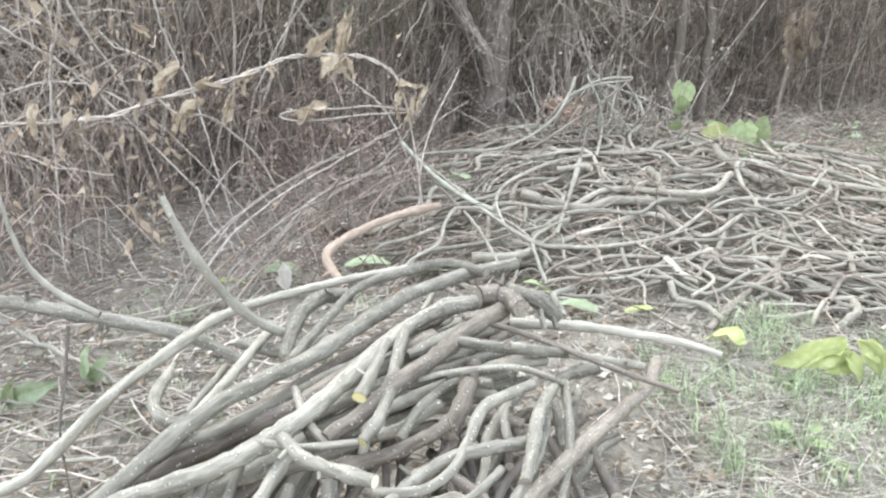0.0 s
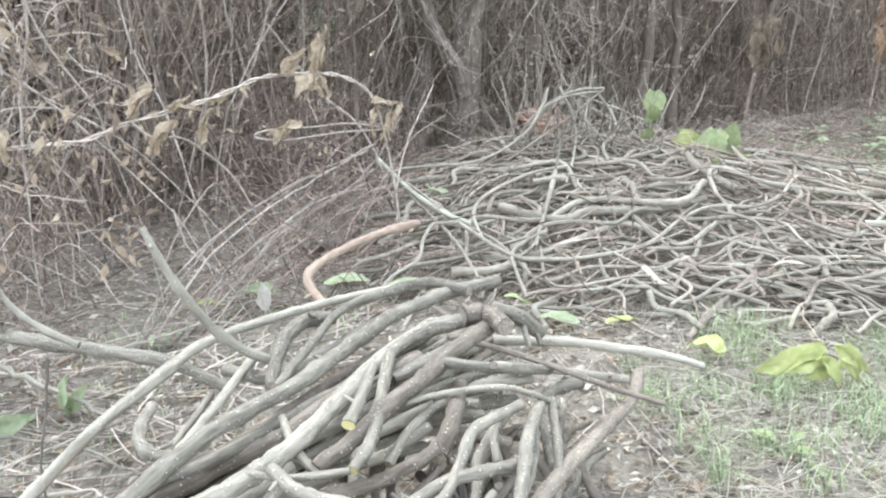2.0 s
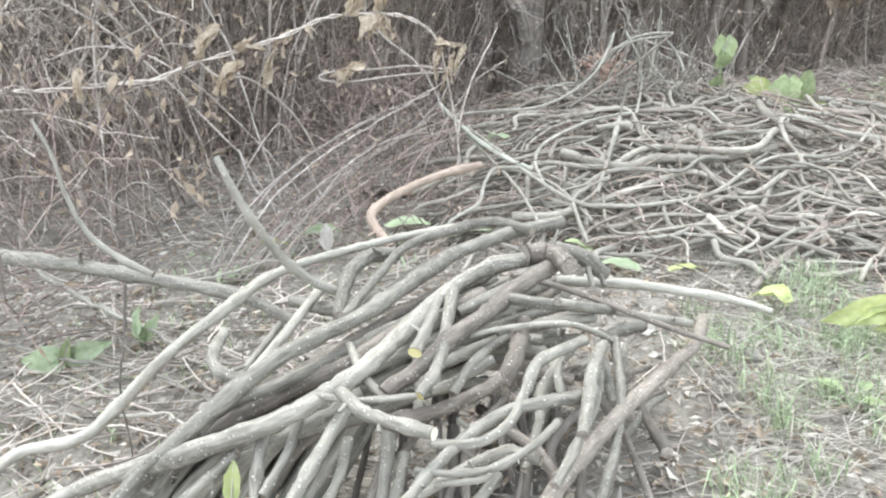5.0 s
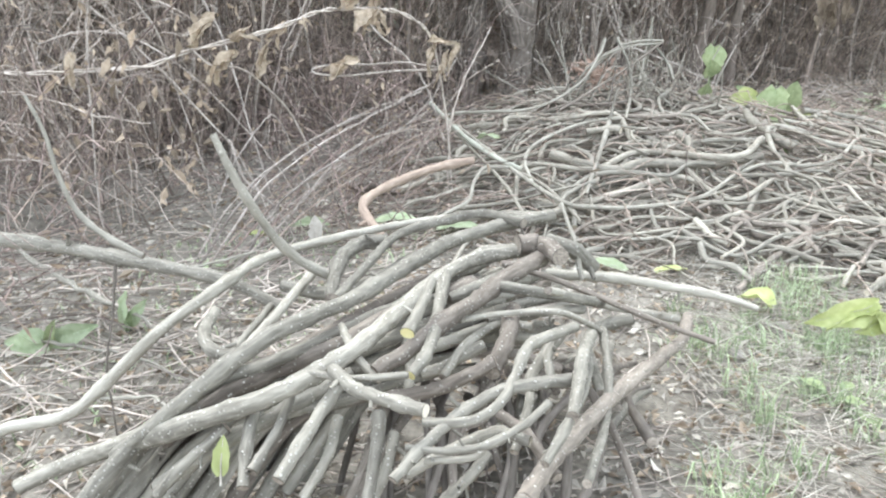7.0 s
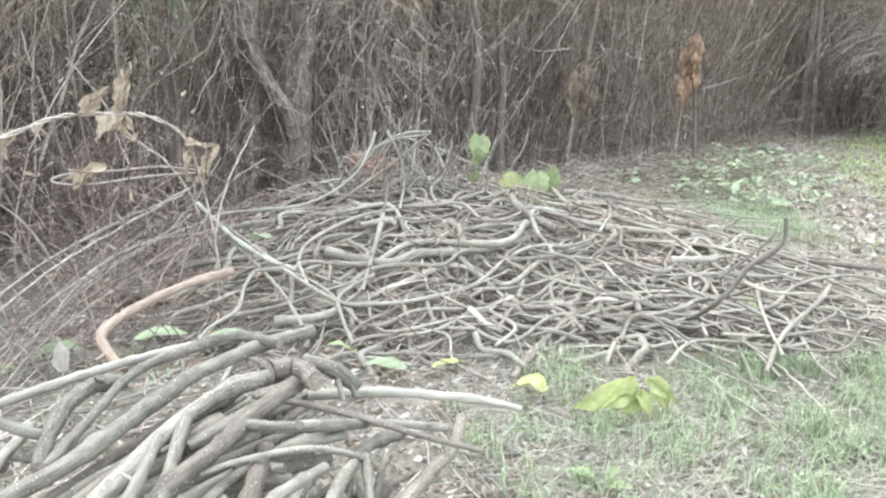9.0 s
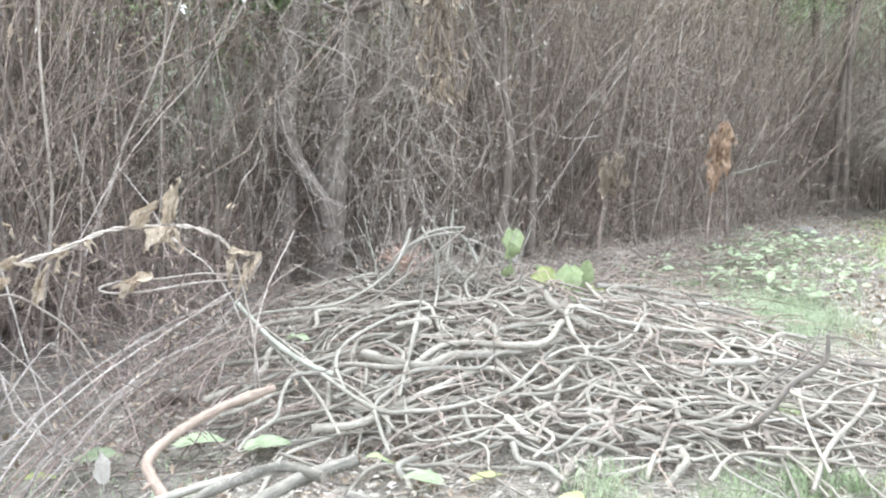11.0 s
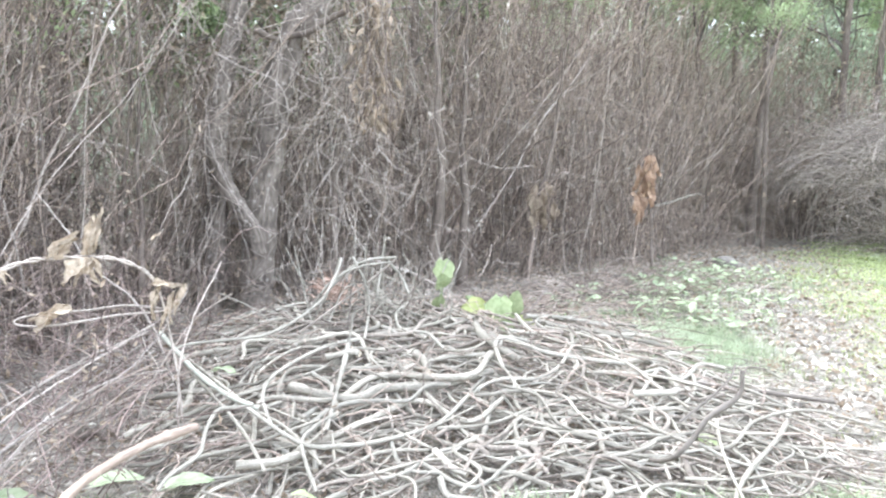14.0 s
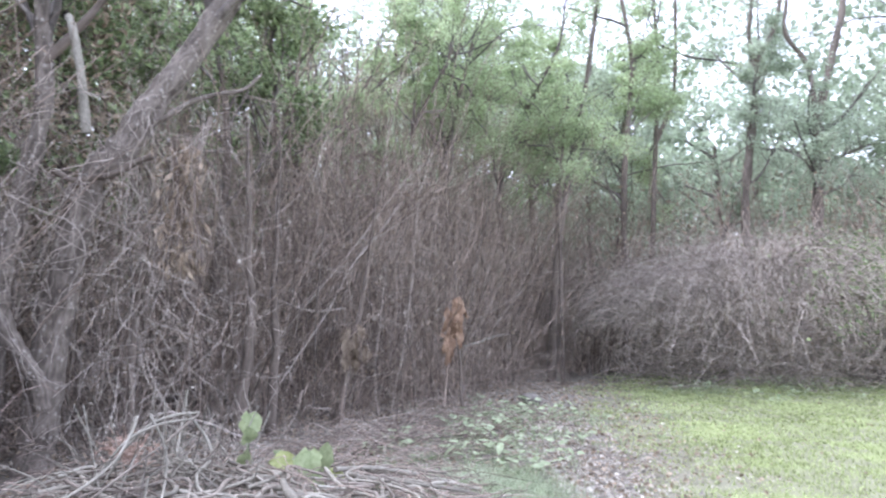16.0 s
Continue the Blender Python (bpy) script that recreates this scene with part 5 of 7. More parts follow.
thin_branch(0.009, 0.009, [(0.44, 2.98, 0.11), (0.60, 3.05, 0.11), (0.77, 3.20, 0.14), (0.94, 3.27, 0.14), (1.21, 3.34, 0.13), (1.50, 3.54, 0.15), (1.66, 3.66, 0.17), (1.90, 3.74, 0.17)], "pale", cut=0)
thin_branch(0.010, 0.009, [(0.86, 3.25, 0.14), (1.18, 3.23, 0.09), (1.58, 3.25, 0.05)], "bark", cut=0)
thin_branch(0.013, 0.008, [(1.55, 3.73, 0.20), (1.66, 3.65, 0.17), (1.72, 3.40, 0.10), (1.81, 3.22, 0.06), (1.60, 2.50, 0.33), (1.67, 2.45, 0.43), (1.73, 2.45, 0.51), (1.85, 2.45, 0.59), (1.86, 2.45, 0.69)], "dark", cut=0)
thin_branch(0.012, 0.010, [(2.14, 4.08, 0.25), (2.30, 4.14, 0.25), (2.34, 4.00, 0.22), (2.46, 4.08, 0.23), (2.39, 3.89, 0.18), (2.20, 3.71, 0.13), (2.01, 3.58, 0.12)], "pale", cut=0)
thin_branch(0.010, 0.006, [(2.29, 3.44, 0.15), (2.14, 3.1, 0.14), (2.04, 2.82, 0.12), (1.99, 2.61, 0.08)], "bark", cut=0)
thin_branch(0.010, 0.007, [(2.16, 3.31, 0.20), (2.20, 3.14, 0.20), (2.43, 3.13, 0.18)], "bark", cut=0)
thin_branch(0.015, 0.012, [(2.20, 4.08, 0.23), (2.61, 4.13, 0.14), (2.90, 4.03, 0.12), (3.25, 3.83, 0.10)], "dark", cut=0)
thin_branch(0.015, 0.013, [(1.17, 3.77, 0.25), (1.06, 3.47, 0.17), (0.97, 3.22, 0.13)], "bark", cut=0)
thin_branch(0.010, 0.009, [(1.24, 3.35, 0.13), (1.17, 3.10, 0.06), (1.08, 2.72, 0.06)], "bark", cut=0)
thin_branch(0.011, 0.009, [(1.70, 3.15, 0.05), (1.44, 2.91, 0.05), (1.21, 2.77, 0.05), (1.07, 2.74, 0.05)], "bark", cut=1)
thin_branch(0.010, 0.009, [(0.43, 2.90, 0.06), (0.72, 2.85, 0.05), (0.99, 2.86, 0.05)], "bark", cut=0)
thin_branch(0.025, 0.023, [(0.78, 4.19, 0.39), (0.82, 4.09, 0.36), (0.82, 3.97, 0.33)], "bark", cut=2)
thin_branch(0.019, 0.019, [(0.25, 4.09, 0.40), (0.40, 4.17, 0.41), (0.45, 4.16, 0.40)], "bark", cut=2)
thin_branch(0.028, 0.025, [(1.42, 4.18, 0.32), (1.26, 4.48, 0.40), (1.25, 4.78, 0.44)], "bark", cut=0)
thin_branch(0.008, 0.007, [(1.97, 3.00, 0.20), (2.12, 2.99, 0.12), (2.26, 2.94, 0.08)], "pale", cut=0)
thin_branch(0.016, 0.009, [(3.10, 4.04, 0.08), (2.64, 3.39, 0.10), (2.12, 2.84, 0.10), (1.87, 2.52, 0.05)], "bark", cut=0)
thin_branch(0.006, 0.004, [(1.81, 2.87, 0.35), (1.99, 2.96, 0.42), (2.12, 3.01, 0.50), (2.19, 3.09, 0.55)], "dark", cut=0)
thin_branch(0.009, 0.010, [(-0.00, 3.38, 0.25), (-0.06, 3.65, 0.32), (-0.00, 3.92, 0.37), (0.25, 4.24, 0.43), (0.46, 4.39, 0.44)], "pale", cut=0)
thin_branch(0.012, 0.009, [(0.67, 4.08, 0.35), (0.84, 3.65, 0.23), (0.96, 3.34, 0.15), (1.03, 3.18, 0.09)], "bark", cut=0)
thin_branch(0.019, 0.016, [(1.48, 3.52, 0.16), (1.45, 3.36, 0.12), (1.39, 3.24, 0.10)], "bark", cut=2)
thin_branch(0.010, 0.010, [(1.71, 3.56, 0.14), (1.99, 3.80, 0.18), (2.26, 4.13, 0.25)], "pale", cut=0)
thin_branch(0.008, 0.005, [(1.94, 3.76, 0.16), (2.03, 3.40, 0.06), (1.94, 2.73, 0.05), (1.90, 2.46, 0.05)], "bark", cut=0)
thin_branch(0.007, 0.005, [(1.95, 3.55, 0.10), (1.94, 2.98, 0.05), (1.77, 2.42, 0.05)], "bark", cut=0)
thin_branch(0.009, 0.010, [(0.80, 3.40, 0.19), (1.10, 3.48, 0.18), (1.45, 3.70, 0.21), (1.72, 3.76, 0.20)], "bark", cut=0)


def heap(x, y):
    """Height of the far pile."""
    a = np.interp(y, [2.7, 2.9, 3.3, 3.9, 4.45, 5.2, 5.8, 6.6], [0.0, 0.05, 0.15, 0.30, 0.41, 0.49, 0.42, 0.05])
    b = np.interp(x, [-1.0, -0.5, 0.0, 0.8, 1.5, 2.2, 3.0, 3.5], [0.1, 0.7, 0.95, 1.0, 0.85, 0.6, 0.3, 0.1])
    return a * b


def far_filling():
    rng = np.random.default_rng(9)
    buried = []
    for i in range(320):
        x, y = rng.uniform(-0.5, 2.9), rng.uniform(2.95, 5.9)
        if heap(x, y) < 0.05:
            x, y = rng.uniform(0, 2), rng.uniform(3.2, 5)
        bold = i % 2
        turn = rng.normal(-0.12 - 0.25 * max(0, x - 1.3), 0.95 if bold else 0.65) + (1.3 if rng.uniform() < 0.24 else 0)
        if y < 3.5:
            turn = min(max(turn, -1.1), 1.0)
        half = rng.uniform(0.25, 0.85)
        d = np.array([math.cos(turn), math.sin(turn)])
        side = np.array([-d[1], d[0]])
        sink = rng.uniform(-0.03, 0.03) if bold else rng.uniform(0.02, 0.09)
        b1, b2 = rng.normal(0, 0.27, 2) * half
        pts = []
        for s, b in ((-1, 0), (-0.55, b1), (-0.1, b2 * 0.5), (0.35, -b1 * 0.5), (0.7, b2), (1, 0)):
            q = np.array([x, y]) + d * half * s + side * b
            pts.append((q[0], q[1], max(0.02, heap(*q) - sink + rng.normal(0, 0.02))))
        r = rng.choice([0.0055, 0.0075, 0.010, 0.014], p=[0.3, 0.35, 0.25, 0.1]) * (1.25 if bold else 0.95) * (0.75 if y < 3.5 else 1)
        if not bold:
            path = glide(pts, 4)
            buried.append(tubes(path[None], np.linspace(r * 1.15, r * 0.7, len(path))[None] * (1 + 0.06 * rng.normal(0, 1, (1, len(path)))), 6))
            continue
        thin_branch(r * 1.15, r * 0.7, pts, ("bark", "bark", "pale", "brown", "brown", "bark", "bark")[i % 7], cut=2 if i % 9 == 0 else 0)
    tagged(soup("buried_sticks", *merged(*buried), BURIED), "grey-brown sticks buried in the brush pile", "sticks", kind="stuff")


far_filling()


def pile_skirt():
    """Low sticks along the far pile's front edge, some of them pointing out of it."""
    rng = np.random.default_rng(27)
    for i in range(46):
        x, y = rng.uniform(0.1, 2.0), rng.uniform(2.78, 3.3)
        turn = rng.normal(-1.5, 0.5) if i % 3 == 0 else rng.normal(0.0, 0.55)
        half = rng.uniform(0.10, 0.22) if i % 3 == 0 else rng.uniform(0.2, 0.5)
        d = np.array([math.cos(turn), math.sin(turn)]) * half
        side = np.array([-d[1], d[0]])
        b1, b2 = rng.normal(0, 0.25, 2)
        pts = []
        for s, b in ((-1, 0), (-0.4, b1), (0.2, b2), (1, 0)):
            q = np.array([x, y]) + d * s + side * b
            pts.append((q[0], q[1], max(0.015, heap(*q) + rng.uniform(0.0, 0.045))))
        r = rng.uniform(0.010, 0.019) if i % 3 == 0 else rng.uniform(0.005, 0.011)
        thin_branch(r, r * 0.8, pts, ("bark", "bark", "brown", "pale")[i % 4], cut=2 if i % 3 == 0 else 0)


pile_skirt()


def fanned_end():
    """The far pile's end, where thin sticks fan out over the ground."""
    rng = np.random.default_rng(23)
    for i in range(44):
        x, y = rng.uniform(1.5, 2.6), rng.uniform(2.8, 3.8)
        turn = rng.uniform(-2.0, 0.5)
        d = np.array([math.cos(turn), math.sin(turn)]) * rng.uniform(0.3, 0.6)
        side = np.array([-d[1], d[0]])
        pts = []
        for s, h in ((-1, 0.10), (-0.4, 0.09), (0.2, 0.06), (0.7, 0.035), (1, 0.02)):
            q = np.array([x, y]) + d * s + side * rng.normal(0, 0.17)
            pts.append((q[0], q[1], 0.015 + max(heap(*q) * rng.uniform(0.4, 1.0), h * rng.uniform(0.3, 1.2))))
        r = rng.uniform(0.005, 0.010)
        thin_branch(r, r * 0.7, pts, ("bark", "pale", "bark", "brown")[i % 4])


fanned_end()


def leaning_sticks():
    """Thin sticks standing up out of the back of the far pile."""
    rng = np.random.default_rng(19)
    for i in range(78):
        x, y = rng.normal(0.55, 0.32), rng.uniform(4.8, 5.5)
        a = rng.normal(0.2, 0.9)
        h = rng.uniform(0.2, 0.58)
        d = np.array([math.sin(a) * h, rng.normal(0, 0.15), abs(math.cos(a)) * h])
        c = np.array([x, y, 0.42])
        bend = rng.normal(0, 0.05, 3)
        thin_branch(0.0055, 0.003, [tuple(c - d * 0.4), tuple(c + d * 0.3 + bend), tuple(c + d)], ("pale", "bark", "brown")[i % 3])


leaning_sticks()
thin_branch(0.007, 0.004, [(0.30, 4.6, 0.20), (0.36, 4.6, 0.30), (0.39, 4.6, 0.46), (0.42, 4.6, 0.72)], "dark")
thin_branch(0.009, 0.006, [(0.22, 4.3, 0.18), (0.26, 4.3, 0.26), (0.32, 4.3, 0.33), (0.39, 4.3, 0.45), (0.42, 4.3, 0.62)], "pale")
thin_branch(0.010, 0.007, [(0.10, 5.0, 0.44), (0.28, 5.0, 0.70), (0.48, 5.0, 0.81), (0.71, 5.0, 0.84)], "pale")
thin_branch(0.010, 0.006, [(-0.03, 5.0, 0.37), (0.14, 5.0, 0.43), (0.28, 5.0, 0.66), (0.35, 5.0, 0.87)], "pale")


def brush_edge(rng):
    """Loose dead twigs lying between the far pile and the thicket."""
    n = 1500
    t = rng.uniform(0, 1, n)
    x, y = 0.4 + 5.0 * t + rng.normal(0, 0.5, n), 6.5 + 3.6 * t ** 1.3 + rng.normal(0, 0.7, n)
    a = rng.uniform(0, 6.28, n)
    base = np.stack([x, y, rng.uniform(0.0, 0.22, n) ** 1.4], -1)
    path = shoots(rng, base, np.stack([np.cos(a), np.sin(a), rng.uniform(-0.1, 0.5, n)], -1), rng.uniform(0.25, 0.9, n), 8, 0.16, droop=0.6)
    path[:, :, 2] = np.maximum(path[:, :, 2], swell(path[:, :, 0], path[:, :, 1]) + 0.008)
    h = n * 2 // 3
    rad = rng.uniform(0.002, 0.006, (n, 1)) * np.linspace(1, 0.5, 8)
    tagged(soup("loose_brush", *tubes(path[:h], rad[:h], 4), STEM), "loose brown twigs on the ground before the thicket", "twigs", kind="stuff")
    tagged(soup("pale_loose_brush", *tubes(path[h:], rad[h:], 4), TWIG), "loose pale twigs on the ground before the thicket", "twigs", kind="stuff")


def pile_scraps():
    """Thin twigs filling both piles and lying around them."""
    rng = np.random.default_rng(12)
    n = 900
    x, y = rng.uniform(-0.7, 3.1, n), rng.uniform(2.8, 6.3, n)
    turn = rng.normal(-0.2, 1.1, n)
    base = np.stack([x, y, np.maximum(0.015, heap(x, y) * rng.uniform(0.2, 0.85, n))], -1)
    path = shoots(rng, base, np.stack([np.cos(turn), np.sin(turn), rng.normal(0, 0.08, n)], -1), rng.uniform(0.2, 0.7, n), 7, 0.09)
    cap = heap(path[:, :, 0], path[:, :, 1]) + 0.01
    path[:, :, 2] = np.clip(path[:, :, 2], 0.012, cap)
    n2 = 700
    x, y = rng.uniform(-0.6, 3.0, n2), rng.uniform(2.85, 6.0, n2)
    turn = rng.uniform(-3.14, 3.14, n2)
    base = np.stack([x, y, np.maximum(0.015, heap(x, y) + rng.uniform(-0.04, 0.03, n2))], -1)
    arc = shoots(rng, base, np.stack([np.cos(turn), np.sin(turn), rng.uniform(0, 0.35, n2)], -1), rng.uniform(0.2, 0.6, n2), 9, 0.2, droop=0.5)
    cap = heap(arc[:, :, 0], arc[:, :, 1])
    arc[:, :, 2] = np.clip(arc[:, :, 2], np.maximum(cap - 0.05, 0.012), cap + 0.10)
    tagged(soup("curved_scraps", *tubes(arc, rng.uniform(0.002, 0.0045, (n2, 1)) * np.linspace(1, 0.6, 9), 5), STEM), "thin curved brown twigs over the brush pile", "twigs", kind="stuff")
    tagged(soup("twig_scraps", *tubes(path, rng.uniform(0.0025, 0.0055, (n, 1)) * np.linspace(1, 0.6, 7), 4), TWIG), "thin broken twigs filling the brush pile", "twigs", kind="stuff")
    brush_edge(rng)


pile_scraps()


# ---- leaves, vines and canes ----
def leaf_mesh(length, width, heart=0.0, curl=0.2, fold=0.25, crumple=0.0, seed=0):
    """A single leaf lying along +y from its stalk: a bowed, folded blade with an uneven rim."""
    seed = abs(int(seed))
    rng = np.random.default_rng(seed)
    bm = bmesh.new()
    rows, cols = 9, 6
    grid = []
    for i in range(rows):
        u = i / (rows - 1)
        w = width / 2 * (math.sin(math.pi * min(1, u * 0.93 + 0.05)) ** 0.75) * (1.25 - 0.6 * u)
        line = []
        for j in range(cols + 1):
            v = j / cols * 2 - 1
            back = -heart * length * 0.28 * abs(v) ** 1.5 * (1 - u) ** 3
            x = v * w * (1 + rng.normal(0, 0.03 + 0.16 * crumple)) + 0.08 * crumple * w * math.sin(u * 7 + seed)
            y = u * length + back
            z = abs(v) * w * fold - curl * length * (u - 0.35) ** 2 + crumple * length * (rng.normal(0, 0.05) + 0.05 * math.sin(u * 9 + v * 2 + seed)) + 0.012 * length * math.sin(u * 20) * abs(v)
            line.append(bm.verts.new((x, y, z)))
        grid.append(line)
    for i in range(rows - 1):
        for j in range(cols):
            bm.faces.new((grid[i][j], grid[i][j + 1], grid[i + 1][j + 1], grid[i + 1][j]))
    return bm


def spread_leaf(base, tip, width, material, parent, seed, turn=0.0, heart=0.1, curl=0.3, fold=0.3, crumple=0.5, label="", name="leaf"):
    """A leaf from its stalk to its tip, its face to the open side and upwards, rolled by turn degrees."""
    base, tip = Vector(base), Vector(tip)
    along_it = tip - base
    y = along_it.normalized()
    x = y.cross(Vector((0.05, -0.8, 0.6))).normalized()
    z = x.cross(y)
    leaf = part(name, leaf_mesh(along_it.length, width, heart, curl, fold, crumple, seed), material, parent, label)
    leaf.matrix_basis = Matrix.Translation(base) @ Matrix((x, y, z)).transposed().to_4x4() @ pose(0, 0, 0, 0, turn, 0)
    return leaf


def rib_mesh(length, curl, r):
    pts = [(0, -0.25 * length, -curl * length * 0.3), (0, 0, -curl * length * 0.12 + r * 0.3), (0, 0.35 * length, r * 0.4), (0, 0.9 * length, -curl * length * 0.3 + r * 0.3)]
    path = glide(pts, 3)
    return tubes(path[None], np.linspace(r, r * 0.3, len(path))[None], 5)


def fallen_leaf(at, length, width, turn, tilt, material, label, heart=0.5, curl=0.25, fold=0.2, crumple=0.3, name="fallen_leaf", roll=0):
    seed = int(abs(at[0] * 1000 + at[1] * 37))
    thing = part(name, leaf_mesh(length, width, heart, curl, fold, crumple, seed), material, None)
    thing.matrix_basis = pose(*at, tilt, roll, turn)
    soup("midrib", *rib_mesh(length, curl, 0.0022), PALELEAF, thing)
    return tagged(thing, label, "leaf", "large leaves on the ground")


# the yellowing leaves in the grass before the far pile
def yellow_sprig():
    thing = new("leafy_sprig")
    for i, (base, tip, width) in enumerate((((1.238, 2.245, 0.154), (1.007, 2.175, 0.094), 0.116), ((1.233, 2.245, 0.136), (1.059, 2.175, 0.104), 0.069), ((1.221, 2.245, 0.126), (1.284, 2.175, 0.037), 0.099), ((1.303, 2.245, 0.168), (1.323, 2.175, 0.072), 0.086), ((1.258, 2.245, 0.106), (1.167, 2.175, 0.068), 0.086), ((1.272, 2.245, 0.162), (1.363, 2.175, 0.097), 0.064))):
        leaf = spread_leaf(base, tip, width * 0.8, YELLOW, thing, 40 + i, (-20, 35, -30, 25, -40, 30)[i], 0.15, 0.45, 0.5, 0.5)
        soup("midrib", *rib_mesh((Vector(tip) - Vector(base)).length, 0.35, 0.0018), PALELEAF, leaf)
    path = glide([(1.449, 2.335, 0.01), (1.369, 2.305, 0.065), (1.289, 2.275, 0.109), (1.239, 2.275, 0.129)], 4)
    soup("stalk", *tubes(path[None], np.full((1, len(path)), 0.005), 6), VINE, thing)
    tagged(thing, "sprig of large yellow-green leaves lying on grass", "leaf sprig")


yellow_sprig()
fallen_leaf((-0.40, 0.70, 0.34), 0.07, 0.035, 10, 60, YELLOW, "small yellow leaf caught in the near pile", heart=0.1)
fallen_leaf((0.94, 2.44, 0.06), 0.13, 0.11, 60, 10, YELLOW, "crumpled yellow leaf on the soil", curl=0.9, fold=0.5, crumple=0.6)
fallen_leaf((-1.15, 2.85, 0.09), 0.13, 0.09, 130, 18, YELLOW, "yellow-green leaf leaning on twigs")
fallen_leaf((-0.90, 2.70, 0.12), 0.12, 0.07, 20, 65, PALELEAF, "bleached white leaf standing among twigs", heart=0.1)
fallen_leaf((-0.745, 3.162, 0.09), 0.21, 0.17, -85, 8, HERB, "flat pale green lobed leaf on the soil", crumple=0.15)
fallen_leaf((-0.426, 3.095, 0.09), 0.20, 0.16, -85, 8, HERB, "flat pale green lobed leaf on the soil", crumple=0.15)
fallen_leaf((-1.134, 3.02, 0.09), 0.19, 0.15, -85, 8, HERB, "flat pale green lobed leaf on the soil", crumple=0.15)
fallen_leaf((0.42, 2.70, 0.07), 0.15, 0.12, 85, 14, HERB, "pale green round leaf between the two piles", crumple=0.2)
fallen_leaf((0.22, 2.80, 0.12), 0.12, 0.10, 120, 30, GREEN, "small green leaf between the two piles")
fallen_leaf((0.55, 2.73, 0.06), 0.14, 0.06, -70, 5, YELLOW, "narrow yellow leaf on the soil", heart=0.1)
fallen_leaf((1.42, 3.04, 0.22), 0.13, 0.06, 80, 0, PALELEAF, "pale dry leaf caught on the brush pile", heart=0.1)
fallen_leaf((-0.36, 4.06, 0.36), 0.30, 0.09, -150, 14, HERB, "pale lichen-green bark strip on the brush pile", heart=0.0, name="bark_strip")
fallen_leaf((2.35, 3.9, 0.10), 0.20, 0.15, 40, 10, GREEN, "pale green leaf beyond the brush pile")
fallen_leaf((2.2, 3.3, 0.08), 0.13, 0.12, 20, 10, GREEN, "small green leaf at the brush pile's end")


def heart_plant(at, leaves, label, material=None):
    """A young plant: a bent stem and broad heart-shaped leaves."""
    thing = new("broadleaf_plant")
    thing.matrix_basis = pose(*at)
    for i, (x, y, z, l, w, turn, tilt) in enumerate(leaves):
        soup("stem", *tubes(glide([(0, 0, 0), (x * 0.4, y * 0.4, z * 0.65), (x, y, z)], 4)[None], np.full((1, 9), 0.004), 5), HERB, thing)
        leaf = part("leaf", leaf_mesh(l, w, 0.6, 0.3, 0.2, 0.2, i + int(at[0] * 50)), (material or (GREEN, YELLOW))[i % len(material or (1, 2))], thing)
        leaf.matrix_basis = pose(x, y, z, tilt, 0, turn)
        soup("midrib", *rib_mesh(l, 0.3, 0.0016), HERB, leaf)
    if at[1] > 5:
        thing.scale = (0.9, 0.9, 0.9)
    return tagged(thing, label, "plant", "broadleaf plants")


def broad_plant(foot, rows, label):
    """A young plant: arching stalks from one foot, each with a broad leaf."""
    thing = new("broadleaf_plant")
    foot = Vector(foot)
    for i, (base, tip, width, material) in enumerate(rows):
        b = Vector(base)
        path = glide([foot, foot.lerp(b, 0.5) + Vector((0, 0.03, 0.06)), b], 4)
        soup("stem", *tubes(path[None], np.full((1, len(path)), 0.004), 5), HERB, thing)
        leaf = spread_leaf(b, b.lerp(Vector(tip), 0.92), width * 0.9, material, thing, 700 + i, (i * 47) % 50 - 25, 0.5, 0.25, 0.25, 0.35)
        soup("midrib", *rib_mesh((Vector(tip) - b).length, 0.25, 0.0018), HERB, leaf)
    return tagged(thing, label, "plant", "broadleaf plants")


broad_plant((1.14, 5.6, 0.02), [((1.135, 5.5, 0.79), (1.118, 5.44, 0.60), 0.21, GREEN), ((1.111, 5.45, 0.593), (1.112, 5.39, 0.714), 0.160, GREEN), ((1.081, 5.5, 0.417), (1.119, 5.44, 0.546), 0.133, GREEN)], "upright young plant with broad green leaves")
broad_plant((1.72, 5.5, 0.02), [((1.432, 5.4, 0.460), (1.241, 5.34, 0.458), 0.142, YELLOW), ((1.435, 5.45, 0.402), (1.293, 5.39, 0.551), 0.133, GREEN), ((1.546, 5.35, 0.522), (1.519, 5.29, 0.312), 0.222, GREEN), ((1.636, 5.4, 0.384), (1.687, 5.34, 0.585), 0.178, GREEN), ((1.701, 5.35, 0.360), (1.805, 5.29, 0.298), 0.115, YELLOW), ((1.491, 5.38, 0.459), (1.605, 5.32, 0.332), 0.178, GREEN), ((1.537, 5.3, 0.349), (1.649, 5.24, 0.279), 0.115, GREEN)], "young plant with broad green and yellow leaves")
broad_plant((-1.533, 1.728, 0.0), [((-1.536, 1.728, 0.028), (-1.675, 1.688, 0.044), 0.095, HERB), ((-1.53, 1.728, 0.015), (-1.46, 1.688, 0.143), 0.048, GREEN), ((-1.507, 1.728, 0.042), (-1.304, 1.688, 0.135), 0.083, HERB), ((-1.537, 1.728, 0.053), (-1.594, 1.688, 0.095), 0.060, HERB)], "small plant with broad pale green leaves on the litter")
broad_plant((-1.369, 1.935, 0.0), [((-1.368, 1.935, 0.018), (-1.336, 1.895, 0.178), 0.073, HERB), ((-1.357, 1.935, 0.019), (-1.25, 1.895, 0.147), 0.056, HERB)], "small pale green plant at the brush")
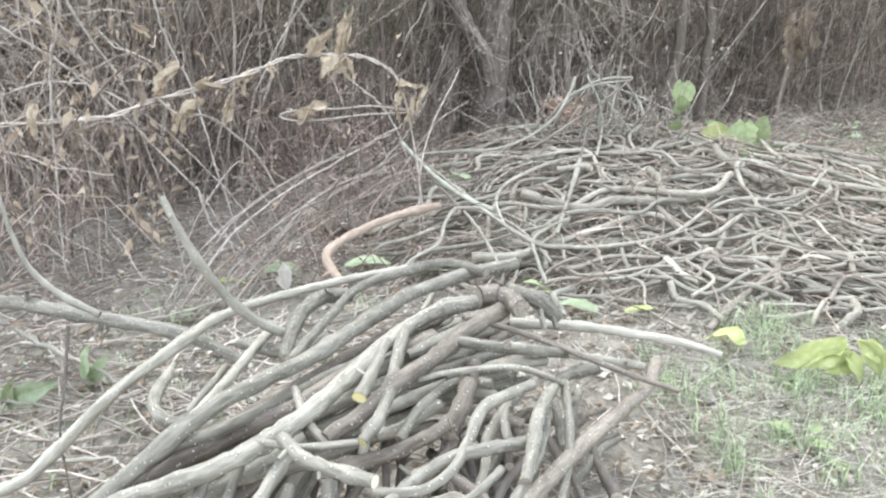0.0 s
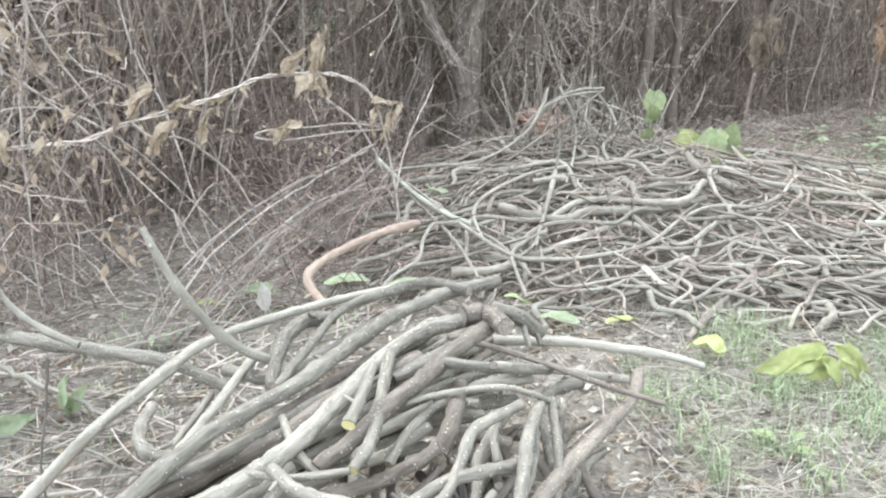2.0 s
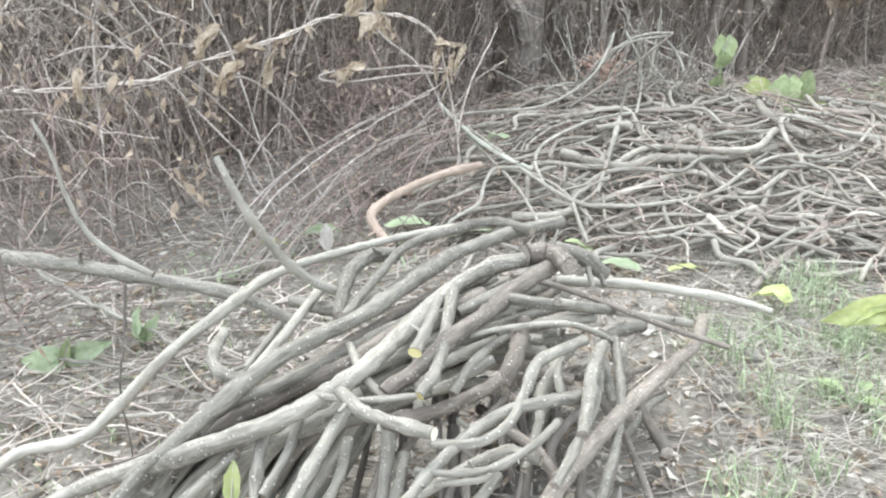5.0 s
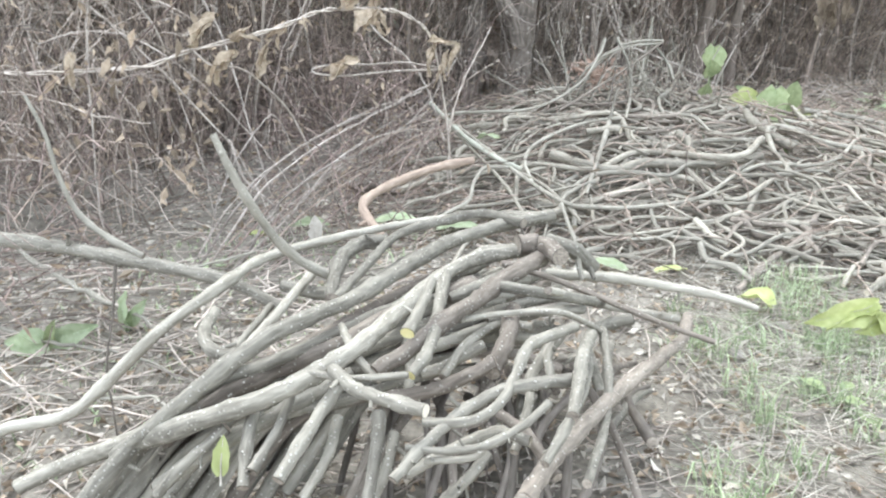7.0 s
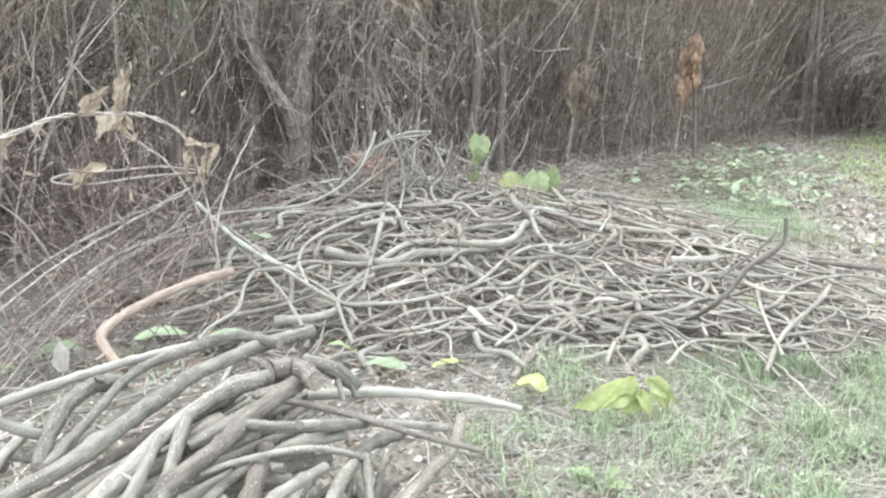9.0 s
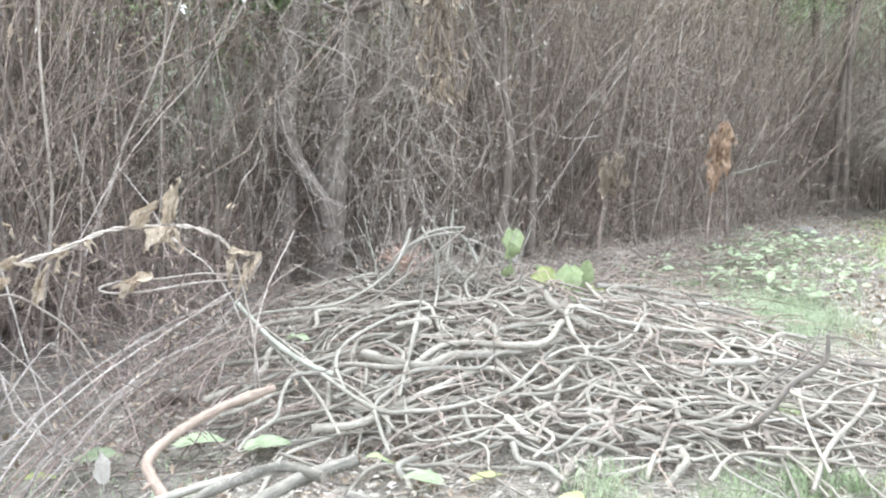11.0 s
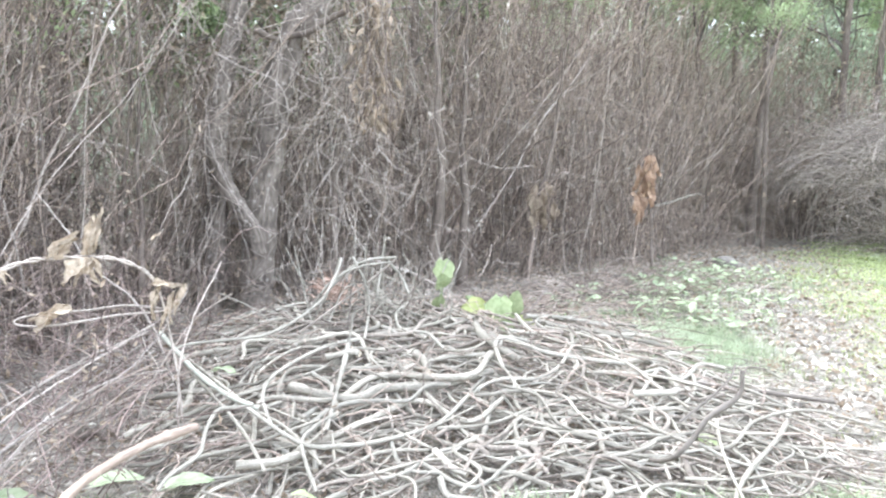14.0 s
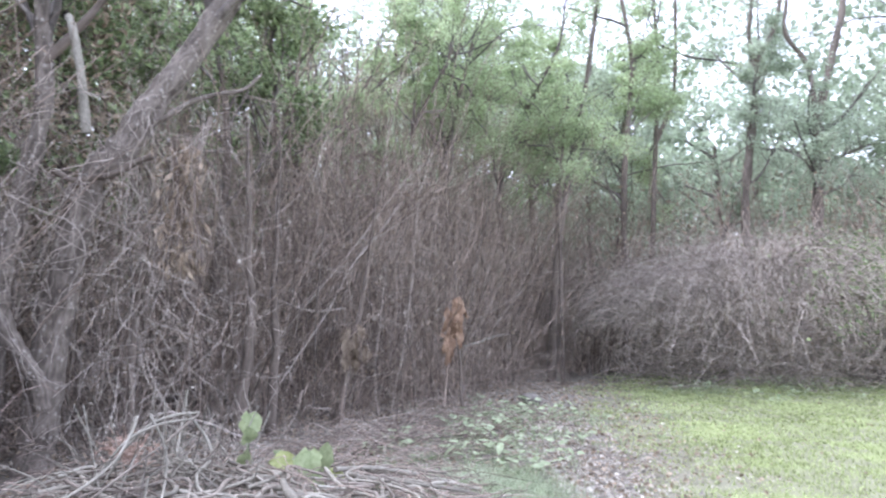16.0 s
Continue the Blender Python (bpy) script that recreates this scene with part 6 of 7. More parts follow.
heart_plant((0.97, 1.76, 0.0), [(-0.03, 0.04, 0.05, 0.07, 0.05, 40, 5), (0.02, -0.02, 0.045, 0.065, 0.05, -100, 0), (0.05, -0.08, 0.04, 0.06, 0.05, -150, -10), (0.03, 0.02, 0.06, 0.05, 0.04, -40, 10)], "seedling with small round green leaves", (GREEN, GREEN))


def cane(points, r, label="arching pale dead cane in the brush", material=None, name="dead_cane"):
    path = glide(points, 6)
    rng = np.random.default_rng(int(abs(points[0][0] * 911 + points[0][2] * 77)))
    path[1:-1] += rng.normal(0, r * 0.4, (len(path) - 2, 3))
    ob = rod(name, path, np.linspace(r, r * 0.5, len(path)) * (1 + 0.14 * rng.normal(0, 1, len(path))), 7, material or CANE, None, 0.05, rng)
    return tagged(ob, label, "cane", "canes in the brush")


def cane_sheaf():
    """Thin reddish canes that rise from one clump and arch over to the far pile."""
    rng = np.random.default_rng(58)
    for i in range(10):
        a = np.array([rng.normal(-1.27, 0.10), rng.normal(2.6, 0.10), 0.0])
        e = np.array([rng.normal(-0.52, 0.12), rng.normal(3.72, 0.12), rng.uniform(0.42, 0.85)])
        lift = rng.uniform(0.0, 0.11)
        pts = [tuple(a)] + [tuple(a + (e - a) * t + (rng.normal(0, 0.02), 0, lift * 4 * t * (1 - t))) for t in (0.25, 0.5, 0.75)] + [tuple(e)]
        cane(pts, rng.uniform(0.0028, 0.0048), "thin reddish dead cane arching over to the pile", (REDTWIG, CANE, STEM)[i % 3])


cane_sheaf()
cane([(-1.40, 2.5, 0.0), (-1.23, 2.70, 0.29), (-1.09, 2.90, 0.45), (-0.88, 3.20, 0.57), (-0.73, 3.50, 0.61), (-0.54, 3.80, 0.72)], 0.006)
cane([(-1.35, 2.5, 0.0), (-1.18, 2.70, 0.29), (-1.01, 2.90, 0.46), (-0.80, 3.30, 0.58), (-0.59, 3.70, 0.69)], 0.006)
cane([(-1.25, 2.65, 0.0), (-1.10, 2.80, 0.26), (-0.92, 3.00, 0.40), (-0.81, 3.30, 0.42), (-0.63, 3.70, 0.55), (-0.46, 3.90, 0.82)], 0.007)
cane([(-1.40, 2.4, 0.0), (-1.22, 2.60, 0.32), (-1.03, 2.90, 0.49), (-0.85, 3.30, 0.59), (-0.60, 3.60, 0.67)], 0.005)
cane([(-1.15, 2.75, 0.0), (-1.03, 2.90, 0.25), (-0.86, 3.10, 0.44), (-0.71, 3.40, 0.49), (-0.52, 3.60, 0.48)], 0.006)
cane([(-1.32, 2.5, 0.1), (-1.26, 2.60, 0.39), (-1.16, 2.80, 0.61), (-1.12, 2.90, 0.62), (-1.02, 2.90, 0.38), (-0.98, 2.9, 0.1)], 0.004)
cane([(-1.36, 2.90, 0.52), (-1.25, 2.80, 0.36), (-1.11, 2.80, 0.23), (-1.0, 2.8, 0.02)], 0.006)
cane([(-1.75, 3.4, 1.5), (-1.69, 3.40, 1.18), (-1.53, 3.30, 0.94), (-1.35, 3.10, 0.58), (-1.21, 3.00, 0.22), (-1.15, 2.95, 0.0)], 0.006)
cane([(-1.68, 2.6, 1.7), (-1.70, 2.60, 1.37), (-1.74, 2.60, 1.20), (-1.80, 2.60, 0.98), (-1.85, 2.6, 0.3), (-1.85, 2.6, 0.0)], 0.007)
cane([(-1.72, 2.6, 1.6), (-1.69, 2.60, 1.37), (-1.67, 2.70, 1.20), (-1.59, 2.80, 0.98), (-1.62, 2.90, 0.85), (-1.5, 2.9, 0.4), (-1.45, 2.9, 0.0)], 0.005)
cane([(-2.2, 2.6, 1.4), (-1.95, 2.60, 1.21), (-1.82, 2.70, 1.09), (-1.71, 2.80, 0.94), (-1.56, 2.90, 0.73), (-1.35, 3.0, 0.4), (-1.2, 3.0, 0.05)], 0.006)
cane([(-2.1, 2.7, 0.95), (-1.9, 2.7, 1.0), (-1.7, 2.75, 0.98), (-1.5, 2.8, 0.85), (-1.3, 2.9, 0.6), (-1.1, 2.95, 0.3), (-1.05, 2.95, 0.0)], 0.004)
cane([(-0.5, 3.7, 0.4), (-0.64, 3.70, 0.76), (-0.90, 3.80, 0.97), (-1.04, 3.90, 1.14), (-1.22, 4.00, 1.34)], 0.005)
cane([(-0.46, 3.55, 0.02), (-0.45, 3.6, 0.5), (-0.40, 3.75, 0.72), (-0.28, 3.9, 0.98)], 0.006, material=TWIG)
cane([(-0.72, 3.6, 0.02), (-0.6, 3.65, 0.4), (-0.40, 3.75, 0.7), (-0.22, 3.8, 0.82)], 0.004, material=TWIG)
cane([(-1.946, 2.188, 0.2), (-1.655, 2.036, 0.14), (-1.443, 1.964, 0.1), (-1.234, 1.879, 0.06), (-1.068, 1.775, 0.03)], 0.012, "weathered grey stick lying across the litter", BARK["bark"], "fallen_stick")
cane([(-1.967, 1.862, 0.05), (-1.571, 1.73, 0.05), (-1.374, 1.69, 0.05), (-1.122, 1.639, 0.05), (-0.878, 1.507, 0.05)], 0.008, "thin pale stick lying across the litter", BARK["pale"], "fallen_stick")
cane([(-1.545, 1.491, 0.05), (-1.386, 1.397, 0.05), (-1.293, 1.385, 0.05), (-1.197, 1.365, 0.05)], 0.008, "thin pale stick lying across the litter", BARK["pale"], "fallen_stick")
cane([(-1.113, 1.388, 0.05), (-0.98, 1.42, 0.05), (-0.86, 1.358, 0.05)], 0.007, "thin pale stick lying across the litter", BARK["pale"], "fallen_stick")
cane([(-1.346, 2.314, 0.1), (-1.172, 2.529, 0.1), (-1.082, 2.761, 0.1), (-0.945, 2.917, 0.12)], 0.006, "thin pale stick lying across the litter", BARK["pale"], "fallen_stick")
cane([(1.60, 3.05, 0.12), (1.72, 2.81, 0.06), (1.75, 2.32, 0.04), (1.72, 1.95, 0.03), (1.72, 1.72, 0.03)], 0.006, "thin grey stick trailing from the pile over the grass", BARK["bark"], "fallen_stick")
cane([(1.80, 3.15, 0.12), (1.91, 2.95, 0.07), (1.95, 2.54, 0.05), (1.91, 2.12, 0.03), (1.85, 1.82, 0.03)], 0.007, "thin grey stick trailing from the pile over the grass", BARK["thin"], "fallen_stick")
cane([(2.25, 3.75, 0.12), (2.31, 3.50, 0.07), (2.33, 3.08, 0.05), (2.25, 2.55, 0.03)], 0.006, "thin grey stick trailing from the pile over the grass", BARK["bark"], "fallen_stick")
cane([(1.61, 2.49, 0.05), (1.67, 2.08, 0.04), (1.65, 1.80, 0.03)], 0.004, "thin grey stick trailing from the pile over the grass", BARK["thin"], "fallen_stick")
cane([(-1.08, 3.93, 0.05), (-0.95, 3.96, 0.06), (-0.78, 3.95, 0.05)], 0.036, "short dark rotten log on the litter", DARKTRUNK, "rotten_log")
cane([(-0.913, 1.25, 0.519), (-0.923, 1.22, 0.386), (-0.946, 1.2, 0.236), (-0.946, 1.2, 0.0)], 0.004, "thin dark dead stem standing in the litter", BARK["dark"])
cane([(3.05, 10.00, 1.57), (2.49, 9.70, 1.53), (1.94, 9.50, 1.69), (1.56, 9.40, 1.75), (1.36, 9.30, 1.65), (1.78, 9.40, 1.58)], 0.010, "pale looping vine before the thicket")
cane([(3.85, 10.20, 3.05), (3.47, 10.0, 2.59), (3.05, 9.8, 2.13), (2.62, 9.5, 1.46), (1.97, 9.2, 0.59), (1.7, 9.1, 0.0)], 0.009, "long pale stem leaning in the thicket")
cane([(0.2, 6.5, 0.3), (0.53, 6.40, 0.70), (0.87, 6.30, 0.64), (1.19, 6.20, 0.50), (1.40, 6.00, 0.38), (1.55, 5.9, 0.2)], 0.009, "arching pale cane behind the pile")
cane([(1.75, 6.0, 0.1), (1.95, 6.0, 0.3), (2.1, 6.0, 0.5)], 0.009, "straight pale stick leaning behind the pile")
cane([(4.9, 10.3, 1.0), (5.3, 10.2, 1.12), (5.55, 10.1, 1.2)], 0.013, "pale stub of a stick among rust-brown leaves", BARK["pale"])


cane([(-0.74, 7.35, 2.56), (-0.61, 7.35, 2.49), (-0.43, 7.35, 2.41), (-0.24, 7.35, 2.34), (-0.13, 7.35, 2.20), (-0.10, 7.35, 1.98), (-0.20, 7.35, 1.79), (-0.22, 7.35, 1.65), (-0.17, 7.35, 1.54)], 0.0072, "pale dead vine curling among bare stems", name="vine_stem")
cane([(-0.26, 7.30, 2.66), (-0.19, 7.30, 2.57), (-0.06, 7.30, 2.49), (0.08, 7.30, 2.42)], 0.0065, "pale dead vine curling among bare stems", name="vine_stem")
cane([(-0.83, 7.45, 1.72), (-0.78, 7.45, 1.53), (-0.69, 7.45, 1.32), (-0.56, 7.45, 1.13), (-0.43, 7.45, 0.96), (-0.29, 7.45, 0.87), (-0.21, 7.45, 0.86)], 0.0078, "pale dead vine curling among bare stems", name="vine_stem")
cane([(-0.87, 7.50, 1.97), (-0.82, 7.50, 1.64), (-0.73, 7.50, 1.40), (-0.65, 7.50, 1.15), (-0.57, 7.50, 0.87), (-0.48, 7.50, 0.54)], 0.0084, "pale dead vine curling among bare stems", name="vine_stem")
cane([(-1.26, 7.30, 1.08), (-1.12, 7.30, 1.23), (-0.94, 7.30, 1.39), (-0.77, 7.30, 1.50)], 0.0059, "pale dead vine curling among bare stems", name="vine_stem")
cane([(0.35, 7.30, 2.48), (0.31, 7.30, 2.31), (0.23, 7.30, 2.12), (0.30, 7.30, 2.09)], 0.0052, "pale dead vine curling among bare stems", name="vine_stem")
cane([(0.17, 7.30, 1.66), (0.23, 7.30, 1.42), (0.35, 7.30, 1.31), (0.39, 7.30, 1.01), (0.35, 7.30, 0.74), (0.46, 7.30, 0.40)], 0.0065, "pale dead vine curling among bare stems", name="vine_stem")
cane([(0.44, 7.40, 2.00), (0.50, 7.40, 1.73), (0.36, 7.40, 1.42), (0.45, 7.40, 1.12), (0.59, 7.40, 0.95)], 0.0059, "pale dead vine curling among bare stems", name="vine_stem")
cane([(-0.43, 7.35, 2.37), (-0.38, 7.35, 2.19), (-0.25, 7.35, 2.08)], 0.0052, "pale dead vine curling among bare stems", name="vine_stem")
cane([(-0.47, 7.30, 1.65), (-0.49, 7.30, 1.48), (-0.44, 7.30, 1.41), (-0.49, 7.30, 1.32)], 0.0046, "pale dead vine curling among bare stems", name="vine_stem")
cane([(-0.30, 7.20, 0.79), (0.02, 7.20, 1.07), (0.37, 7.20, 1.13), (0.72, 7.20, 1.21)], 0.0039, "pale dead vine curling among bare stems", name="vine_stem")
cane([(0.07, 7.20, 1.18), (0.45, 7.20, 0.96), (0.73, 7.20, 0.69), (0.81, 7.20, 0.36)], 0.0052, "pale dead vine curling among bare stems", name="vine_stem")
cane([(0.52, 7.35, 1.67), (0.45, 7.35, 1.40), (0.41, 7.35, 1.12), (0.48, 7.35, 0.84)], 0.0052, "pale dead vine curling among bare stems", name="vine_stem")
cane([(-0.95, 7.30, 3.20), (-0.99, 7.30, 2.89), (-1.00, 7.30, 2.63), (-1.15, 7.30, 2.26), (-1.35, 7.30, 1.62)], 0.0052, "pale dead vine curling among bare stems", name="vine_stem")
cane([(-1.98, 5.20, 1.70), (-1.77, 5.20, 1.82), (-1.52, 5.20, 1.75), (-1.30, 5.20, 1.65), (-1.05, 5.20, 1.61), (-0.79, 5.20, 1.43)], 0.0033, "pale dead vine curling among bare stems", name="vine_stem")
cane([(-1.91, 5.20, 1.55), (-1.88, 5.20, 1.36), (-1.81, 5.20, 1.10), (-1.75, 5.20, 0.72), (-1.73, 5.20, 0.41)], 0.0065, "pale dead vine curling among bare stems", name="vine_stem")
cane([(1.61, 8.60, 2.73), (2.02, 8.60, 2.93), (2.42, 8.60, 3.13)], 0.0052, "pale dead vine curling among bare stems", name="vine_stem")
cane([(1.84, 9.00, 2.07), (2.18, 9.00, 2.14), (2.67, 9.00, 2.02), (3.33, 9.00, 1.95), (3.87, 9.00, 2.05)], 0.0052, "pale dead vine curling among bare stems", name="vine_stem")
cane([(3.47, 9.20, 3.16), (3.86, 9.20, 3.22), (4.18, 9.20, 3.26)], 0.0052, "pale dead vine curling among bare stems", name="vine_stem")


def dead_vine():
    """The withered climber that trails from the brush, with its crumpled leaves."""
    thing = new("dead_vine")
    rope = glide([(-2.126, 2.5, 0.846), (-1.974, 2.5, 0.847), (-1.742, 2.6, 0.856), (-1.57, 2.65, 0.869), (-1.455, 2.75, 0.917), (-1.23, 2.85, 0.974), (-1.089, 2.95, 1.019), (-0.966, 3.05, 1.074), (-0.864, 3.1, 1.088), (-0.722, 3.15, 1.087), (-0.617, 3.2, 1.069), (-0.535, 3.3, 1.008), (-0.511, 3.4, 0.936), (-0.493, 3.5, 0.79), (-0.463, 3.6, 0.45), (-0.443, 3.65, 0.0)], 8)
    s = np.arange(len(rope))
    for k in (0, 1):
        a = s * 0.55 + k * math.pi
        off = np.stack([0 * a, np.cos(a), np.sin(a)], -1) * 0.006
        soup("strand", *tubes((rope + off)[None], np.full((1, len(rope)), 0.0046), 6), VINE, thing)
    for pts in ([(-1.42, 2.75, 0.93), (-1.36, 2.80, 0.86), (-1.28, 2.90, 0.84), (-1.23, 3.00, 0.77), (-1.17, 3.20, 0.60), (-1.12, 3.40, 0.3)],
                [(-0.426, 3.5, 0.795), (-0.546, 3.45, 0.792), (-0.677, 3.4, 0.792), (-0.793, 3.3, 0.787), (-0.904, 3.25, 0.779), (-0.999, 3.2, 0.787), (-1.051, 3.2, 0.803), (-1.023, 3.22, 0.822), (-0.931, 3.3, 0.827), (-0.804, 3.35, 0.825), (-0.659, 3.45, 0.828), (-0.498, 3.5, 0.801)]):
        path = glide(pts, 8)
        soup("strand", *tubes(path[None], np.full((1, len(path)), 0.005), 6), VINE, thing)
    rng = np.random.default_rng(63)
    for i, (base, tip, width) in enumerate((((-0.727, 3.15, 1.087), (-0.696, 3.1, 1.26), 0.069), ((-0.863, 3.12, 1.09), (-0.748, 3.07, 1.194), 0.079), ((-0.721, 3.12, 1.088), (-0.817, 3.07, 0.991), 0.090), ((-0.719, 3.15, 1.085), (-0.69, 3.1, 0.978), 0.058), ((-0.836, 3.25, 0.854), (-0.979, 3.2, 0.79), 0.104), ((-1.434, 2.76, 0.944), (-1.323, 2.71, 1.089), 0.066), ((-1.267, 2.85, 0.917), (-1.375, 2.8, 0.797), 0.078), ((-1.204, 2.92, 0.792), (-1.144, 2.87, 0.924), 0.060), ((-1.287, 2.82, 0.976), (-1.17, 2.77, 1.012), 0.043), ((-1.069, 2.98, 1.027), (-1.129, 2.93, 0.943), 0.056), ((-1.825, 2.52, 0.93), (-1.813, 2.47, 0.797), 0.053), ((-0.527, 3.38, 0.937), (-0.386, 3.33, 0.94), 0.073), ((-0.438, 3.42, 0.894), (-0.47, 3.37, 0.706), 0.068), ((-0.384, 3.45, 0.926), (-0.457, 3.4, 0.787), 0.057), ((-1.028, 3.0, 1.045), (-0.962, 2.95, 0.994), 0.036), ((-0.497, 3.4, 0.936), (-0.554, 3.35, 0.765), 0.051))):
        for k in (0, 1):
            off = Vector(rng.normal(0, 0.012, 3)) * k
            spread_leaf(Vector(base) + off, Vector(base).lerp(Vector(tip), 0.75 if i > 10 else 1.0) + off * 2, width * (0.72, 0.45)[k] * (0.65 if i > 10 else 1.0), STRAW, thing, 60 + i * 2 + k, rng.normal(0, 25), 0.1, 0.5, 0.6, 1.1, "straw-coloured crumpled dry leaf", "dry_leaf")
    tagged(thing, "twisted dead vine with crumpled straw-coloured leaves", "vine")


dead_vine()


def hanging_vines():
    """Dead climbers hanging in tangled lengths on and beside the trunks."""
    rng = np.random.default_rng(52)
    for i in range(90):
        x = (rng.normal(0.5, 0.3), rng.normal(-0.95, 0.15), rng.uniform(-1.4, 1.8), rng.normal(0.4, 0.2))[i % 4]
        if -0.8 < x < 0.0 and i % 5:
            x += 0.85
        base = np.array([[x, rng.uniform(6.8, 7.7), rng.uniform(0.7, 3.6)]])
        way = np.array([[rng.normal(0, 0.35), rng.normal(0, 0.15), -1.0 if i % 4 else rng.normal(0, 0.6)]])
        path = shoots(rng, base, way, [rng.uniform(0.5, 1.7)], 16, 0.2)[0]
        path[:, 2] = np.maximum(path[:, 2], 0.02)
        path = glide(path, 2)
        r = rng.uniform(0.002, 0.0055)
        ob = soup("hanging_vine", *tubes(path[None], np.linspace(r, r * 0.5, len(path))[None], 5), (VINE, TWIG)[i % 2])
        tagged(ob, "pale dead vine stem hanging in a tangle", "vine", "hanging vines")
    bunch = new("hanging_leaf_bunch")
    n = 420
    at = np.stack([rng.normal(0.72, 0.11, n), rng.normal(7.4, 0.08, n), rng.uniform(1.9, 3.15, n)], -1)
    soup("dead_leaves", *blades(rng, at, rng.uniform(0.06, 0.16, n), aspect=0.3, up=-2.5), DEADLEAF, bunch, smooth=False)
    cord = shoots(rng, np.stack([rng.normal(0.72, 0.06, 14), rng.normal(7.42, 0.05, 14), np.full(14, 3.2)], -1), np.tile((0, 0, -1.0), (14, 1)), rng.uniform(0.8, 1.5, 14), 9, 0.1)
    soup("cord_tangle", *tubes(cord, np.full((14, 9), 0.006), 4), STEM, bunch)["kind"] = "stuff"
    tagged(bunch, "dark bunch of dead leaves and vines hanging from the leaning tree", "vine")


hanging_vines()


def rust_shrub(x, y, top, n, seed, material, size):
    """A dead stem with large rust-brown leaves still hanging on it."""
    rng = np.random.default_rng(seed)
    thing = new("withered_shrub")
    thing.matrix_basis = pose(x, y, 0)
    path = glide([(-0.12, 0, 0), (-0.05, 0.02, top * 0.4), (0.02, 0, top * 0.75), (0.08, 0, top)], 6)
    soup("stem", *tubes(path[None], np.linspace(0.02, 0.008, len(path))[None], 6), STEM, thing)
    for i in range(n):
        p = Vector(path[int(len(path) * rng.uniform(0.6, 0.99))]) + Vector((rng.normal(0, 0.06), -0.05, 0))
        spread_leaf(p, p + Vector((rng.normal(-0.02, 0.07), rng.normal(-0.03, 0.05), -rng.uniform(0.16, 0.36) * size)), rng.uniform(0.07, 0.14) * size, material, thing, seed + i, rng.normal(0, 35), 0.1, 0.4, 0.6, 1.0, name="hanging_leaf")
    tagged(thing, "dead stem hung with large rust-brown leaves", "shrub")


rust_shrub(4.66, 10.2, 1.72, 22, 61, RUST, 1.3)
rust_shrub(3.00, 9.7, 1.35, 9, 62, DEADLEAF, 1.0)


def twig_nest():
    """The reddish bunch of dead fern fronds at the back of the pile."""
    rng = np.random.default_rng(71)
    thing = new("dead_frond_bunch")
    thing.matrix_basis = pose(0.36, 5.2, 0.58)
    thing.scale = (0.62, 0.62, 0.75)
    for i in range(26):
        a = rng.uniform(0.3, 2.8)
        d = np.array([[math.cos(a + 1.2), rng.normal(0, 0.4), abs(math.sin(a)) * 0.9]])
        p = shoots(rng, np.zeros((1, 3)) + rng.normal(0, 0.06, (1, 3)), d, [rng.uniform(0.2, 0.42)], 7, 0.2, droop=0.25)
        soup("frond", *tubes(p, np.linspace(0.008, 0.003, 7)[None], 4), FROND, thing)
    for i in range(34):
        b = Vector(rng.normal(0, 1, 3) * (0.14, 0.08, 0.07)) + Vector((0, 0, 0.06))
        spread_leaf(b, b + Vector((rng.normal(0, 0.09), rng.normal(-0.03, 0.04), rng.normal(0.0, 0.06))), rng.uniform(0.02, 0.04), FROND, thing, 900 + i, rng.normal(0, 50), 0, 0.5, 0.5, 1.0, name="frond_leaf")
    tagged(thing, "bunch of reddish dead fronds behind the pile", "dead fronds")


twig_nest()


# ---- herbs, grass, litter and stones ----
def low_herb(seed):
    rng = np.random.default_rng(seed)
    thing = new("low_herb")
    for i in range(6):
        a, r, z = i * 1.05 + rng.normal(0, 0.3), rng.uniform(0.04, 0.12), rng.uniform(0.05, 0.14)
        x, y = r * math.cos(a), r * math.sin(a)
        soup("stem", *tubes(glide([(0, 0, 0), (x * 0.5, y * 0.5, z * 0.8), (x, y, z)], 2)[None], np.full((1, 5), 0.002), 4), HERB, thing)
        leaf = part("leaf", leaf_mesh(rng.uniform(0.05, 0.11), rng.uniform(0.045, 0.08), 0.4, 0.2, 0.15, 0.2, seed * 9 + i), HERB, thing)
        leaf.matrix_basis = pose(x, y, z, rng.normal(0, 12), rng.normal(0, 12), math.degrees(a) - 90)
    return tagged(thing, "low herb with pale green broad leaves", "herb", "herbs by the thicket")


def herbs():
    rng = np.random.default_rng(81)
    kinds = [low_herb(90 + i) for i in range(3)]
    for i in range(110):
        if i < 80:
            t = rng.uniform(0, 1)
            x, y = 3.5 + 2.7 * t + rng.normal(0, 0.5), 7.1 + 3.4 * t + rng.normal(0, 0.7)
        else:
            x, y = rng.uniform(9.5, 13.5), rng.uniform(9.5, 12.5)
        if i in (50, 51):
            x, y = -1.35 + 0.05 * (i - 50), 2.57
        m = pose(x, y, float(swell(x, y)), 0, 0, rng.uniform(0, 360))
        c = kinds[i] if i < 3 else copy_thing(kinds[i % 3], m)
        c.matrix_basis = m
        s = rng.uniform(0.8, 1.6) * (0.4 if i in (50, 51) else 1)
        c.scale = (s, s, s)


herbs()


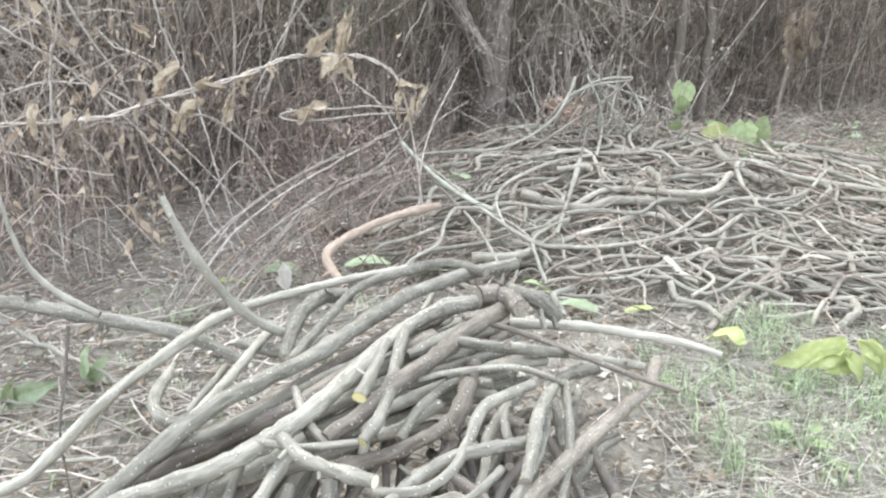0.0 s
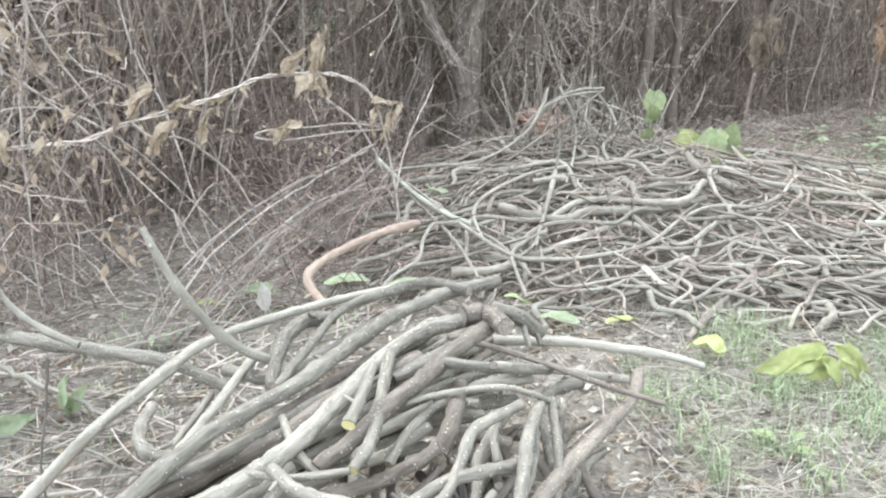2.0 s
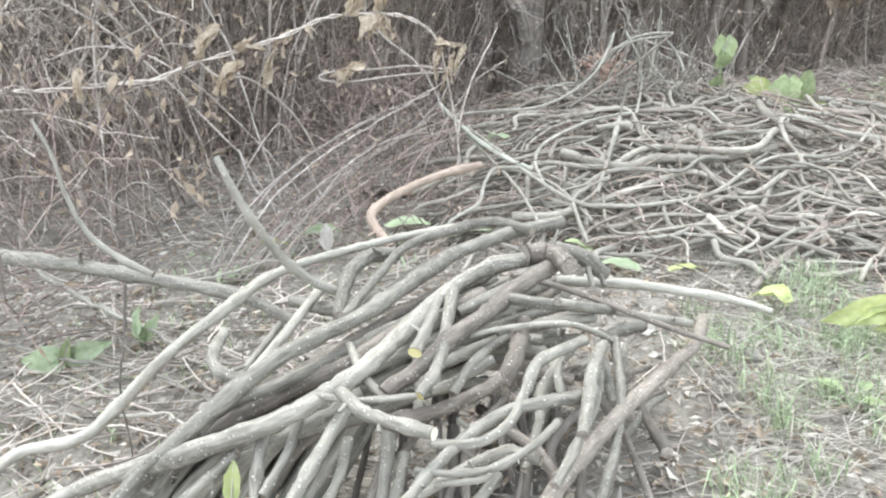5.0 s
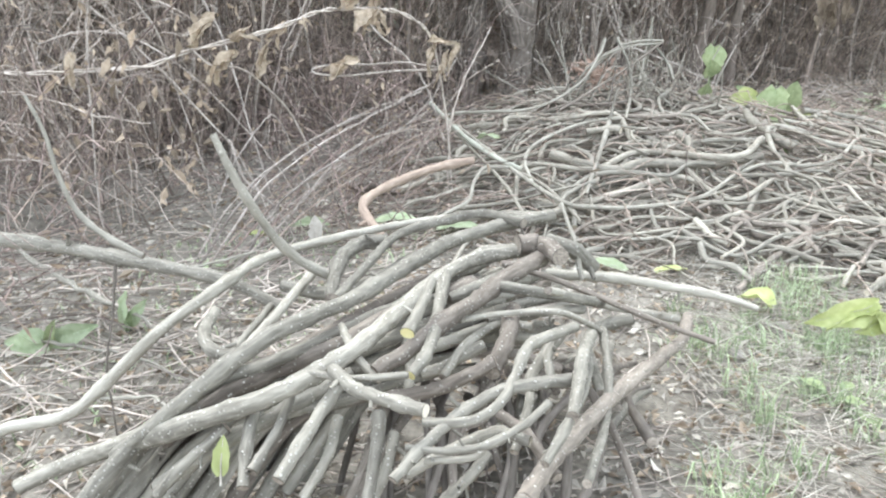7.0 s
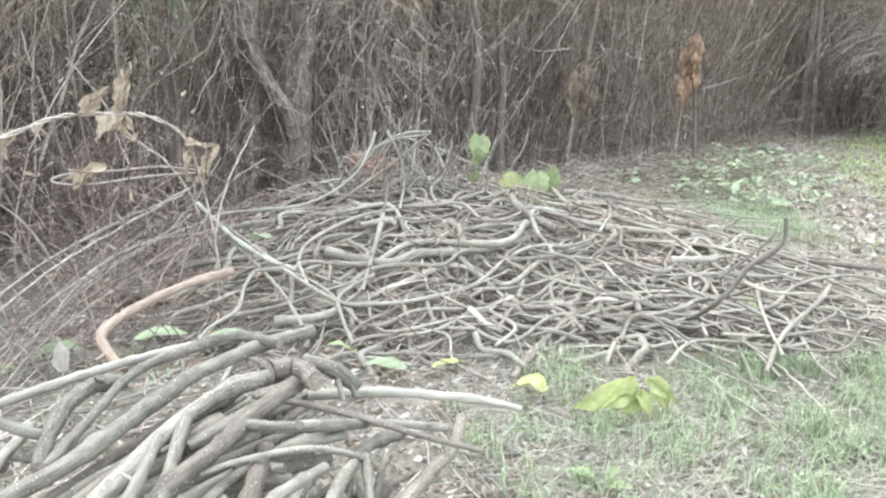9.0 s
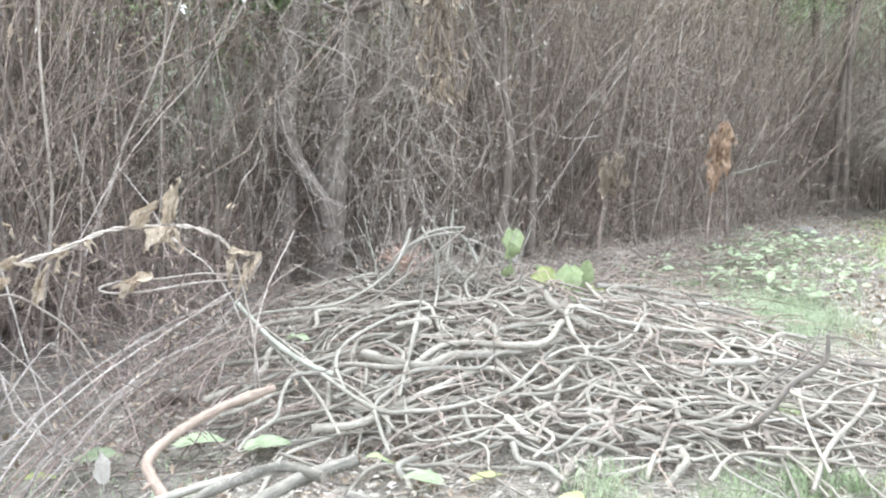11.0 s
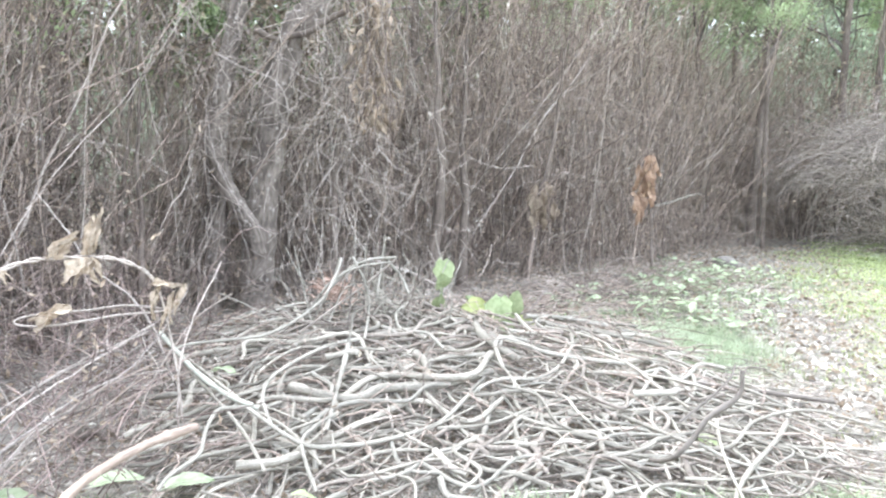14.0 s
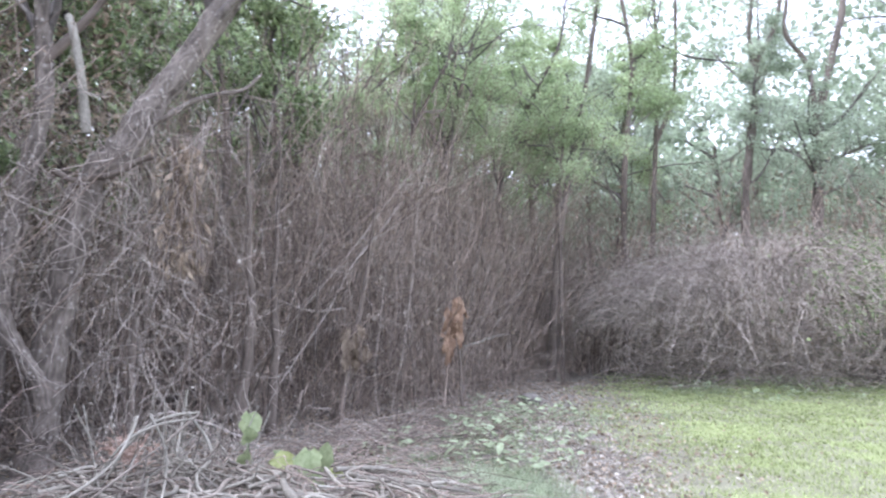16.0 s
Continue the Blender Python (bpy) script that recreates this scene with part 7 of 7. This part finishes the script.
def grass():
    rng = np.random.default_rng(91)

    def sward(x, y, low, high, wide):
        n = len(x)
        h, a, lean = rng.uniform(low, high, n), rng.uniform(0, 6.28, n), rng.uniform(0.2, 1.3, n)
        base = np.stack([x, y, swell(x, y) - 0.004], -1)
        side = np.stack([-np.sin(a), np.cos(a), 0 * a], -1) * (wide * rng.uniform(0.6, 1.3, n) * (1 + np.maximum(y - 4, 0) / 5))[:, None]
        out = np.stack([np.cos(a), np.sin(a), 0 * a], -1)
        mid = base + out * (h * lean * 0.3)[:, None] + np.array([0, 0, 1]) * (h * 0.6)[:, None]
        tip = base + out * (h * lean)[:, None] + np.array([0, 0, 1]) * (h * (1 - 0.35 * lean))[:, None]
        v = np.stack([base - side, base + side, mid + side * 0.8, mid - side * 0.8, tip], 1).reshape(-1, 3)
        o = (np.arange(n) * 5)[:, None]
        return v, np.concatenate([o + np.array([0, 1, 2]), o + np.array([0, 2, 3]), o + np.array([3, 2, 4])])

    n = 180000
    x, y = rng.uniform(2.4, 15.0, n), rng.uniform(1.5, 16.0, n)
    patch = 0.55 + 0.45 * np.sin(x * 1.7 + np.sin(y * 1.3)) * np.sin(y * 1.1 + 0.7 * x)
    keep = rng.uniform(0, 1, n) < (np.clip(lawn(x + 0.25, y), 0, 1) * (0.2 + 0.8 * patch)) * np.clip(14 / (x + y), 0.4, 1)
    x, y = x[keep], y[keep]
    tuft = sward(x, y, 0.02, 0.065, 0.0052)
    cx, cy = rng.uniform(0.55, 2.8, 1150), rng.uniform(1.1, 2.8, 1150)
    ok = ~((cx < 0.9) & (cy > 2.45)) & (rng.uniform(0, 1, 1150) < np.interp(cx + 0.25 * np.sin(cy * 7) + 0.12 * np.sin(cy * 19), [0.5, 1.3, 2.0], [0.2, 0.85, 1.0])) & (np.sin(cx * 9) * np.sin(cy * 8 + 1) + rng.uniform(-0.6, 1, 1150) > -0.2)
    cx, cy = cx[ok], cy[ok]
    few = rng.uniform(0, 1, len(cx)) < 0.47
    cx, cy = cx[few], cy[few]
    gx, gy = (np.repeat(c, 24) + rng.normal(0, 0.03, len(c) * 24) for c in (cx, cy))
    near_tufts = sward(gx, gy, 0.03, 0.155, 0.0022)
    px, py = rng.normal(3.1, 0.3, 15000), rng.normal(5.5, 0.45, 15000)
    px += (py - 5.5) * 0.35
    wisps = sward(px, py, 0.05, 0.17, 0.0016)
    lx, ly = rng.uniform(-1.7, -0.5, 900), rng.uniform(1.1, 3.2, 900)
    sprouts = sward(lx, ly, 0.02, 0.07, 0.003)
    t = np.repeat(rng.uniform(0, 1, 260), 14)
    ox, oy = np.repeat(rng.normal(0, 0.75, 260), 14), np.repeat(rng.normal(0, 0.7, 260), 14)
    q = len(t)
    edge_tufts = sward(2.6 + 3.4 * t + ox + rng.normal(0, 0.05, q), 6.2 + 3.6 * t + oy + rng.normal(0, 0.05, q), 0.03, 0.12, 0.0025)
    tagged(soup("grass", *merged(near_tufts, sprouts, edge_tufts), GRASS, smooth=False), "green grass blades in tufts on the soil", "grass", kind="stuff")
    tagged(soup("wispy_grass", *wisps, WISP, smooth=False), "patch of fine soft grey-green grass", "grass", kind="stuff")
    tagged(soup("mown_grass", *tuft, LAWN, smooth=False), "short bright green grass beyond the path", "grass", kind="stuff")


grass()


def litter():
    rng = np.random.default_rng(95)
    n = 48000
    x, y = rng.uniform(-3.0, 11.5, n), rng.uniform(0.2, 14.5, n)
    keep = rng.uniform(0, 1, n) > np.maximum(lawn(x, y) * 0.95, ((x < -0.35) & (y > 2.5)) * 0.7)
    x, y = x[keep], y[keep]
    at = np.stack([x, y, swell(x, y) + rng.uniform(0.004, 0.02, len(x))], -1)
    half = len(x) * 3 // 5
    k = 19000
    nx, ny = rng.uniform(-2.2, 2.4, k), rng.uniform(0.6, 4.2, k)
    ok = rng.uniform(0, 1, k) < np.clip(1.2 - 0.5 * ((nx > 0.7) & (ny < 2.6)), 0, 1)
    ok &= ((nx + 1.25) / 0.5) ** 2 + ((ny - 2.85) / 0.6) ** 2 > rng.uniform(0.3, 1.2, k)
    ok &= (nx > -0.5) | (ny < 2.4) | (rng.uniform(0, 1, k) < 0.35)
    nx, ny = nx[ok], ny[ok]
    close = np.stack([nx, ny, swell(nx, ny) + rng.uniform(0.002, 0.02, len(nx))], -1)
    order = rng.permutation(len(nx))
    close = close[order]
    c = len(nx) * 2 // 5
    tagged(soup("crumbled_litter", *blades(rng, close[:c], rng.uniform(0.012, 0.05, c), spread=0.35, aspect=0.5), DEADLEAF, smooth=False), "crumbled brown leaf litter round the piles", "leaf litter", kind="stuff")
    tagged(soup("pale_chips", *blades(rng, close[c:], rng.uniform(0.012, 0.055, len(nx) - c), spread=0.35, aspect=0.45), PALELEAF, smooth=False), "pale bark chips and leaf scraps round the piles", "leaf litter", kind="stuff")
    tagged(soup("leaf_litter", *flakes(rng, at[:half], rng.uniform(0.025, 0.085, half) * np.interp(y[:half], [2.5, 5.5], [0.5, 1.0]), spread=0.2, aspect=0.6), DEADLEAF, smooth=False), "brown dead leaves strewn over the soil", "leaf litter", kind="stuff")
    rest = at[half:]
    tagged(soup("bleached_litter", *flakes(rng, rest, rng.uniform(0.02, 0.07, len(rest)) * np.interp(y[half:], [2.5, 5.5], [0.5, 1.0]), spread=0.2, aspect=0.5), PALELEAF, smooth=False), "bleached pale leaves strewn over the soil", "leaf litter", kind="stuff")
    m = 9500
    x, y = rng.uniform(-2.6, 6.0, m), 0.4 + 10.5 * rng.uniform(0, 1, m) ** 1.2
    keep = rng.uniform(0, 1, m) > lawn(x, y)
    x, y = x[keep], y[keep]
    m = len(x)
    a = rng.uniform(0, 6.28, m)
    base = np.stack([x, y, swell(x, y) + 0.008], -1)
    path = shoots(rng, base, np.stack([np.cos(a), np.sin(a), 0 * a], -1), rng.uniform(0.06, 0.4, m), 5, 0.14)
    path[:, :, 2] = swell(path[:, :, 0], path[:, :, 1]) + np.abs(path[:, :, 2] - base[:, None, 2]) * 0.5 + 0.006
    # the trodden path: flat leaves and scraps
    f = 1700
    py = 2.6 + 6.2 * rng.uniform(0, 1, f)
    px = np.interp(py, [2.6, 3.3, 4.1, 5.6, 7.7, 9], [2.5, 3.0, 3.5, 4.3, 5.0, 5.7]) + rng.normal(0, 0.32, f)
    flat = np.stack([px, py, swell(px, py) + rng.uniform(0.004, 0.02, f)], -1)
    g = f // 4
    tagged(soup("path_leaves", *blades(rng, flat[:g], rng.uniform(0.03, 0.08, g), spread=0.2, aspect=0.75), DEADLEAF, smooth=False), "flattened brown leaves on the trodden path", "leaf litter", kind="stuff")
    tagged(soup("pale_path_leaves", *blades(rng, flat[g:], rng.uniform(0.03, 0.085, f - g), spread=0.2, aspect=0.75), PALELEAF, smooth=False), "pale flattened leaves on the trodden path", "leaf litter", kind="stuff")
    h = 6000
    x, y = rng.uniform(0.55, 3.2, h), rng.uniform(1.1, 3.2, h)
    a = rng.normal(0.6, 0.9, h)
    hay = shoots(rng, np.stack([x, y, swell(x, y) + rng.uniform(0.01, 0.05, h)], -1), np.stack([np.cos(a), np.sin(a), rng.normal(0, 0.12, h)], -1), rng.uniform(0.06, 0.26, h), 4, 0.12)
    hay[:, :, 2] = np.maximum(hay[:, :, 2], swell(hay[:, :, 0], hay[:, :, 1]) + 0.004)
    tagged(soup("hay_stalks", *tubes(hay, rng.uniform(0.0007, 0.0016, (h, 1)) * np.linspace(1, 0.6, 4), 3), PALELEAF), "dry pale hay stalks lying in the grass", "hay", kind="stuff")
    tagged(soup("ground_twigs", *tubes(path, rng.uniform(0.0012, 0.004, (m, 1)) * np.linspace(1, 0.6, 5), 3), TWIG), "thin dry twigs and grass stalks on the soil", "twigs", kind="stuff")


litter()


def stone_mesh(seed, size, flat):
    bm = bmesh.new()
    bmesh.ops.create_icosphere(bm, subdivisions=2, radius=size)
    off = Vector((seed * 3.1, seed * 1.7, 0))
    for v in bm.verts:
        v.co *= 1 + 0.35 * noise.noise(v.co / size * 0.9 + off)
        v.co.z *= flat
    return bm


def stones():
    rng = np.random.default_rng(99)
    big = part("stone", stone_mesh(9, 0.19, 0.62), STONE, None)
    big.matrix_basis = pose(6.55, 11.3, 0.06)
    tagged(big, "rounded grey stone at the foot of the thicket", "stone", "stones")
    kinds = [part("stone", stone_mesh(i, 0.032, 0.6), STONE, None) for i in range(4)]
    for i in range(120):
        if i % 2:
            x, y = (rng.normal(1.47, 0.07), rng.normal(1.63, 0.07)) if i < 30 else (rng.uniform(0.75, 2.2), rng.uniform(1.2, 2.4))
        else:
            y = rng.uniform(2.6, 6.5)
            x = float(np.interp(y, [2.6, 3.3, 4.1, 5.6, 7.7], [2.5, 3.0, 3.5, 4.3, 5.0])) + rng.normal(0, 0.3)
        m = pose(x, y, float(swell(x, y)) + 0.004, 0, 0, rng.uniform(0, 360))
        c = kinds[i] if i < 4 else copy_thing(kinds[i % 4], m)
        c.matrix_basis = m
        s = rng.uniform(0.3, 1.2)
        c.scale = (s, s, s)
        tagged(c, "small pale grey stone lying on the soil", "stone", "stones")


stones()
